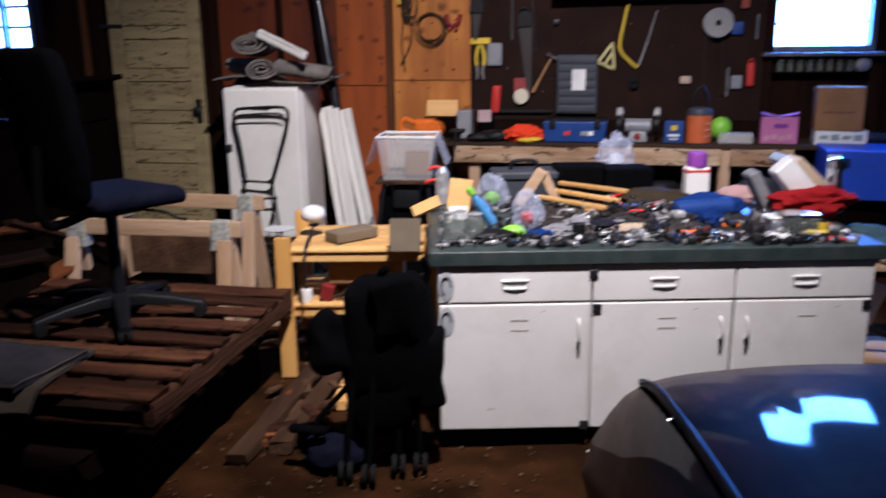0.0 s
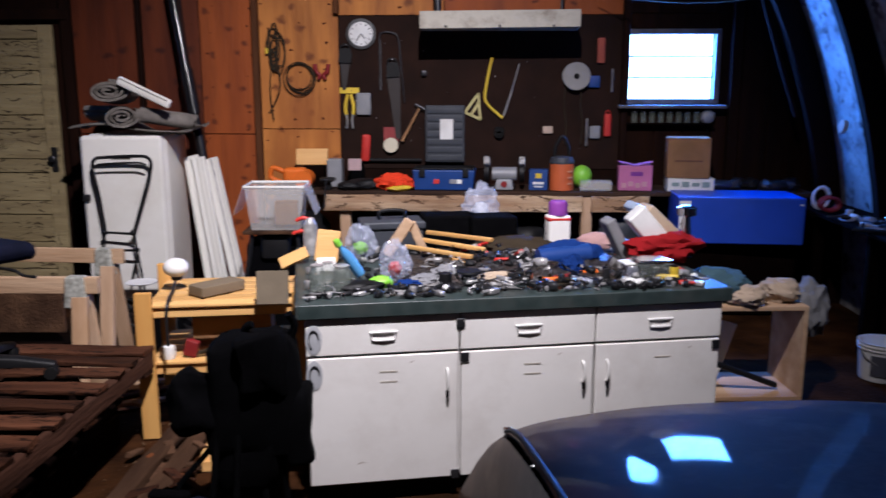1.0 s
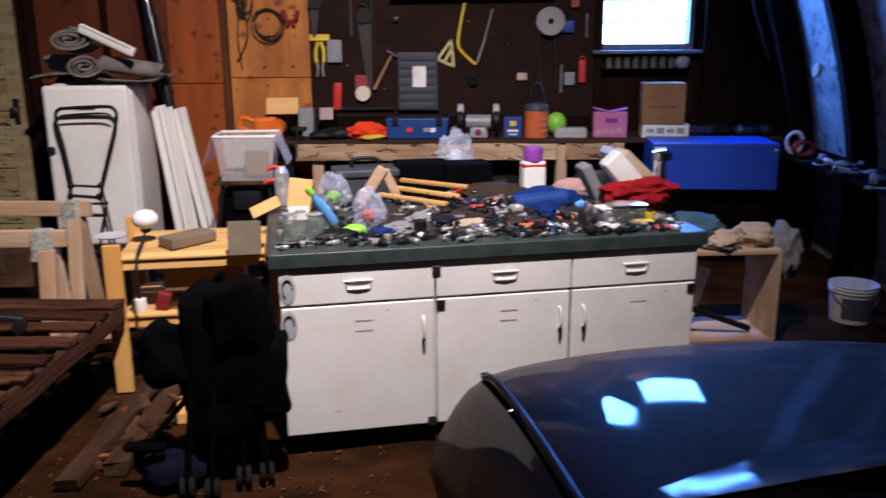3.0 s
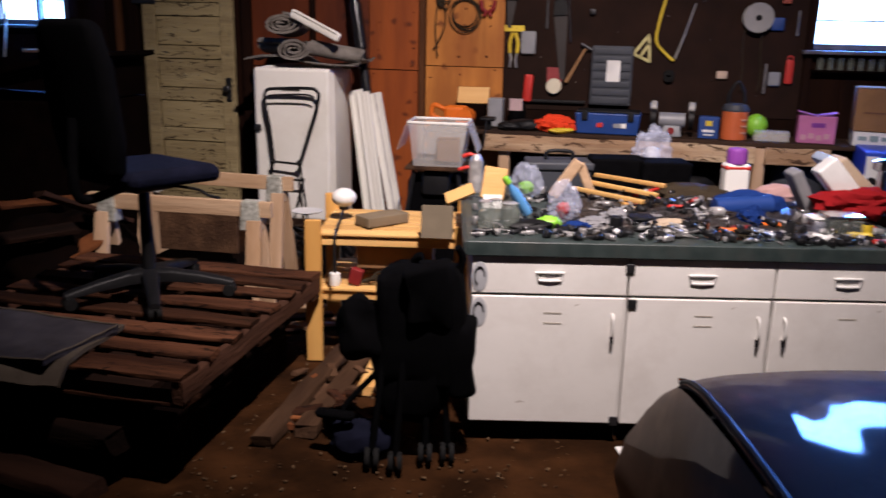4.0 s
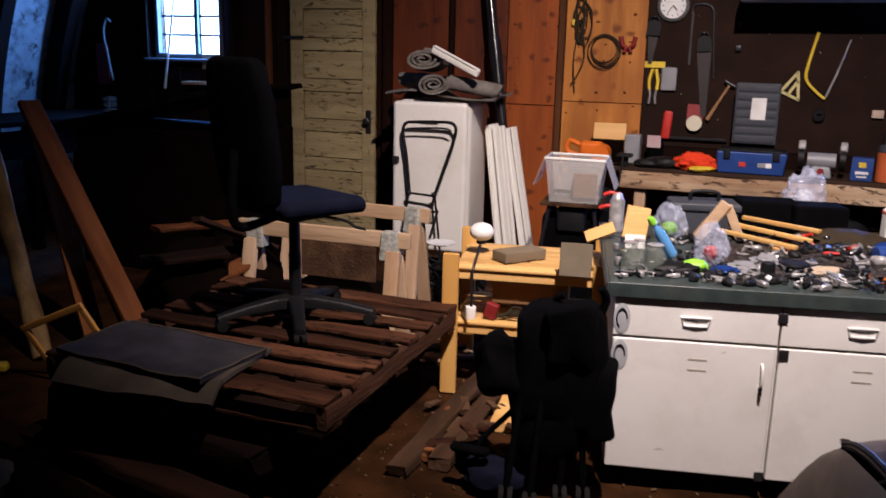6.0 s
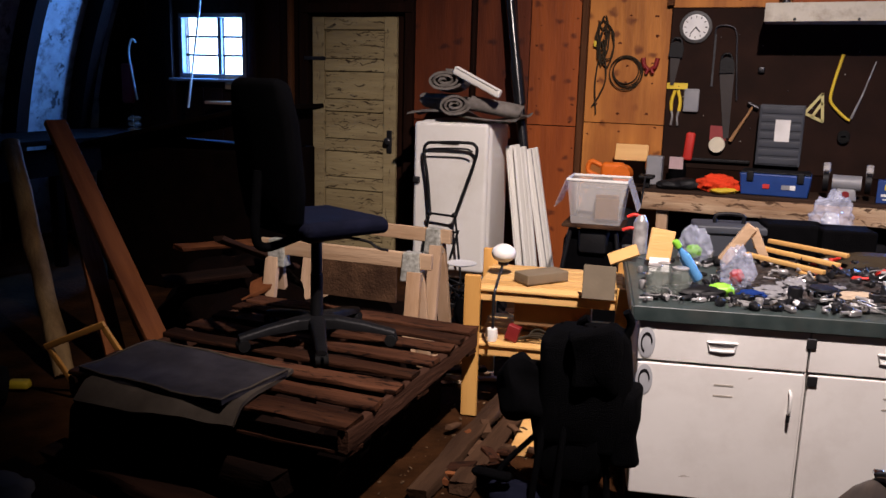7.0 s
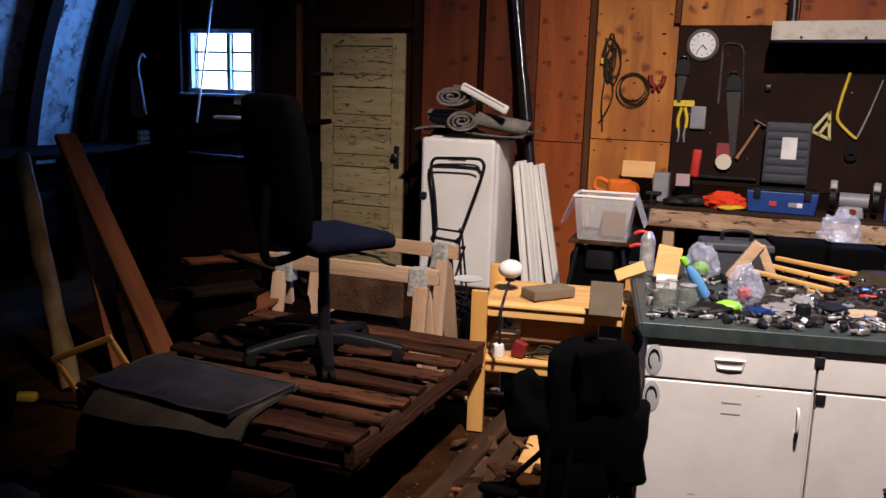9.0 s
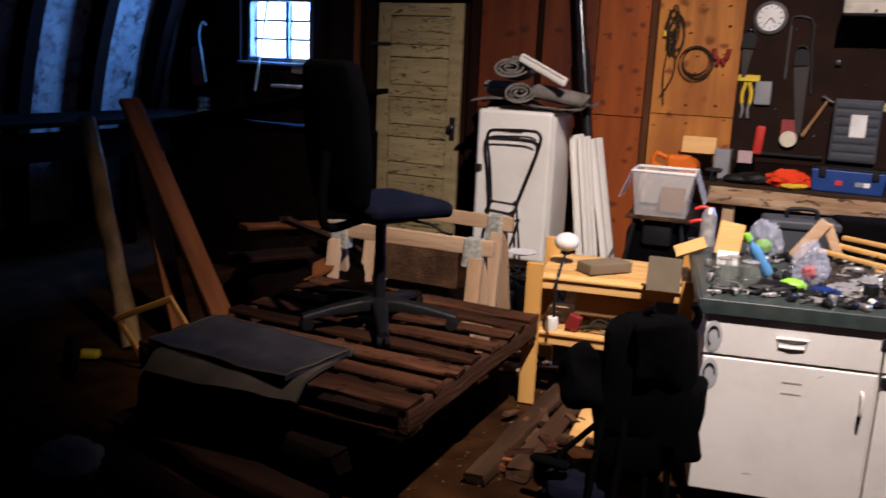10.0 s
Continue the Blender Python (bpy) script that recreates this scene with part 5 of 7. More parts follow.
def saw(x, z, blade, ang, mat_h, label, w=0.10):
    th = thing("hand_saw", label, "saw", loc=(x, YP - 0.012, z), ry=ang, group="saws on the pegboard")
    bm = bmnew()
    flat_shape(bm, [(-w / 2, 0), (w / 2, 0), (w / 6, -blade), (-w / 6, -blade)], 0.002)
    part("blade", bm, "saw_steel", th, smooth=False)
    bm = bmnew()
    flat_shape(bm, [(-0.058, -0.03), (0.055, -0.03), (0.062, 0.045), (0.040, 0.085), (-0.005, 0.098), (-0.050, 0.075)], 0.022)
    tube(bm, bend([(-0.045, -0.011, 0.06), (-0.03, -0.011, 0.115), (0.02, -0.011, 0.12), (0.045, -0.011, 0.07)], 4), 0.010, 8)
    part("handle", bm, mat_h, th)
    bm = bmnew()
    rod(bm, (0, 0.015, 0.115), (0, -0.02, 0.12), 0.004, n=8)
    part("peg", bm, "steel", th)


saw(-0.215, 1.90, 0.56, -4, "black", "long hand saw with black handle hanging on the pegboard", 0.12)
saw(-0.630, 2.02, 0.26, 3, "black", "short black saw hanging on the pegboard", 0.09)

bs = thing("bow_saw", "thin tubular bow saw hanging on the pegboard", "saw", loc=(0, YP - 0.012, 0))
bm = bmnew()
tube(bm, bend([(-0.33, 0, 2.17), (-0.32, 0, 2.235), (-0.24, 0, 2.245), (-0.17, 0, 2.20), (-0.15, 0, 2.0), (-0.12, 0, 1.65)], 5), 0.007, 8)
part("bow", bm, "dark_metal", bs)
bm = bmnew()
box(bm, (-0.325, 0, 1.97), (0.016, 0.003, 0.42))
part("blade", bm, "dark_metal", bs)

yp = thing("carded_pliers", "yellow-handled pliers on a yellow display card", "pliers", loc=(-0.60, YP - 0.004, 1.60))
bm = bmnew()
box(bm, (0, 0, 0.155), (0.17, 0.003, 0.05))
part("card", bm, "tool_yellow", yp)
for s in (-1, 1):
    bm = bmnew()
    tube(bm, bend([(s * 0.012, -0.012, 0.12), (s * 0.035, -0.012, 0.03), (s * 0.03, -0.012, -0.05)], 4), 0.015, 8)
    part("grip", bm, "tool_yellow", yp)
    bm = bmnew()
    tube(bm, bend([(s * 0.03, -0.012, -0.05), (s * 0.02, -0.012, -0.10), (s * 0.028, -0.012, -0.17)], 4), 0.010, 8)
    part("jaw", bm, "steel", yp)
bm = bmnew()
box(bm, (-0.475, YP - 0.02, 1.64), (0.125, 0.035, 0.19), bev=0.01)
solo("blister_pack", bm, "blister_grey", "grey blister pack hanging on the pegboard", "package")
bm = bmnew()
box(bm, (-0.46, YP - 0.025, 1.26), (0.075, 0.05, 0.235), bev=0.014, ry=4)
solo("red_torch", bm, "tool_red", "red plastic tool hanging on the pegboard", "tool")
tr = thing("tape_roll", "white tape roll on a red card", "tape", loc=(-0.24, YP - 0.006, 1.33))
bm = bmnew()
box(bm, (0, 0, 0.05), (0.13, 0.003, 0.12))
part("card", bm, plain("card_maroon", (0.28, 0.06, 0.06), 0.7), tr)
bm = bmnew()
lathe(bm, [(0.025, 0), (0.062, 0.0), (0.066, 0.006), (0.066, 0.034), (0.062, 0.04), (0.025, 0.04)], 24, pose(0, -0.004, -0.045, 90, 0, 0))
part("roll", bm, plain("tape_cream", (0.72, 0.66, 0.50), 0.6), tr)
hm = thing("hammer", "wooden-handled hammer hanging aslant on the pegboard", "hammer", loc=(-0.06, YP - 0.03, 1.47), ry=28)
bm = bmnew()
tube(bm, [(0, 0, -0.17), (0, 0, -0.05), (0, 0, 0.16)], [0.016, 0.013, 0.010], 10)
part("handle", bm, "handle_wood", hm)
bm = bmnew()
rod(bm, (-0.05, 0, 0.165), (0.045, 0, 0.165), 0.015, 0.017)
part("head", bm, "dark_metal", hm)
bm = bmnew()
box(bm, (-0.23, YP - 0.02, 1.155), (0.52, 0.03, 0.028), bev=0.004)
solo("magnetic_bar", bm, "black", "black magnetic tool bar on the pegboard", "tool bar")
bm = bmnew()
for a_, b_ in (((0.405, 1.57), (0.54, 1.51)), ((0.54, 1.51), (0.52, 1.725)), ((0.52, 1.725), (0.405, 1.57)), ((0.46, 1.545), (0.525, 1.655))):
    d_ = Vector((b_[0] - a_[0], 0, b_[1] - a_[1]))
    box(bm, ((a_[0] + b_[0]) / 2, 0, (a_[1] + b_[1]) / 2), (d_.length + 0.012, 0.006, 0.022), ry=-math.degrees(math.atan2(d_.z, d_.x)), bev=0.001)
solo("try_square", bm, plain("square_cream", (0.62, 0.55, 0.24), 0.5), "yellow speed square hanging on the pegboard", "square", loc=(0, YP - 0.012, 0), smooth=False)
hs = thing("hacksaw", "yellow-framed hacksaw hanging on the pegboard", "hacksaw", loc=(0, YP - 0.018, 0))
bm = bmnew()
tube(bm, bend([(0.635, 0, 2.03), (0.60, 0, 1.86), (0.578, 0, 1.71), (0.60, 0, 1.64), (0.70, 0, 1.545), (0.735, 0, 1.525)], 5), 0.0125, 8)
part("frame", bm, "tool_yellow", hs)
bm = bmnew()
tube(bm, [(0.74, 0, 1.54), (0.80, 0, 1.72), (0.87, 0, 1.98)], [0.010, 0.007, 0.005], 6)
part("blade", bm, "steel", hs)
bm = bmnew()
for k in range(4):
    tube(bm, [(0.705 + 0.035 * math.cos(a * 0.5236), 0, 1.385 + 0.030 * math.sin(a * 0.5236) + 0.008 * k) for a in range(12)], 0.011, 6, closed=True)
solo("rubber_rings", bm, "rubber", "black rubber rings on a pegboard hook", "rings", loc=(0, YP - 0.03, 0))
bm = bmnew()
box(bm, (1.125, YP - 0.015, 1.42), (0.085, 0.03, 0.062), bev=0.006)
solo("beige_tag", bm, plain("beige", (0.55, 0.42, 0.33), 0.7), "small beige block on the pegboard", "tag")
rl = thing("cord_reel", "round pale cord reel hanging on the pegboard", "reel", loc=(1.355, YP, 1.875), rx=90)
bm = bmnew()
lathe(bm, [(0.02, 0.0), (0.115, 0.0), (0.118, 0.01), (0.10, 0.018), (0.10, 0.06), (0.118, 0.068), (0.115, 0.078), (0.03, 0.078)], 32)
part("spool", bm, plain("reel_grey", (0.30, 0.29, 0.28), 0.55), rl)
bm = bmnew()
lathe(bm, [(0.024, 0.07), (0.024, 0.082), (0.012, 0.084)], 16)
part("hub", bm, "toe", rl)
for x0 in (1.27, 1.41):
    bm = bmnew()
    tube(bm, bend([(x0, YP - 0.03, 1.84), (x0 - 0.01, YP - 0.02, 1.65), (x0 + 0.01, YP - 0.02, 1.45), (x0, YP - 0.03, 1.30)], 5), 0.006, 6)
    solo("hanging_cord", bm, "cord", "dark cord hanging down the pegboard", "cord", group="hanging cords")
for x, z, w, h, mt, nm in ((1.562, 2.09, 0.065, 0.21, "red_card", "carded tool"), (1.638, 1.46, 0.06, 0.19, "tool_red", "red tool"), (1.53, 1.40, 0.09, 0.11, "blister_grey", "grey bracket"), (1.51, 1.83, 0.10, 0.10, "toolbox_blue", "blue tool"),
                           (1.665, 1.84, 0.018, 0.20, "steel", "steel rule"), (1.46, 1.40, 0.02, 0.24, "steel", "steel file"), (0.05, 1.90, 0.05, 0.05, "dark_metal", "hook")):
    plain("red_card", (0.36, 0.09, 0.06), 0.7)
    bm = bmnew()
    box(bm, (x, YP - 0.016, z), (w, 0.03, h), bev=0.008)
    if nm == "red tool":
        tube(bm, [(x + 0.02 * math.cos(a * 0.785), YP - 0.016, z + h / 2 + 0.012 + 0.02 * math.sin(a * 0.785)) for a in range(8)], 0.005, 6, closed=True)
    solo("wall_tool", bm, mt, nm + " hanging on the dark pegboard", "tool", group="small tools on the pegboard")
rr = random.Random(9)
for i in range(22):     # pegs and screw heads
    bm = bmnew()
    x, z = rr.uniform(-0.6, 1.68), rr.uniform(1.2, 2.3)
    rod(bm, (x, YP + 0.004, z), (x, YP - 0.012, z), 0.005, 0.004, 7)
    part("peg", bm, "dark_metal" if i % 4 else "steel", wall_n)

# cables on the plywood
bm = bmnew()
for k in range(7):
    a0 = k * 0.9
    pts = [(-1.24 + 0.03 * math.sin(k * 1.9) + (0.045 + 0.022 * math.sin(k * 2.1)) * math.cos(t * 0.4488 + a0), WALL - 0.04 - 0.006 * (k % 3), 2.14 + (0.13 + 0.05 * math.cos(k * 1.7)) * math.sin(t * 0.4488 + a0) - 0.06 * (k % 3) + 0.015 * math.sin(t * 2.3 + k)) for t in range(14)]
    tube(bm, pts, 0.007, 6, closed=True)
tube(bm, bend([(-1.22, WALL - 0.04, 1.98), (-1.20, WALL - 0.05, 1.80), (-1.25, WALL - 0.04, 1.66), (-1.31, WALL - 0.03, 1.56)], 6), 0.007, 6)
tube(bm, bend([(-1.27, WALL - 0.04, 2.0), (-1.29, WALL - 0.05, 1.75), (-1.27, WALL - 0.04, 1.50)], 6), 0.007, 6)
solo("extension_cord", bm, "cord", "looped dark extension cord hanging on the plywood", "cord", kind="stuff")
bm = bmnew()
box(bm, (-1.31, WALL - 0.045, 2.09), (0.025, 0.02, 0.05), bev=0.004)
solo("yellow_plug", bm, "tool_yellow", "yellow plug of the hanging cord", "plug")
bm = bmnew()
for k in range(4):
    r = 0.108 + 0.010 * k
    tube(bm, [(-1.035 + 0.008 * (k % 3) + r * math.cos(a * 0.2618), WALL - 0.03 - 0.008 * (k % 2), 1.87 - 0.006 * k + r * (1 + 0.04 * (k % 2)) * math.sin(a * 0.2618)) for a in range(24)], 0.005, 6, closed=True)
solo("cable_coil", bm, "cord", "round coil of dark cable hanging on the plywood", "cable coil")
rp = thing("battery_clamp", "dark red spring clamp hanging on the plywood", "clamp", loc=(-0.835, WALL - 0.04, 1.91))
for s in (-1, 1):
    bm = bmnew()
    tube(bm, bend([(s * 0.06, 0, 0.07), (s * 0.045, 0, 0.0), (s * 0.015, 0, -0.02), (s * 0.03, 0, -0.06)], 4), [0.02] * 6 + [0.016] * 7, 8)
    part("jaw", bm, plain("dark_red", (0.22, 0.02, 0.02), 0.5), rp)

# ---- on the workbench ----
ZB = 0.944


def tin(name, x, y, z, r, h, mat, label, category, lid=None, n=24):
    th = thing(name, label, category, loc=(x, y, z))
    bm = bmnew()
    lathe(bm, [(r * 0.96, 0), (r, 0.004), (r, h * 0.97), (r * 0.96, h)], n)
    part("body", bm, mat, th)
    if lid:
        bm = bmnew()
        lathe(bm, [(r * 0.8, h), (r * 0.8, h * 1.10), (r * 0.72, h * 1.13)], n)
        part("lid", bm, lid, th)
    return th


dr = thing("circular_saw", "orange and black power saw resting at the bench end", "power saw", loc=(-1.02, 6.12, ZB))
bm = bmnew()
box(bm, (0, 0, 0.11), (0.20, 0.12, 0.13), bev=0.035, seg=3)
part("body", bm, "tool_orange", dr)
bm = bmnew()
tube(bm, bend([(-0.10, 0, 0.14), (-0.19, 0, 0.17), (-0.21, 0, 0.09), (-0.12, 0, 0.05)], 5), 0.022, 8)
part("handle", bm, "tool_orange", dr)
bm = bmnew()
rod(bm, (0.08, -0.08, 0.08), (0.08, 0.08, 0.08), 0.075, 0.075, 20)
part("guard", bm, "tool_orange", dr)
bm = bmnew()
box(bm, (0, 0, 0.012), (0.30, 0.16, 0.02), bev=0.004)
part("sole", bm, "dark_metal", dr)
bm = bmnew()
box(bm, (0, 0, 0), (0.27, 0.05, 0.14), bev=0.004, rx=-14)
solo("wood_offcut", bm, "pine", "square tan offcut of board leaning behind the saw", "offcut", loc=(-0.90, 6.26, ZB + 0.25), rz=4)
bm = bmnew()
box(bm, (0, 0, 0.09), (0.26, 0.10, 0.18), bev=0.004)
solo("wood_block", bm, "dark_box", "dark wooden block behind the saw", "block", loc=(-0.92, 6.26, ZB))
bm = bmnew()
box(bm, (0, 0, 0.12), (0.13, 0.12, 0.24), bev=0.01)
solo("grey_box", bm, "blister_grey", "grey metal box on the workbench", "box", loc=(-0.70, 6.25, ZB))
cl = thing("bar_clamp", "black bench clamp with a long screw", "clamp", loc=(-0.72, 5.94, ZB))
bm = bmnew()
box(bm, (0, 0.03, 0.09), (0.12, 0.12, 0.03), bev=0.008)
part("jaw", bm, "black", cl)
bm = bmnew()
box(bm, (0, 0.05, 0.045), (0.05, 0.05, 0.09), bev=0.006)
part("post", bm, "black", cl)
bm = bmnew()
tube(bm, [(0.0, -0.04, 0.10), (-0.02, -0.045, -0.13)], 0.008, 8)
part("screw", bm, "dark_metal", cl)
bm = bmnew()
blob(bm, (0, 0, 0.11), (0.07, 0.05, 0.13), 0.25, 3, 2, 3)
pch = solo("tool_pouch", bm, "cloth_black", "black tool pouch with a pale label standing on the bench", "pouch", loc=(-0.52, 6.3, ZB))
bm = bmnew()
box(bm, (-0.53, 6.24, ZB + 0.19), (0.11, 0.006, 0.10), rz=8)
solo("pouch_label", bm, plain("label_pinkgrey", (0.45, 0.32, 0.32), 0.7), "pale printed label hanging over the black pouch", "label")
for i, (x, y, s, sd) in enumerate(((-0.42, 6.08, (0.16, 0.08, 0.05), 1), (-0.22, 6.2, (0.15, 0.09, 0.06), 4), (-0.55, 6.02, (0.10, 0.06, 0.04), 8))):
    bm = bmnew()
    blob(bm, (0, 0, s[2] * 0.8), s, 0.4, 3, sd, 3)
    solo("black_tool", bm, "black", "small heap of black hand tools on the bench", "tools", loc=(x, y, ZB), group="black tools on the bench")
bm = bmnew()
blob(bm, (0, 0, 0.06), (0.15, 0.09, 0.075), 0.55, 3.2, 3, 4)
solo("red_rag", bm, plain("rag_red", (0.75, 0.06, 0.02), 0.9), "crumpled bright red rag on the workbench", "rag", loc=(-0.17, 6.05, ZB))
bm = bmnew()
blob(bm, (0, 0, 0.02), (0.10, 0.05, 0.025), 0.5, 4, 6, 3)
solo("work_glove", bm, "tool_yellow", "yellow work glove lying at the bench edge", "glove", loc=(-0.12, 5.98, ZB), rz=20)

tb = thing("toolbox", "open blue plastic toolbox with its grey lid upright", "toolbox", loc=(0.245, 6.12, ZB), rz=-2)
bm = bmnew()
box(bm, (0, 0, 0.085), (0.52, 0.26, 0.17), bev=0.012, seg=2, taper=0.93)
part("tub", bm, "toolbox_blue", tb)
bm = bmnew()
box(bm, (0, 0, 0.178), (0.50, 0.245, 0.018), bev=0.006)
part("tray", bm, "black", tb)
bm = bmnew()
box(bm, (-0.01, 0.155, 0.45), (0.335, 0.035, 0.48), bev=0.012, seg=2)
lid = part("lid", bm, "case_grey", tb, "dark grey ribbed lid")
for k in range(7):
    bm = bmnew()
    box(bm, (-0.01, 0.134, 0.25 + 0.066 * k), (0.30, 0.012, 0.05), bev=0.005)
    part("lid_rib", bm, "case_grey", lid)
bm = bmnew()
box(bm, (0.005, 0.125, 0.49), (0.11, 0.004, 0.17))
part("paper_label", bm, "paper_white", lid, "white paper label")
for x in (-0.18, 0.18):
    bm = bmnew()
    box(bm, (x, -0.135, 0.15), (0.05, 0.02, 0.08), bev=0.006)
    part("latch", bm, "black", tb)
for x, c, w in ((-0.06, "tool_red", 0.05), (0.08, "blister_grey", 0.06), (0.13, "paper_white", 0.04)):
    bm = bmnew()
    box(bm, (x, -0.128, 0.075), (w, 0.006, 0.035), bev=0.001)
    part("badge", bm, c, tb)

gr = thing("bench_grinder", "grey bench grinder with two guarded wheels", "bench grinder", loc=(0.745, 6.10, ZB), rz=-4)
bm = bmnew()
rod(bm, (-0.10, 0, 0.13), (0.10, 0, 0.13), 0.058, 0.058, 20)
part("motor", bm, "blister_grey", gr)
bm = bmnew()
box(bm, (0, 0, 0.045), (0.13, 0.11, 0.09), bev=0.01, taper=1.25)
part("base", bm, "blister_grey", gr)
for s in (-1, 1):
    bm = bmnew()
    rod(bm, (s * 0.125, 0, 0.14), (s * 0.165, 0, 0.14), 0.085, 0.085, 24)
    part("wheel_guard", bm, "black", gr)
    bm = bmnew()
    box(bm, (s * 0.145, -0.05, 0.235), (0.05, 0.10, 0.07), bev=0.006, rx=-20)
    part("eye_shield", bm, "bin_plastic", gr)
bm = bmnew()
lathe(bm, [(0.024, 0), (0.026, 0.004)], 16, pose(0, -0.068, 0.05, 90, 0, 0))
part("badge", bm, "dark_red", gr)
bc = thing("blue_carton", "blue cardboard carton with white and yellow marks", "carton", loc=(1.03, 6.10, ZB), rz=-6)
bm = bmnew()
box(bm, (0, 0, 0.085), (0.15, 0.11, 0.17), bev=0.004)
part("box", bm, "toolbox_blue", bc)
for z, c, w, h in ((0.12, "tool_yellow", 0.05, 0.04), (0.06, "paper_white", 0.09, 0.02), (0.03, "paper_white", 0.07, 0.012)):
    bm = bmnew()
    box(bm, (0, -0.057, z), (w, 0.003, h))
    part("print_bar", bm, c, bc)
oj = tin("orange_tub", 1.22, 6.10, ZB, 0.10, 0.22, plain("tub_orange", (0.55, 0.12, 0.035), 0.45), "orange round tub with a black handle assembly on top", "tub")
bm = bmnew()
lathe(bm, [(0.10, 0.22), (0.105, 0.235), (0.09, 0.27), (0.05, 0.28)], 20)
part("cap", bm, "case_grey", oj)
bm = bmnew()
tube(bm, bend([(-0.06, 0, 0.27), (-0.055, 0, 0.36), (0.0, 0, 0.44), (0.05, 0, 0.36), (0.06, 0, 0.27)], 5), 0.014, 8)
part("handle", bm, "black", oj)
for k in range(3):
    bm = bmnew()
    box(bm, (0.06, -0.088, 0.06 + 0.05 * k), (0.05, 0.006, 0.012), rz=35)
    part("print_bar", bm, plain("tub_print", (0.70, 0.36, 0.22), 0.6), oj)
bm = bmnew()
blob(bm, (0, 0, 0.10), (0.085, 0.085, 0.095), 0.06, 2, 1, 3)
solo("green_ball", bm, "lime", "bright green ball among the cans on the bench", "ball", loc=(1.40, 6.22, ZB))
bm = bmnew()
box(bm, (0, 0, 0.04), (0.26, 0.14, 0.08), bev=0.008)
solo("clear_case", bm, "bin_plastic", "low clear plastic parts case on the bench", "case", loc=(1.50, 6.08, ZB), rz=-3)
pk = thing("pink_carton", "pink and purple open cardboard carton", "carton", loc=(1.825, 6.12, ZB), rz=-5)
bm = bmnew()
box(bm, (0, 0, 0.105), (0.27, 0.16, 0.21), bev=0.004)
part("box", bm, "pink_card", pk)
bm = bmnew()
box(bm, (0.01, -0.082, 0.14), (0.10, 0.003, 0.035), bev=0.001)
part("dark_slot", bm, "purple", pk)
for s in (-1, 1):
    bm = bmnew()
    box(bm, (s * 0.08, -0.01, 0.225), (0.12, 0.15, 0.004), ry=s * -12)
    part("flap", bm, "pink_card", pk)
for k in range(4):
    bm = bmnew()
    box(bm, (-0.09 + 0.055 * k, -0.082, 0.045 + 0.012 * (k % 2)), (0.04, 0.003, 0.04))
    part("print_bar", bm, plain("print_rose", (0.55, 0.30, 0.36), 0.6), pk)
bm = bmnew()
box(bm, (0, 0, 0.055), (0.37, 0.22, 0.11), bev=0.004)
wbx = solo("white_carton", bm, "paper_white", "flat white carton with grey-green print under the cardboard box", "carton", loc=(2.27, 6.10, ZB), rz=-6)
for k in range(4):
    bm = bmnew()
    box(bm, (-0.12 + 0.08 * k, -0.112, 0.06), (0.06, 0.003, 0.03 + 0.015 * (k % 2)))
    part("print_bar", bm, plain("print_green", (0.25, 0.33, 0.32), 0.6), wbx)
cbx = thing("cardboard_box", "closed brown cardboard box stacked on a white carton", "cardboard box", loc=(2.25, 6.12, ZB + 0.112), rz=-8)
bm = bmnew()
box(bm, (0, 0, 0.16), (0.34, 0.28, 0.32), bev=0.005)
part("box", bm, "cardboard", cbx)
bm = bmnew()
box(bm, (0, -0.1415, 0.14), (0.22, 0.002, 0.012))
part("print_bar", bm, plain("print_brown", (0.16, 0.08, 0.05), 0.8), cbx)
for s in (-1, 1):
    bm = bmnew()
    box(bm, (0, s * 0.071, 0.324), (0.338, 0.136, 0.004))
    part("flap", bm, "cardboard", cbx)
for i in range(9):      # dark odds and ends at the unlit bench end
    bm = bmnew()
    blob(bm, (0, 0, 0.04), (rr.uniform(0.05, 0.12), rr.uniform(0.04, 0.08), 0.05), 0.5, 3, i * 3.1, 3)
    solo("dark_part", bm, "dark_metal" if i % 2 else "black", "dark tangle of small parts at the bench end", "parts", loc=(2.45 + 0.09 * i, 6.15 + rr.uniform(-0.08, 0.15), ZB), group="dark bundles on the bench")
sh = thing("jar_shelf", "narrow shelf of small screw jars under the window", "shelf")
bm = bmnew()
box(bm, (2.16, WALL - 0.06, 1.475), (0.74, 0.11, 0.018), bev=0.003)
part("board", bm, "dark_box", sh)
clear("jar_glass", (0.30, 0.34, 0.30), 0.04, 1.5, alpha=0.22)
M["jar_glass"] = bpy.data.materials["jar_glass"]
for k in range(8):
    t_ = tin("screw_jar", 1.86 + 0.075 * k, WALL - 0.07, 1.485, 0.026, 0.085, "jar_glass", "small glass jar of screws on the shelf under the window", "jar", "dark_metal", 14)
    t_["group"] = "screw jars"
bm = bmnew()
blob(bm, (0, 0, 0.05), (0.06, 0.04, 0.06), 0.3, 3, 2, 3)
solo("small_ornament", bm, "blister_grey", "small grey lump on the jar shelf", "ornament", loc=(2.48, WALL - 0.07, 1.485))

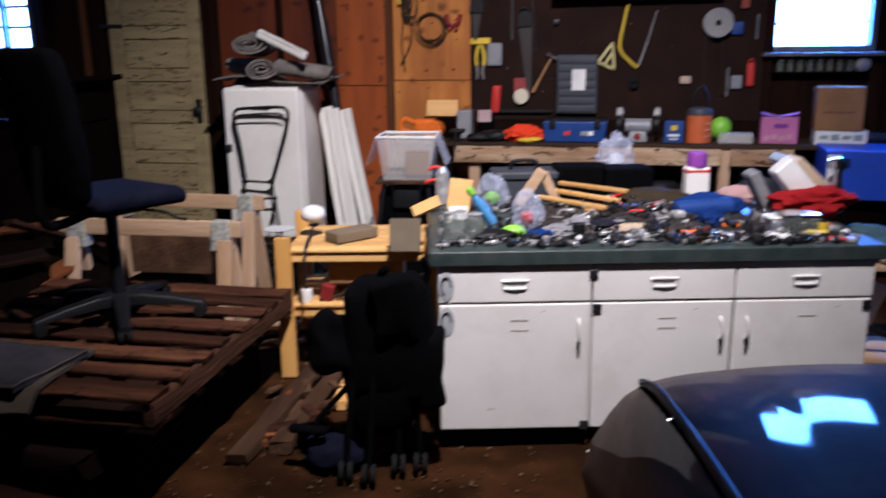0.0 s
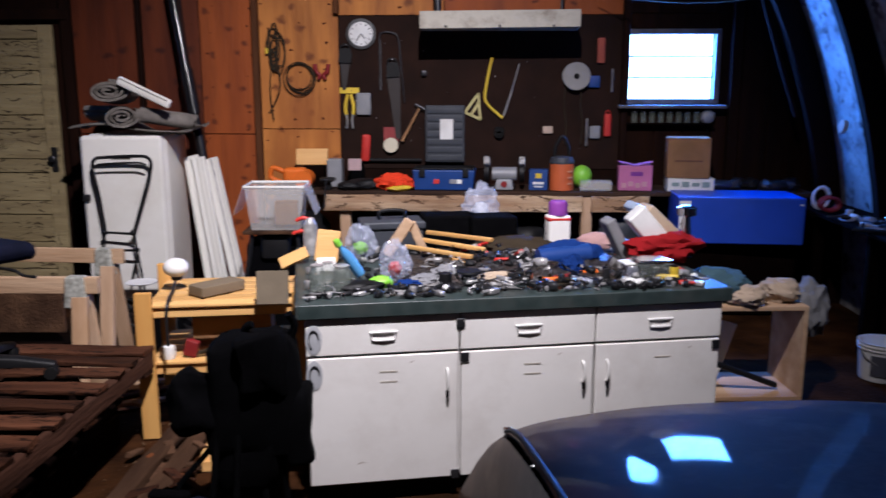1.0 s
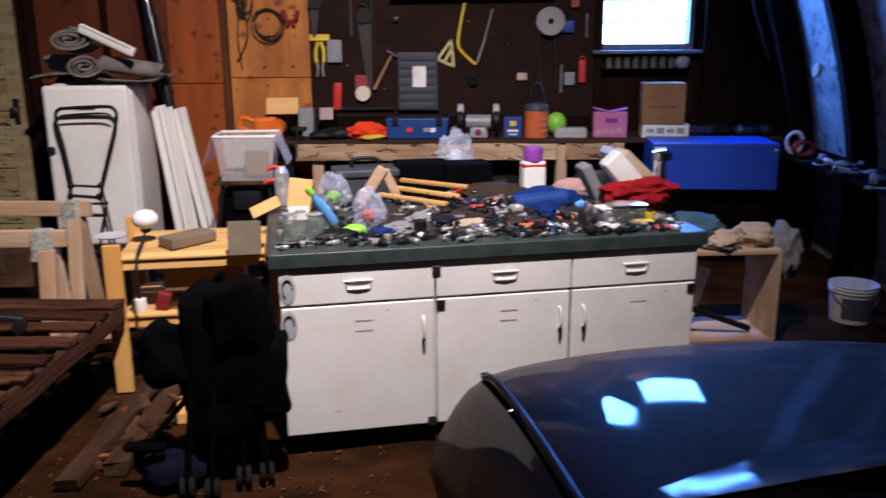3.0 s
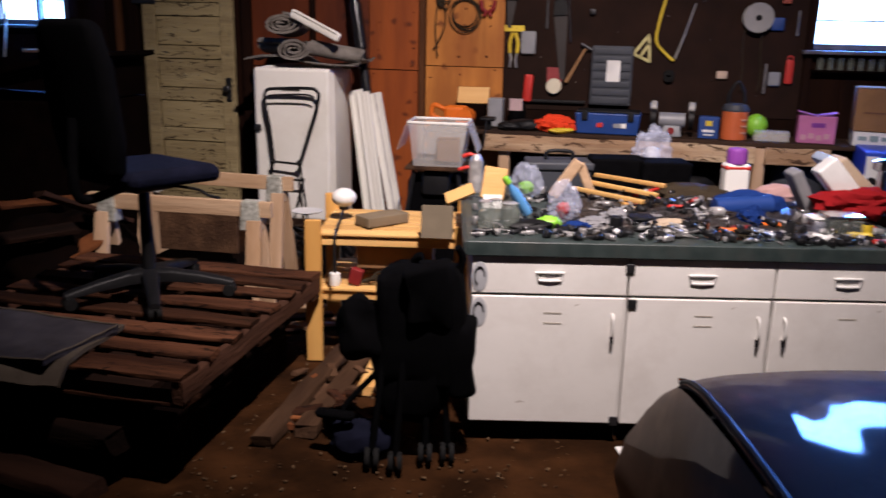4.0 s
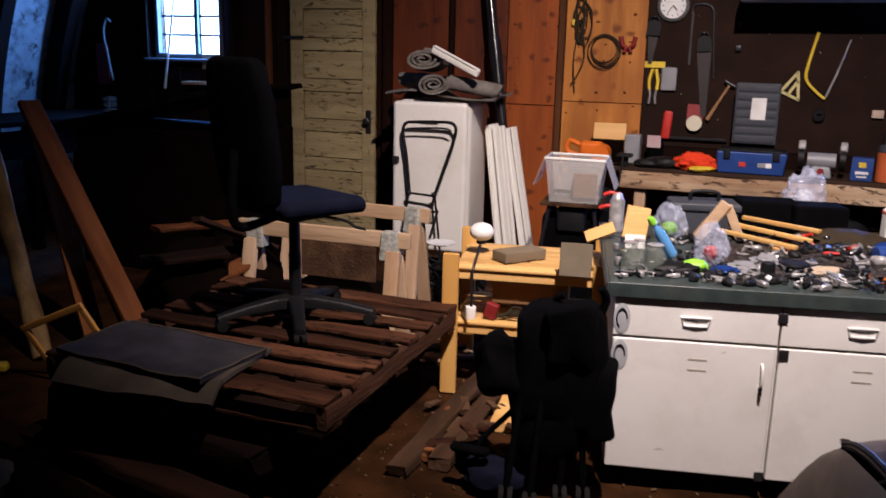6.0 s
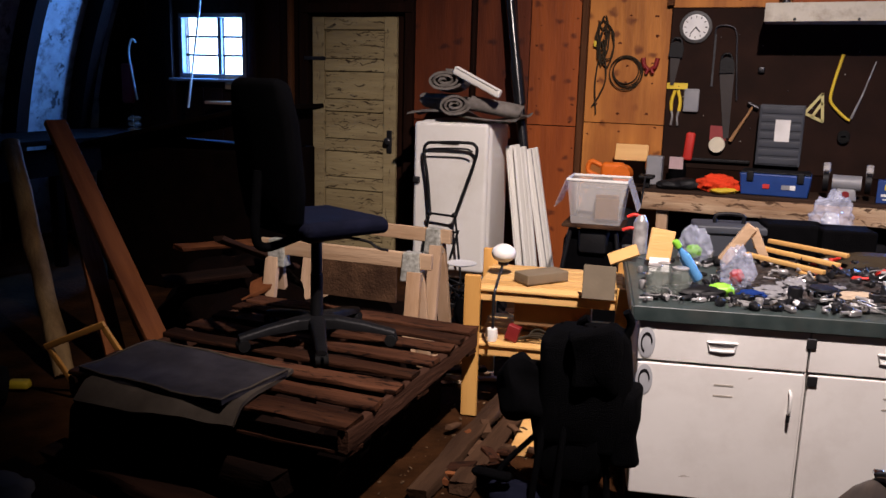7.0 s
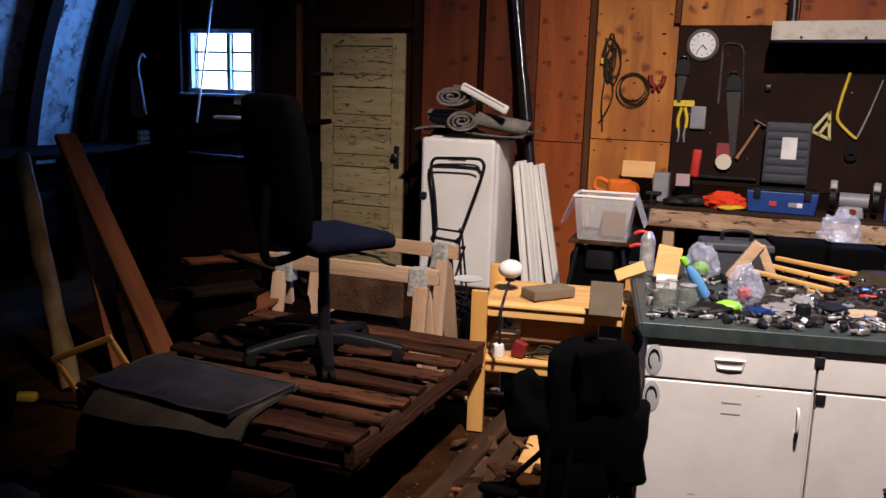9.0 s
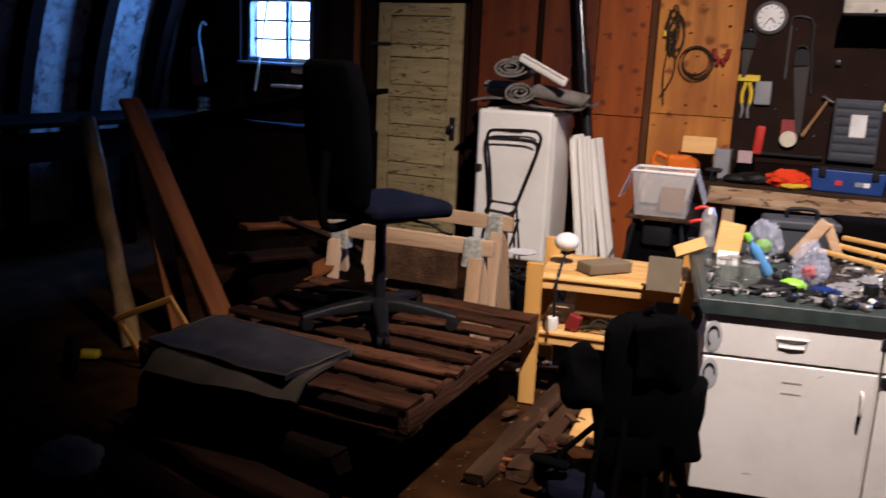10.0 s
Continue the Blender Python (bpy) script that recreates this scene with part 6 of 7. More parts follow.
# under the bench
for i, (x, y, s, mt) in enumerate(((-0.2, 6.2, (0.22, 0.14, 0.16), "black"), (0.45, 6.2, (0.26, 0.15, 0.2), "dark_box"), (0.95, 6.2, (0.2, 0.14, 0.15), "black"), (1.75, 6.2, (0.2, 0.15, 0.22), "case_grey"), (-0.95, 6.2, (0.2, 0.15, 0.2), "black"))):
    bm = bmnew()
    blob(bm, (0, 0, s[2] * 0.9), s, 0.3, 2.5, i * 5.0, 3)
    solo("stored_sack", bm, mt, "dark sack stored on the low bench shelf", "sack", loc=(x, y, 0.366), group="bundles under the bench")

# ---- clutter on the green worktop ----
ZW = 0.911


def on(name, bm, mat, label, category, x, y, rz=0, z=ZW, group="", rx=0, ry=0, smooth=True):
    return solo(name, bm, mat, label, category, loc=(x, y, z), rz=rz, group=group, rx=rx, ry=ry, smooth=smooth)


plain("bag_film", (0.55, 0.56, 0.60), 0.2)
clear("film", (0.52, 0.56, 0.70), 0.10, 1.5, alpha=0.30)
M["film"] = bpy.data.materials["film"]
plain("cloth_red", (0.25, 0.012, 0.014), 0.9)
plain("cloth_blue", (0.010, 0.030, 0.14), 0.9)
plain("cloth_teal", (0.06, 0.11, 0.14), 0.9)
plain("cloth_beige", (0.46, 0.36, 0.26), 0.9)
plain("cloth_grey", (0.22, 0.22, 0.23), 0.9)
plain("spray_blue", (0.10, 0.30, 0.60), 0.25)
plain("tool_white", (0.75, 0.75, 0.73), 0.4)


def jar(x, y, r, h, label):
    th = thing("glass_jar", label, "jar", loc=(x, y, ZW), group="glass jars")
    bm = bmnew()
    lathe(bm, [(r * 0.9, 0), (r, 0.008), (r, h * 0.72), (r * 0.78, h * 0.84), (r * 0.78, h), (r * 0.70, h), (r * 0.70, h * 0.84), (r * 0.93, h * 0.7), (r * 0.93, 0.012), (0.004, 0.01)], 24)
    part("glass", bm, "jar_glass", th)
    bm = bmnew()
    lathe(bm, [(r * 0.78, h * 0.96), (r * 0.80, h * 0.97), (r * 0.80, h * 1.0), (r * 0.76, h * 1.01)], 24)
    part("lid", bm, "bright_metal", th)


jar(-0.165, 2.62, 0.036, 0.125, "empty glass jar at the worktop corner")
jar(-0.065, 2.66, 0.044, 0.115, "wide glass jar beside the worktop corner")
jar(-0.15, 2.80, 0.034, 0.10, "small glass jar behind the larger jars")

# can with red tap
vt = thing("grease_can", "steel can with a red lever valve", "can", loc=(-0.36, 3.45, ZW))
bm = bmnew()
lathe(bm, [(0.035, 0), (0.038, 0.01), (0.038, 0.16), (0.03, 0.175), (0.02, 0.20)], 20)
part("can", bm, "bright_metal", vt)
for z, dx in ((0.19, -0.07), (0.12, -0.09)):
    bm = bmnew()
    tube(bm, bend([(0, 0, z), (dx * 0.5, -0.01, z + 0.01), (dx, -0.01, z - 0.005)], 4), 0.010, 8)
    part("lever", bm, "tool_red", vt)
bm = bmnew()
box(bm, (0, 0, 0.10), (0.115, 0.03, 0.16), bev=0.004, ry=8, rx=-18)
on("wood_block", bm, "pine", "tan plywood block leaning among the clutter", "wood block", -0.22, 3.18, 10)
bm = bmnew()
box(bm, (0, 0, 0.03), (0.15, 0.025, 0.06), bev=0.003, ry=-24, rx=-30)
on("wood_scrap", bm, "pine", "angled pine scrap sticking out at the worktop corner", "wood scrap", -0.40, 3.22, 10)
bm = bmnew()
box(bm, (0, 0, 0.04), (0.09, 0.012, 0.07), rx=-35)
on("white_card", bm, "paper_white", "white card lying among the clutter", "card", -0.20, 3.02, 10)


def film_bag(name, x, y, s, seed, label, z=ZW, fill=None):
    th = thing(name, label, "plastic bag", loc=(x, y, z))
    bm = bmnew()
    blob(bm, (0, 0, s[2]), s, 0.55, 2.6, seed, 5)
    for v in bm.verts:
        q = v.co * 20 + Vector((seed, 0, seed))
        v.co += 0.010 * Vector((abs(noise.noise(q)), abs(noise.noise(q + Vector((5, 0, 0)))), abs(noise.noise(q + Vector((0, 5, 0))))))
        if v.co.z > s[2] * 1.3:
            v.co.z += 0.6 * (v.co.z - s[2] * 1.3)
    part("film", bm, "film", th)
    bm = bmnew()
    blob(bm, (0, 0, s[2] * 0.8), tuple(q * 0.45 for q in s), 0.5, 3, seed + 2, 3)
    part("contents", bm, fill or "tool_white", th)


film_bag("plastic_bag", -0.08, 3.36, (0.075, 0.05, 0.07), 3, "clear plastic bag holding a green item", fill="lime")
film_bag("plastic_bag", 0.15, 2.85, (0.065, 0.045, 0.075), 7, "clear plastic packet with red and white contents", fill="tool_red")
film_bag("plastic_bag", 0.54, 3.81, (0.095, 0.07, 0.085), 12, "puffed clear plastic bag standing on a black case", z=ZW + 0.13, fill="bag_film")
sb = thing("spray_bottle", "blue bottle lying tilted with a green cap", "bottle", loc=(-0.01, 2.86, ZW + 0.03), ry=-35, rz=30)
bm = bmnew()
lathe(bm, [(0.022, 0), (0.025, 0.01), (0.025, 0.12), (0.011, 0.16), (0.011, 0.18)], 18)
part("bottle", bm, "spray_blue", sb)
bm = bmnew()
lathe(bm, [(0.017, 0.175), (0.017, 0.20), (0.012, 0.21)], 14)
part("cap", bm, "lime", sb)
bm = bmnew()
blob(bm, (0, 0, 0.025), (0.05, 0.035, 0.03), 0.4, 3, 3, 3)
on("green_clip", bm, "lime", "lime green plastic clip on the worktop", "clip", 0.10, 2.73)
bm = bmnew()
blob(bm, (0, 0, 0.02), (0.10, 0.05, 0.025), 0.35, 3, 5, 3)
on("black_grip", bm, "black", "black rubber grip lying near the worktop edge", "grip", 0.02, 2.67, 15)

tc_ = thing("tool_case", "dark grey plastic tool case with a folding handle", "tool case", loc=(0.06, 3.60, ZW), rz=14)
bm = bmnew()
box(bm, (0, 0, 0.07), (0.33, 0.20, 0.13), bev=0.012, seg=2, taper=0.93)
part("tub", bm, "case_grey", tc_)
bm = bmnew()
box(bm, (0, 0, 0.15), (0.35, 0.22, 0.045), bev=0.012, seg=2)
part("lid", bm, "case_grey", tc_)
bm = bmnew()
tube(bm, bend([(-0.07, 0, 0.17), (-0.06, 0.0, 0.215), (0.06, 0.0, 0.215), (0.07, 0, 0.17)], 5), 0.011, 8)
part("handle", bm, "black", tc_)
bm = bmnew()
box(bm, (0, 0, 0), (0.055, 0.04, 0.22), bev=0.006, ry=34)
box(bm, (0.105, 0.01, -0.01), (0.045, 0.03, 0.19), bev=0.005, ry=-24)
on("axe_handle", bm, "lumber", "pale split wood piece leaning on the case", "wood piece", 0.12, 3.32, 8, ZW + 0.12)
for i, (x, y, w) in enumerate(((0.36, 3.66, 0.42), (0.60, 3.62, 0.36))):
    bm = bmnew()
    box(bm, (0, 0, 0.10), (w * 0.7, 0.20, 0.19), bev=0.014, seg=2)
    on("black_case", bm, "cloth_black", "black plastic case at the back of the worktop", "case", x, y, 12, group="black cases")
for i, (x0, y0, x1, y1, z) in enumerate(((0.20, 3.40, 0.56, 3.12, 0.10), (0.26, 3.46, 0.60, 3.24, 0.125), (0.16, 3.32, 0.50, 3.06, 0.075), (0.34, 3.24, 0.48, 3.02, 0.05))):
    bm = bmnew()
    ln = math.hypot(x1 - x0, y1 - y0)
    box(bm, (0, 0, 0), (ln, 0.028, 0.02), bev=0.003)
    on("wood_stick", bm, "pine", "long thin pine stick lying across the clutter", "stick", (x0 + x1) / 2, (y0 + y1) / 2, math.degrees(math.atan2(y1 - y0, x1 - x0)), ZW + z, group="pine sticks")
rs = thing("cable_reel", "small black reel of wire on the worktop", "reel", loc=(0.49, 2.82, ZW), rz=12)
bm = bmnew()
lathe(bm, [(0.055, 0), (0.058, 0.008), (0.04, 0.012), (0.04, 0.05), (0.058, 0.054), (0.055, 0.062), (0.02, 0.062)], 24)
part("spool", bm, "black", rs)
bm = bmnew()
lathe(bm, [(0.046, 0.013), (0.05, 0.02), (0.05, 0.044), (0.046, 0.05)], 20)
part("wire", bm, "chrome", rs)
bm = bmnew()
lathe(bm, [(0.028, 0), (0.03, 0.005), (0.03, 0.06), (0.026, 0.065)], 18)
on("bottle_plug", bm, "black", "black plastic cap standing on the worktop", "cap", 0.385, 2.755)
bm = bmnew()
blob(bm, (0, 0, 0.02), (0.07, 0.045, 0.025), 0.5, 3, 4, 3)
on("leather_glove", bm, "cloth_beige", "crumpled tan glove on the worktop", "glove", 0.62, 2.88, 20)
for i, (x, y, rz, c) in enumerate(((0.78, 3.42, 200, "tool_red"), (0.86, 3.46, 190, "tool_white"), (1.00, 2.98, 15, "tool_orange"), (0.45, 3.24, 60, "tool_red"))):
    th = thing("screwdriver", "screwdriver with a coloured handle lying in the clutter", "screwdriver", loc=(x, y, ZW + 0.06 * (i < 2) + 0.018), rz=rz, group="screwdrivers")
    bm = bmnew()
    tube(bm, [(0, 0, 0), (0.01, 0, 0), (0.05, 0, 0), (0.095, 0, 0), (0.10, 0, 0)], [0.008, 0.016, 0.013, 0.016, 0.010], 10)
    part("handle", bm, c, th)
    bm = bmnew()
    rod(bm, (0.10, 0, 0), (0.20, 0, 0), 0.0035, n=8)
    part("shaft", bm, "chrome", th)
jg = thing("cleaner_jug", "white plastic jug with a red band and a purple cap", "jug", loc=(0.96, 3.62, ZW), rz=12)
bm = bmnew()
box(bm, (0, 0, 0.10), (0.125, 0.09, 0.20), bev=0.015, seg=3)
part("jug", bm, "white_plastic", jg)
bm = bmnew()
box(bm, (0, 0, 0.178), (0.128, 0.093, 0.03), bev=0.012, seg=2)
part("red_band", bm, "tool_red", jg)
bm = bmnew()
lathe(bm, [(0.05, 0.198), (0.052, 0.205), (0.052, 0.26), (0.042, 0.275)], 20)
part("cap", bm, "purple", jg)
bm = bmnew()
blob(bm, (0, 0, 0.06), (0.17, 0.08, 0.07), 0.3, 2.4, 2, 4)
on("blue_jacket", bm, "cloth_blue", "rolled blue cloth bundle among the tools", "bundle", 0.98, 3.22, 18)
bm = bmnew()
rod(bm, (-0.17, 0, 0.06), (0.10, 0, 0.07), 0.045, 0.05, 18)
on("blue_grinder", bm, plain("grinder_blue", (0.015, 0.05, 0.22), 0.4), "blue body of an angle grinder lying on its side", "angle grinder", 0.98, 3.17, 20)
bm = bmnew()
blob(bm, (0, 0, 0.05), (0.10, 0.06, 0.05), 0.5, 3.5, 9, 3)
on("pink_rag", bm, plain("rag_pink", (0.45, 0.28, 0.26), 0.9), "pale crumpled rag behind the tools", "rag", 1.17, 3.62)
bm = bmnew()
blob(bm, (0, 0, 0.08), (0.18, 0.11, 0.075), 0.5, 2.6, 1, 4)
on("red_jacket", bm, "cloth_red", "crumpled red cloth at the worktop end", "cloth", 1.47, 3.32, 10)
bm = bmnew()
box(bm, (0, 0, 0), (0.11, 0.10, 0.26), bev=0.01, ry=-42)
on("white_roll", bm, "tool_white", "white padded roll lying on the red cloth", "roll", 1.40, 3.36, 10, ZW + 0.16)
bm = bmnew()
box(bm, (0, 0, 0), (0.10, 0.14, 0.28), bev=0.012, ry=-48)
on("beige_sleeve", bm, "cloth_beige", "beige cloth sleeve leaning on the clutter", "cloth", 1.47, 3.47, 14, ZW + 0.16)
bm = bmnew()
box(bm, (0, 0, 0), (0.06, 0.12, 0.24), bev=0.012, ry=-28)
on("grey_sleeve", bm, "cloth_grey", "dark grey cloth sleeve leaning on the clutter", "cloth", 1.24, 3.38, 10, ZW + 0.11)
bm = bmnew()
box(bm, (0, 0, 0), (0.05, 0.14, 0.24), bev=0.01, ry=-50)
on("pale_blue_sleeve", bm, plain("cloth_paleblue", (0.35, 0.42, 0.55), 0.85), "pale blue cloth edge sticking up", "cloth", 1.41, 3.50, 12, ZW + 0.20)
gt = thing("steel_tray", "shallow polished steel tray reflecting the window", "tray", loc=(1.33, 2.95, ZW), rz=12)
bm = bmnew()
box(bm, (0, 0, 0.045), (0.15, 0.12, 0.09), bev=0.006)
part("body", bm, "jar_glass", gt)
bm = bmnew()
box(bm, (0, 0, 0.096), (0.16, 0.13, 0.008), bev=0.003)
part("lid", bm, "chrome", gt)
bm = bmnew()
tube(bm, [(0, 0, 0), (0, 0, 0.10), (0, 0, 0.22)], [0.045, 0.03, 0.02], 14)
lathe(bm, [(0.02, 0.21), (0.05, 0.22), (0.05, 0.26), (0.02, 0.27)], 16)
on("chrome_nozzle", bm, "chrome", "chrome shower-like nozzle standing behind the cloths", "nozzle", 1.62, 3.50)
bm = bmnew()
box(bm, (0, 0, 0.012), (0.34, 0.20, 0.02), bev=0.004)
on("blue_folder", bm, "cloth_paleblue", "thin blue folder lying on the worktop end", "folder", 1.28, 3.62, 12)
bm = bmnew()
blob(bm, (0, 0, 0.05), (0.22, 0.14, 0.06), 0.5, 3, 3, 4)
on("hose_tangle", bm, "cord", "dark pile of hoses and cords in the middle of the worktop", "cords", 0.72, 3.42, 10)

# loose hardware: one mesh a kind, many pieces
proto = []


def proto_mesh(name, bm, mat):
    bmesh.ops.recalc_face_normals(bm, faces=bm.faces)
    me = bpy.data.meshes.new(name)
    bm.to_mesh(me)
    bm.free()
    for p in me.polygons:
        p.use_smooth = True
    me.set_sharp_from_angle(angle=radians(38))
    me.materials.append(M[mat])
    proto.append((name, me))


def sock(bm):
    lathe(bm, [(0.014, 0), (0.016, 0.003), (0.016, 0.035), (0.014, 0.038), (0.010, 0.038), (0.010, 0.02)], 12)


def elbow(bm):
    tube(bm, bend([(-0.03, 0, 0.014), (0, 0, 0.014), (0.02, 0.02, 0.014), (0.02, 0.045, 0.014)], 4), 0.012, 8)


def bolt(bm):
    rod(bm, (-0.03, 0, 0.01), (0.03, 0, 0.01), 0.005, n=7)
    rod(bm, (0.03, 0, 0.01), (0.04, 0, 0.01), 0.010, n=6)


def plier(bm):
    tube(bm, bend([(-0.09, 0.025, 0.01), (-0.03, 0.012, 0.01), (0.02, -0.006, 0.01), (0.05, 0, 0.01)], 4), 0.008, 7)
    tube(bm, bend([(-0.09, -0.025, 0.01), (-0.03, -0.012, 0.01), (0.02, 0.006, 0.01), (0.05, 0, 0.01)], 4), 0.008, 7)


def spanner(bm):
    box(bm, (0, 0, 0.006), (0.13, 0.014, 0.007), bev=0.002)
    lathe(bm, [(0.010, 0.001), (0.017, 0.001), (0.017, 0.012), (0.010, 0.012)], 12, pose(0.068, 0, 0))
    lathe(bm, [(0.009, 0.001), (0.015, 0.001), (0.015, 0.012), (0.009, 0.012)], 12, pose(-0.068, 0, 0))


def ring(bm):
    tube(bm, [(0.028 * math.cos(a * 0.5236), 0.028 * math.sin(a * 0.5236), 0.008) for a in range(12)], 0.008, 7, closed=True)


def lump(bm):
    blob(bm, (0, 0, 0.015), (0.032, 0.022, 0.018), 0.5, 3, 4, 2)


def wirel(bm):
    tube(bm, bend([(-0.08, 0, 0.006), (-0.04, 0.04, 0.012), (0.02, 0.03, 0.02), (0.05, -0.03, 0.01), (0.0, -0.05, 0.008), (-0.05, -0.02, 0.012)], 4), 0.004, 6)


def bit(bm):
    box(bm, (0, 0, 0.012), (0.05, 0.03, 0.024), bev=0.005)
    rod(bm, (0.02, 0, 0.014), (0.06, 0, 0.014), 0.008, n=8)


for nm, fn, mats in (("socket", sock, ("dark_metal", "steel", "chrome")), ("pipe_elbow", elbow, ("steel", "dark_metal", "black")), ("bolt", bolt, ("steel", "bright_metal", "chrome")), ("pliers", plier, ("dark_metal", "steel", "black")),
                     ("spanner", spanner, ("bright_metal", "chrome")), ("ring", ring, ("rubber", "chrome")), ("metal_lump", lump, ("dark_metal", "black", "bright_metal", "tool_white")), ("wire_loop", wirel, ("cord", "cord", "black", "steel")),
                     ("fitting", bit, ("dark_metal", "black", "steel", "bright_metal", "tool_red", "black", "dark_metal"))):
    for mt in mats:
        b_ = bmnew()
        fn(b_)
        proto_mesh(nm, b_, mt)
LAB = {"socket": "loose steel socket on the worktop", "pipe_elbow": "small pipe elbow lying on the worktop", "bolt": "loose steel bolt on the worktop", "pliers": "pair of pliers lying in the clutter",
       "spanner": "loose steel spanner in the clutter", "ring": "small ring washer on the worktop", "metal_lump": "small worn part in the clutter", "wire_loop": "short loop of wire in the clutter", "fitting": "small fitting in the clutter"}
rh = random.Random(21)
for i in range(430):
    nm, me = rh.choice(proto)
    u = rh.uniform(0.02, 1.82) if i % 3 else rh.uniform(0.35, 1.80)
    v = 0.035 + 1.0 * rh.random() ** 1.5
    if i % 5 == 0:
        v = rh.uniform(0.03, 0.16)
    if nm in ("pliers", "spanner", "wire_loop", "pipe_elbow"):
        v = max(v, 0.11)
    heap = 0.055 * math.exp(-((u - 1.0) / 0.45) ** 2) * min(v / 0.45, 1) * rh.uniform(0.2, 1.3)
    ob = new(nm, me)
    s = rh.uniform(0.45, 1.05)
    ob.matrix_world = cm @ pose(u, v, ZW + heap + 0.001, rh.uniform(-22, 22) * (heap > 0.01), rh.uniform(-22, 22) * (heap > 0.01), rh.uniform(0, 360)) @ Matrix.Diagonal((s, s, s, 1))
    tagged(ob, LAB[nm], nm.replace("_", " "), "loose hardware on the worktop")
bm = bmnew()


def heapf(u, v):
    x, y = -0.62 + 1.24 * u, -0.42 + 0.84 * v
    e = max(0, 1 - (x / 0.62) ** 2) * max(0, 1 - (y / 0.42) ** 2)
    n_ = noise.noise(Vector((x * 11, y * 11, 1))) * 0.5 + noise.noise(Vector((x * 27, y * 27, 4))) * 0.35
    return Vector((x, y, max(0.002, 0.06 * e ** 0.7 * (1 + 0.8 * n_))))


sheet(bm, heapf, 70, 48)
ob = solo("hardware_heap", bm, material("heap_metal", (0.12, 0.115, 0.115), (0.012, 0.011, 0.012), 0.4, 0.6, scale=45, bump=0.6, fine=160, dirt=0.6, dirt_c=(0.10, 0.05, 0.03), dirt_scale=22), "low heap of mixed screws, fittings and wire", "hardware", kind="stuff")
ob.matrix_world = cm @ pose(1.02, 0.62, ZW)
for i in range(120):    # upper layer of the heap
    nm, me = rh.choice(proto)
    x, y = rh.gauss(0, 0.27), rh.gauss(0, 0.18)
    if abs(x) > 0.6 or abs(y) > 0.4:
        continue
    z = heapf((x + 0.62) / 1.24, (y + 0.42) / 0.84).z
    ob = new(nm, me)
    s = rh.uniform(0.6, 1.15)
    ob.matrix_world = cm @ pose(1.02 + x, 0.62 + y, ZW + z - 0.004, rh.uniform(-30, 30), rh.uniform(-30, 30), rh.uniform(0, 360)) @ Matrix.Diagonal((s, s, s, 1))
    tagged(ob, LAB[nm], nm.replace("_", " "), "loose hardware on the worktop")

# larger bits along the front of the worktop
for x, y, sx, sy, sz, mt, sd, lb_ in ((0.30, 2.84, 0.085, 0.06, 0.022, "cloth_grey", 2, "folded grey work cloth on the worktop"), (0.38, 2.93, 0.07, 0.06, 0.035, "cloth_grey", 6, "crumpled grey rag on the worktop"),
                                      (0.22, 2.74, 0.055, 0.04, 0.02, "cloth_blue", 9, "small dark blue cloth bundle on the worktop"), (0.98, 3.05, 0.10, 0.06, 0.05, "cloth_blue", 4, "blue cloth bundle in the clutter"),
                                      (1.02, 3.44, 0.075, 0.05, 0.04, "cloth_beige", 8, "crumpled tan paper in the clutter")):
    bm = bmnew()
    blob(bm, (0, 0, sz * 0.7), (sx, sy, sz), 0.55, 3.0, sd, 4)
    on("work_rag", bm, mt, lb_, "cloth", x, y, sd * 20, group="cloths on the worktop")
for x, y, r, h, mt, lid, lb_ in ((0.69, 2.87, 0.026, 0.045, "dark_metal", "chrome", "small dark tin with a bright rim on the worktop"), (0.76, 2.84, 0.020, 0.050, "chrome", "black", "small chrome cylinder on the worktop"),
                                 (0.56, 2.94, 0.032, 0.040, "black", "steel", "black pot with a steel top on the worktop"), (1.12, 2.91, 0.020, 0.060, "dark_metal", "chrome", "dark bottle with a bright cap on the worktop"),
                                 (1.45, 3.00, 0.024, 0.050, "tool_yellow", "black", "yellow tin with a black cap on the worktop"), (-0.10, 2.83, 0.026, 0.055, "dark_metal", "steel", "dark metal tin beside the jars")):
    t_ = tin("small_tin", x, y, ZW, r, h, mt, lb_, "tin", lid, 18)
    t_["group"] = "small tins on the worktop"
for x, y, rz, c in ((0.86, 2.84, 12, "tool_orange"), (0.92, 2.90, 25, "dark_red"), (1.40, 2.93, -15, "tool_yellow")):
    bm = bmnew()
    tube(bm, [(-0.05, 0, 0.016), (-0.04, 0, 0.016), (0.0, 0, 0.016), (0.045, 0, 0.016), (0.055, 0, 0.016)], [0.008, 0.016, 0.013, 0.016, 0.009], 10)
    on("stubby_chisel", bm, c, "short chisel with a coloured handle near the worktop edge", "chisel", x, y, rz, group="stubby chisels")
tb2 = thing("parts_box", "small clear plastic parts box with a shiny lid", "box", loc=(1.27, 2.98, ZW), rz=14)
bm = bmnew()
box(bm, (0, 0, 0.035), (0.13, 0.09, 0.068), bev=0.006, taper=0.88)
part("tub", bm, "film", tb2)
bm = bmnew()
box(bm, (0, 0, 0.074), (0.145, 0.10, 0.010), bev=0.004)
part("lid", bm, "white_plastic", tb2)
bm = bmnew()
box(bm, (0, 0, 0.005), (0.10, 0.055, 0.008), bev=0.002, ry=2)
on("blue_packet", bm, "spray_blue", "flat shiny blue packet at the worktop edge", "packet", 1.36, 2.86, 20)
bm = bmnew()
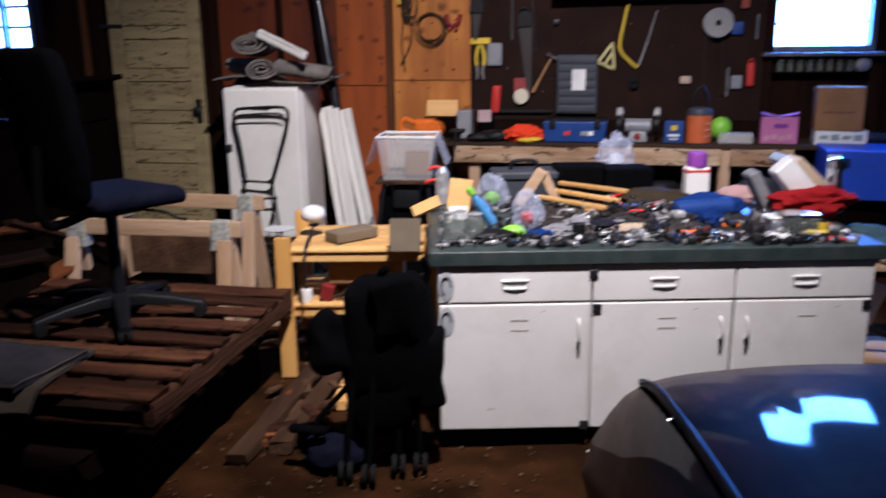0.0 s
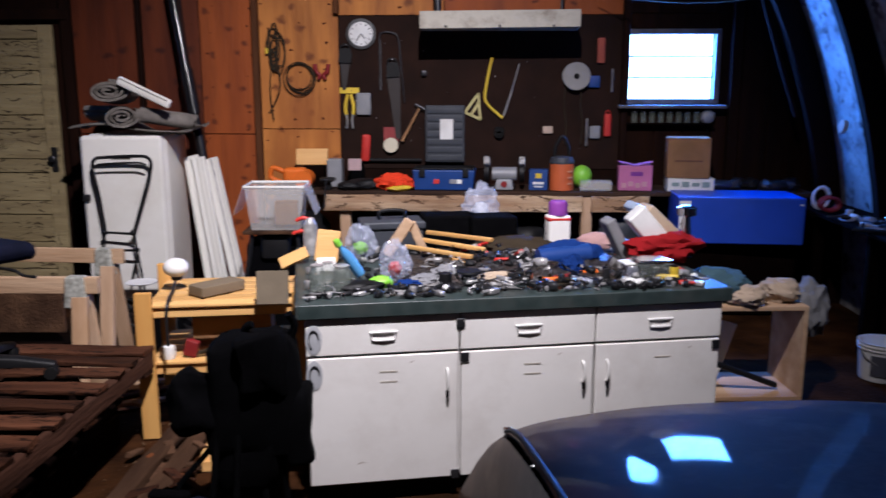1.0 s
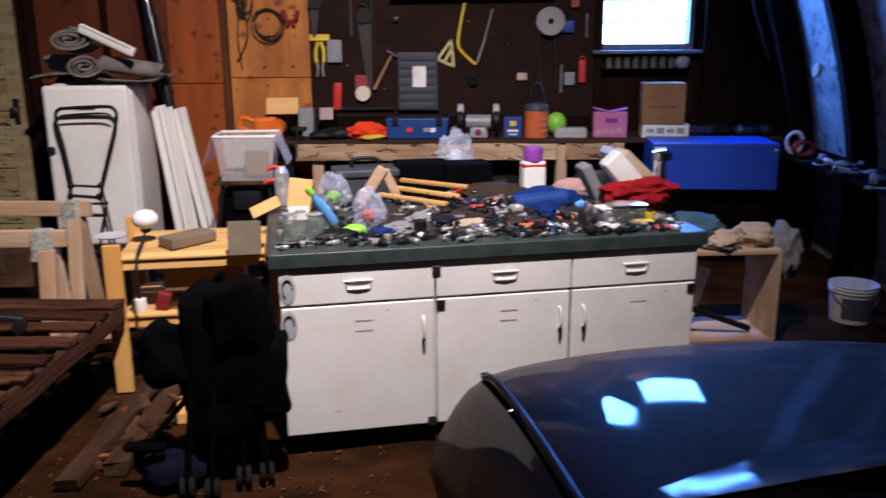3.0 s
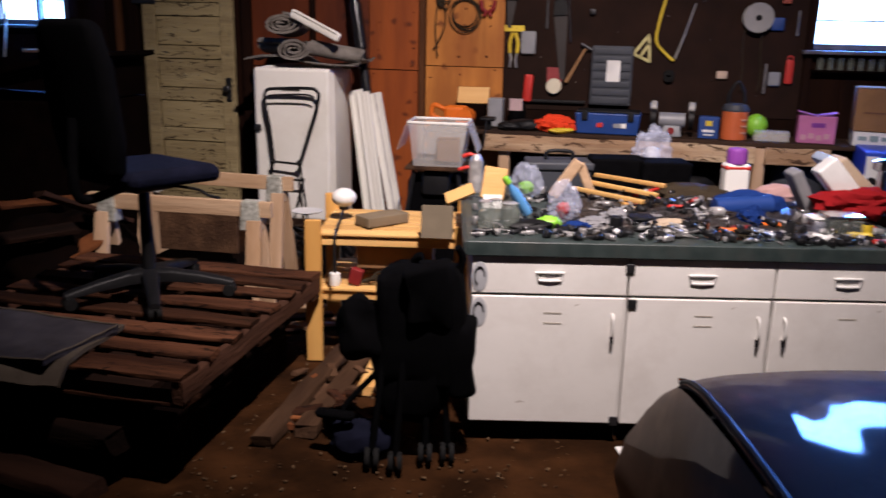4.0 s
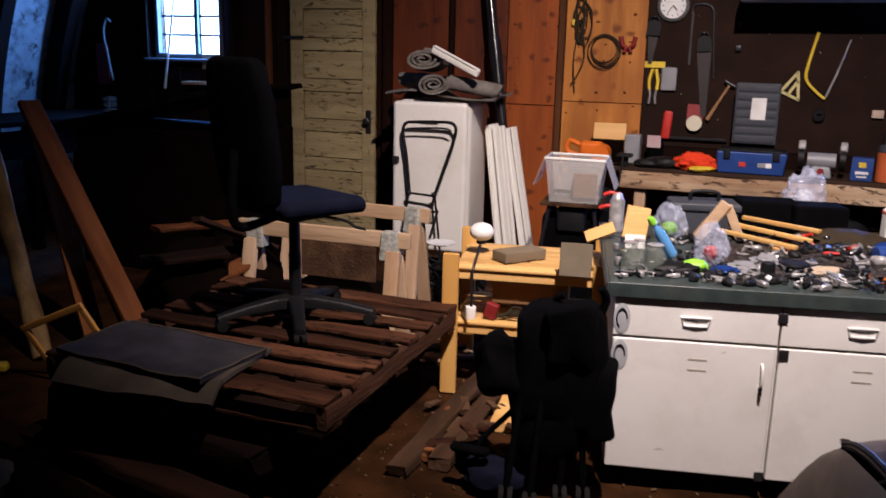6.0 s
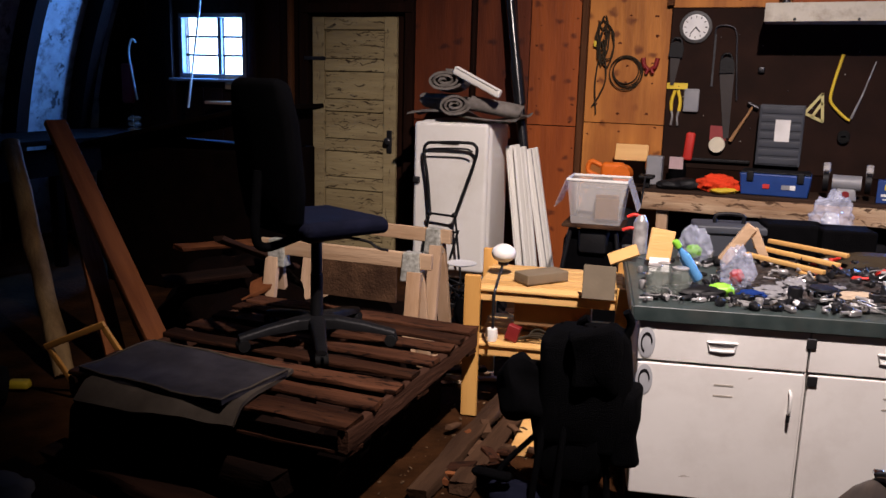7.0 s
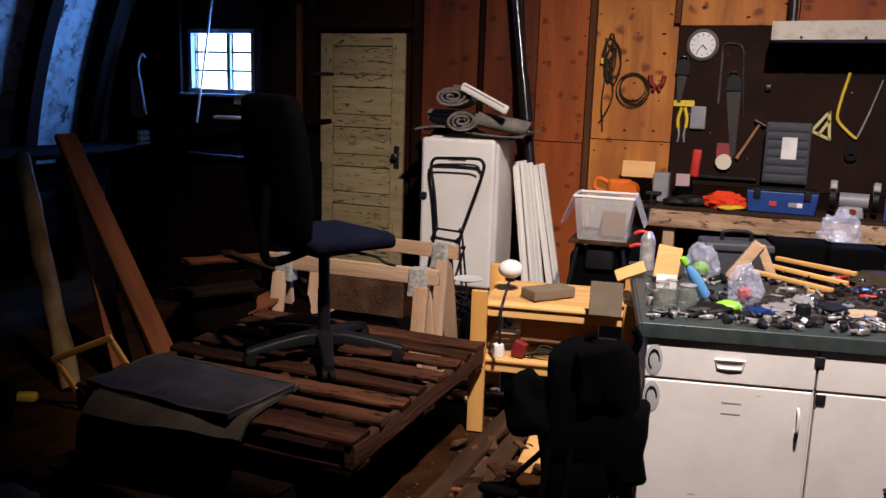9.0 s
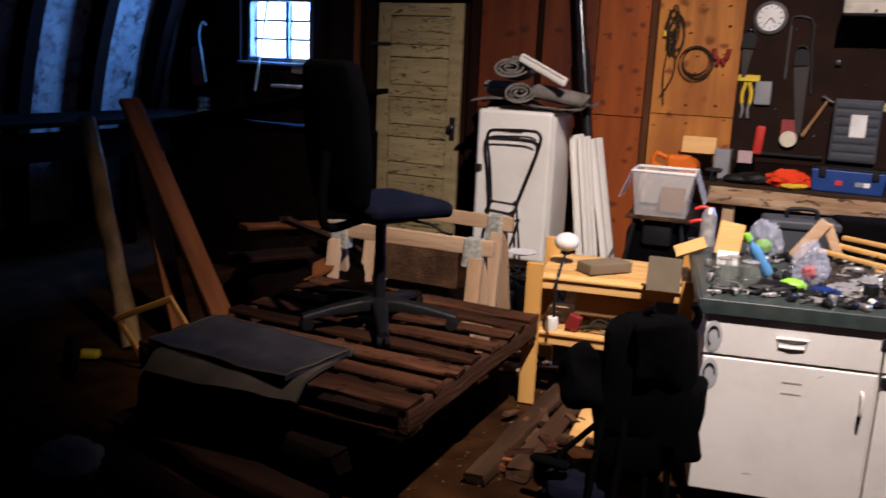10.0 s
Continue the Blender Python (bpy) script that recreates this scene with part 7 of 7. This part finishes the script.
box(bm, (0, 0, 0.012), (0.11, 0.07, 0.022), bev=0.006)
on("clear_packet", bm, "film", "clear plastic packet of small parts on the worktop", "packet", 1.00, 2.86, -10)

# ---- on and in the pine shelf ----
bl = thing("globe_lamp", "white globe bulb on a bent dark stem by the pine shelf", "lamp", loc=(-1.09, 3.44, 0.722))
bm = bmnew()
blob(bm, (0, 0, 0.115), (0.068, 0.068, 0.052), 0, sub=3)
part("globe", bm, "white_plastic", bl)
bm = bmnew()
tube(bm, bend([(0, 0, 0.075), (0.0, -0.02, 0.045), (0.02, -0.12, 0.022), (0.075, -0.335, 0.018), (0.08, -0.385, -0.04), (0.08, -0.385, -0.20)], 5), 0.008, 8)
lathe(bm, [(0.018, 0.045), (0.028, 0.05), (0.028, 0.07), (0.02, 0.075)], 14)
part("stem", bm, "dark_metal", bl)
bm = bmnew()
box(bm, (0, 0, 0.03), (0.13, 0.27, 0.055), bev=0.005)
solo("wood_block", bm, plain("grey_timber", (0.20, 0.155, 0.10), 0.8), "grey-brown square timber block on the pine shelf", "wood block", loc=(-0.86, 3.40, 0.712), rz=-38)
bm = bmnew()
box(bm, (0, 0, 0), (0.16, 0.02, 0.17), bev=0.004, rx=-16)
solo("grey_slate", bm, plain("slate", (0.16, 0.13, 0.09), 0.7), "grey-brown offcut leaning at the shelf front", "offcut", loc=(-0.50, 3.16, 0.80), rz=8)
bm = bmnew()
box(bm, (0, 0, 0.045), (0.07, 0.045, 0.085), bev=0.006, ry=16)
solo("red_packet", bm, "dark_red", "small red packet tipped over on the lower pine shelf", "packet", loc=(-0.95, 3.22, 0.415))
bm = bmnew()
lathe(bm, [(0.03, 0), (0.035, 0.03), (0.03, 0.065), (0.015, 0.07)], 16)
solo("white_cup", bm, "white_plastic", "small white pot on the lower pine shelf", "pot", loc=(-1.06, 3.19, 0.411))
bm = bmnew()
for k in range(5):
    tube(bm, bend([(-0.25 + 0.02 * k, 0.0, 0.012), (-0.1, 0.03 * math.sin(k * 2), 0.03 + 0.01 * k), (0.08, -0.02 * k, 0.02), (0.24, 0.04 * math.cos(k * 3), 0.012)], 5), 0.006, 6)
solo("wire_tangle", bm, "cord", "tangle of dark wire on the lower pine shelf", "wire", loc=(-0.72, 3.26, 0.411), rz=10, kind="stuff")

# ---- clutter behind the sawhorses ----
ro = random.Random(5)
for i in range(16):
    bm = bmnew()
    ln = ro.uniform(0.2, 0.55)
    box(bm, (0, 0, 0), (ln, ro.uniform(0.03, 0.09), 0.022), bev=0.003)
    solo("wood_offcut", bm, "lumber" if i % 3 else "pallet", "offcut of timber lying on the floor behind the sawhorses", "offcut", loc=(ro.uniform(-1.75, -1.25), ro.uniform(3.35, 5.0), 0.02 + 0.022 * (i % 4)), rz=ro.uniform(-40, 60), group="offcuts on the floor")
for i in range(7):
    bm = bmnew()
    blob(bm, (0, 0, 0.1), (ro.uniform(0.10, 0.18), 0.12, ro.uniform(0.1, 0.22)), 0.45, 2.6, i * 2.3, 3)
    solo("dark_sack", bm, "black" if i % 2 else "cloth_black", "dark sack heaped on the floor before the fridge", "bundle", loc=(-1.5 - 0.05 * i + ro.uniform(-0.1, 0.1), 4.5 + 0.09 * i, 0.0), group="dark bundles by the fridge")
bm = bmnew()
lathe(bm, [(0.05, 0), (0.06, 0.004), (0.11, 0.018), (0.112, 0.022), (0.06, 0.010)], 24)
solo("white_dish", bm, "white_plastic", "white shallow dish on a black bundle by the fridge", "dish", loc=(-1.83, 4.75, 0.42))
bm = bmnew()
for k in range(9):
    tube(bm, bend([(ro.uniform(-0.25, 0.25), ro.uniform(-0.15, 0.15), ro.uniform(0.02, 0.36)) for _ in range(5)], 5), 0.008, 6)
solo("hose_tangle", bm, "black", "tangle of black hose beside the sawhorse", "hose", loc=(-1.72, 4.5, 0.02), kind="stuff")
bm = bmnew()
box(bm, (0, 0, 0.20), (0.52, 0.02, 0.26), bev=0.003)
solo("plywood_piece", bm, "floor_plank", "brown board standing behind the sawhorse", "board", loc=(-2.15, 3.75, 0.30), rz=2)
bm = bmnew()
box(bm, (0, 0, 0.15), (0.7, 0.4, 0.30), bev=0.006)
solo("crate_box", bm, "dark_box", "dark wooden box on the floor behind the sawhorses", "box", loc=(-2.15, 3.85, 0.0))

# ---- dark left-hand clutter ----
for i in range(12):
    bm = bmnew()
    ln = ro.uniform(0.3, 0.8)
    rough_plank(bm, (0, 0, 0), (ln, ro.uniform(0.05, 0.13), 0.03), 60 + i, 0.012, 10)
    solo("scrap_board", bm, ("timber_dark", "timber_dark", "red_plank", "timber_dark")[i % 4], "scrap board in the dark heap behind the chair", "board", loc=(ro.uniform(-3.1, -2.55), ro.uniform(3.0, 3.8), 0.15 + 0.05 * i), rz=ro.uniform(0, 180), ry=ro.uniform(-35, 35), rx=ro.uniform(-20, 20), group="scrap boards behind the chair")
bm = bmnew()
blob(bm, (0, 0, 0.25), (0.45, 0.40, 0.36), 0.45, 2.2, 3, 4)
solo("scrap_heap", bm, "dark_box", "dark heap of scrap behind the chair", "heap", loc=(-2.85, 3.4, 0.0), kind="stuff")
tw = thing("toy_wheel", "small spoked wheel lying in the dark", "wheel", loc=(-3.42, 2.12, 0.12), rx=78, rz=-30)
bm = bmnew()
lathe(bm, [(0.07, -0.025), (0.105, -0.022), (0.11, 0), (0.105, 0.022), (0.07, 0.025)], 26)
part("tyre", bm, "rubber", tw)
bm = bmnew()
for k in range(5):
    box(bm, (0.04 * math.cos(k * 1.2566), 0.04 * math.sin(k * 1.2566), 0.012), (0.07, 0.014, 0.01), rz=72 * k)
lathe(bm, [(0.02, -0.02), (0.02, 0.022)], 14)
part("spokes", bm, "steel", tw)
bm = bmnew()
box(bm, (0, 0, 0.03), (0.12, 0.07, 0.05), bev=0.012)
solo("yellow_block", bm, "tool_yellow", "small yellow block on the dark floor", "block", loc=(-3.55, 2.35, 0.0), rz=25)
bm = bmnew()
blob(bm, (0, 0, 0.05), (0.16, 0.12, 0.07), 0.6, 3.5, 8, 3)
solo("grey_rag", bm, "cloth_grey", "grey rag on the floor beside the timber stack", "rag", loc=(-2.55, 1.38, 0.0))
bm = bmnew()
for k in range(4):
    lathe(bm, [(0.03, 0.05 * k), (0.055, 0.05 * k + 0.01), (0.055, 0.05 * k + 0.028), (0.03, 0.05 * k + 0.04)], 16)
solo("stacked_insulators", bm, "jar_glass", "stack of glass rings on the dark crate", "glass rings", loc=(-5.05, 5.0, 1.18))
bm = bmnew()
tube(bm, [(-5.17, 6.22, 2.95), (-5.40, 6.16, 1.40)], 0.011, 8)
solo("pale_pole", bm, "white_panel", "thin pale pole leaning across the window", "pole")
bm = bmnew()
tube(bm, bend([(-6.18, 6.30, 1.45), (-6.22, 6.28, 1.75), (-6.25, 6.28, 1.95), (-6.20, 6.28, 2.08), (-6.15, 6.28, 2.05)], 6), 0.010, 8)
solo("bent_rod", bm, "galv", "bent grey rod hanging in the corner", "rod")
bm = bmnew()
box(bm, (-6.30, 6.30, 1.62), (0.16, 0.05, 0.42), bev=0.02)
solo("red_can", bm, "dark_red", "dim red can standing in the corner", "can")
bm = bmnew()
box(bm, (-5.03, WALL - 0.075, 1.655), (0.20, 0.006, 0.13), bev=0.002, ry=4)
solo("hung_card", bm, plain("card_tan", (0.40, 0.30, 0.20), 0.8), "small tan card with white edge below the window", "card")
bm = bmnew()
box(bm, (-5.05, 6.30, 1.46), (0.34, 0.22, 0.03), bev=0.004)
solo("pale_shelf", bm, "lumber", "pale board shelf below the window", "shelf")

# ---- on and round the open crate, right side ----
for x, y, z, s, mt, sd, lb_ in ((1.88, 3.82, 0.60, (0.20, 0.14, 0.10), "cloth_teal", 3, "crumpled blue-grey cloth on the crate"), (2.02, 3.70, 0.60, (0.10, 0.08, 0.06), "cloth_beige", 6, "tan cap on the crate"),
                                (2.24, 3.80, 0.60, (0.11, 0.10, 0.07), "cloth_beige", 9, "beige rag on the crate"), (2.46, 3.92, 0.40, (0.10, 0.12, 0.16), "cloth_grey", 12, "grey cloth hanging beside the crate")):
    bm = bmnew()
    blob(bm, (0, 0, s[2] * 0.8), s, 0.45, 2.8, sd, 4)
    solo("crumpled_cloth", bm, mt, lb_, "cloth", loc=(x, y, z), group="cloths on the crate")
bm = bmnew()
box(bm, (0, 0, 0.2), (0.30, 0.01, 0.36), ry=18, bev=0.003)
solo("white_board", bm, "white_panel", "white board leaning inside the open crate", "board", loc=(1.86, 3.90, 0.09), rz=10)
bm = bmnew()
tube(bm, [(1.80, 3.70, 0.28), (2.25, 3.78, 0.10)], 0.018, 8)
solo("dark_bar", bm, "black", "dark bar lying aslant in the crate", "bar")
bm = bmnew()
for k in range(5):
    tube(bm, [(0.06 * math.cos(a * 0.5236 + k) + 0.01 * k, 0.02 * k, 0.09 + 0.08 * math.sin(a * 0.5236 + k)) for a in range(12)], 0.012, 6, closed=True)
solo("cable_coil", bm, "tool_white", "pale coil of cable at the end of the blue chest", "cable coil", loc=(3.13, 5.55, 0.865))
bm = bmnew()
for k in range(3):
    tube(bm, [(0.07 * math.cos(a * 0.5236 + k), 0.03 * k, 0.07 + 0.05 * math.sin(a * 0.5236 + k)) for a in range(12)], 0.012, 6, closed=True)
solo("cable_coil", bm, "dark_red", "red coil of cable at the end of the blue chest", "cable coil", loc=(3.13, 5.35, 0.865))
for i in range(36):
    nm, me = ro.choice(proto)
    ob = new(nm, me)
    ob.matrix_world = pose(ro.uniform(3.09, 3.32), ro.uniform(3.85, 5.3), 0.861, 0, 0, ro.uniform(0, 360)) @ Matrix.Diagonal((1.5, 1.5, 1.5, 1))
    tagged(ob, LAB[nm].replace("worktop", "side bench").replace("clutter", "litter of the side bench"), nm.replace("_", " "), "loose parts on the side bench")
np_ = thing("licence_plates", "two old licence plates hung on the curved wall", "plates", loc=(3.08, 3.80, 1.775), rz=-66)
for k in range(2):
    bm = bmnew()
    box(bm, (0, -0.01 * k, -0.135 * k), (0.26, 0.004, 0.125), bev=0.001)
    pl_ = part("plate", bm, plain("plate_white", (0.26, 0.29, 0.36), 0.6), np_)
    for q in range(4):
        bm = bmnew()
        box(bm, (-0.085 + 0.055 * q, -0.004 - 0.01 * k, -0.135 * k - 0.01 * (q % 2)), (0.035 + 0.012 * (q % 2), 0.003, 0.055))
        part("dark_bar", bm, "toolbox_blue", pl_)
bm = bmnew()
tube(bm, [(2.72, 6.2, 2.75), (2.95, 6.15, 2.0), (3.1, 6.1, 1.55)], 0.02, 8)
solo("conduit", bm, "rib_wood", "dark conduit pipe running down the corner", "conduit")
bm = bmnew()
lathe(bm, [(0.05, 0), (0.052, 0.03), (0.02, 0.035)], 16, pose(3.18, 5.35, 1.50, 0, -80, 0))
solo("junction_box", bm, "beige", "round pale junction box on the rib", "junction box")

# ---- litter on the floor ----
rc = random.Random(17)
for i in range(26):
    bm = bmnew()
    ln = rc.uniform(0.05, 0.19)
    rough_plank(bm, (0, 0, 0), (ln, rc.uniform(0.025, 0.06), rc.uniform(0.012, 0.035)), 80 + i, 0.012, 6)
    solo("wood_chunk", bm, ("floor_plank", "red_plank", "pallet", "floor_plank")[i % 4], "broken chunk of brown wood on the earth floor", "wood chunk",
         loc=(rc.uniform(-1.15, -0.55), rc.uniform(2.2, 3.1), rc.uniform(0.015, 0.05)), rz=rc.uniform(0, 180), ry=rc.uniform(-12, 12), group="wood chunks on the floor")

bm = bmnew()
rl_ = random.Random(3)
for i in range(900):
    x, y = rl_.uniform(-1.5, 0.3), rl_.uniform(1.6, 4.5)
    s = rl_.uniform(0.002, 0.011)
    box(bm, (x, y, s * 0.3), (s * rl_.uniform(1, 2.5), s, s * 0.6), rz=rl_.uniform(0, 180), ry=rl_.uniform(-20, 20))
solo("floor_litter", bm, material("litter", (0.16, 0.10, 0.055), (0.04, 0.022, 0.012), 0.9, scale=40, bump=0.2), "chips, crumbs and shavings strewn on the earth floor", "litter", kind="stuff", smooth=False)
bm = bmnew()
box(bm, (0, 0, 0.008), (0.08, 0.06, 0.012), bev=0.003)
solo("paper_scrap", bm, "paper_white", "scrap of white paper before the cabinets", "paper", loc=(0.50, 2.50, 0.0), rz=20)
bm = bmnew()
box(bm, (0, 0, 0.02), (0.10, 0.05, 0.035), bev=0.004)
solo("brick_bit", bm, "red_plank", "broken red brick bit beside the pallet", "brick", loc=(-1.42, 2.55, 0.0), rz=20)

bm = bmnew()
tube(bm, bend([(1.5, 6.3, 2.52), (2.2, 5.6, 2.40), (3.0, 4.6, 2.42)], 8), 0.006, 6)
solo("slack_wire", bm, "cord", "slack thin wire strung under the roof", "wire")
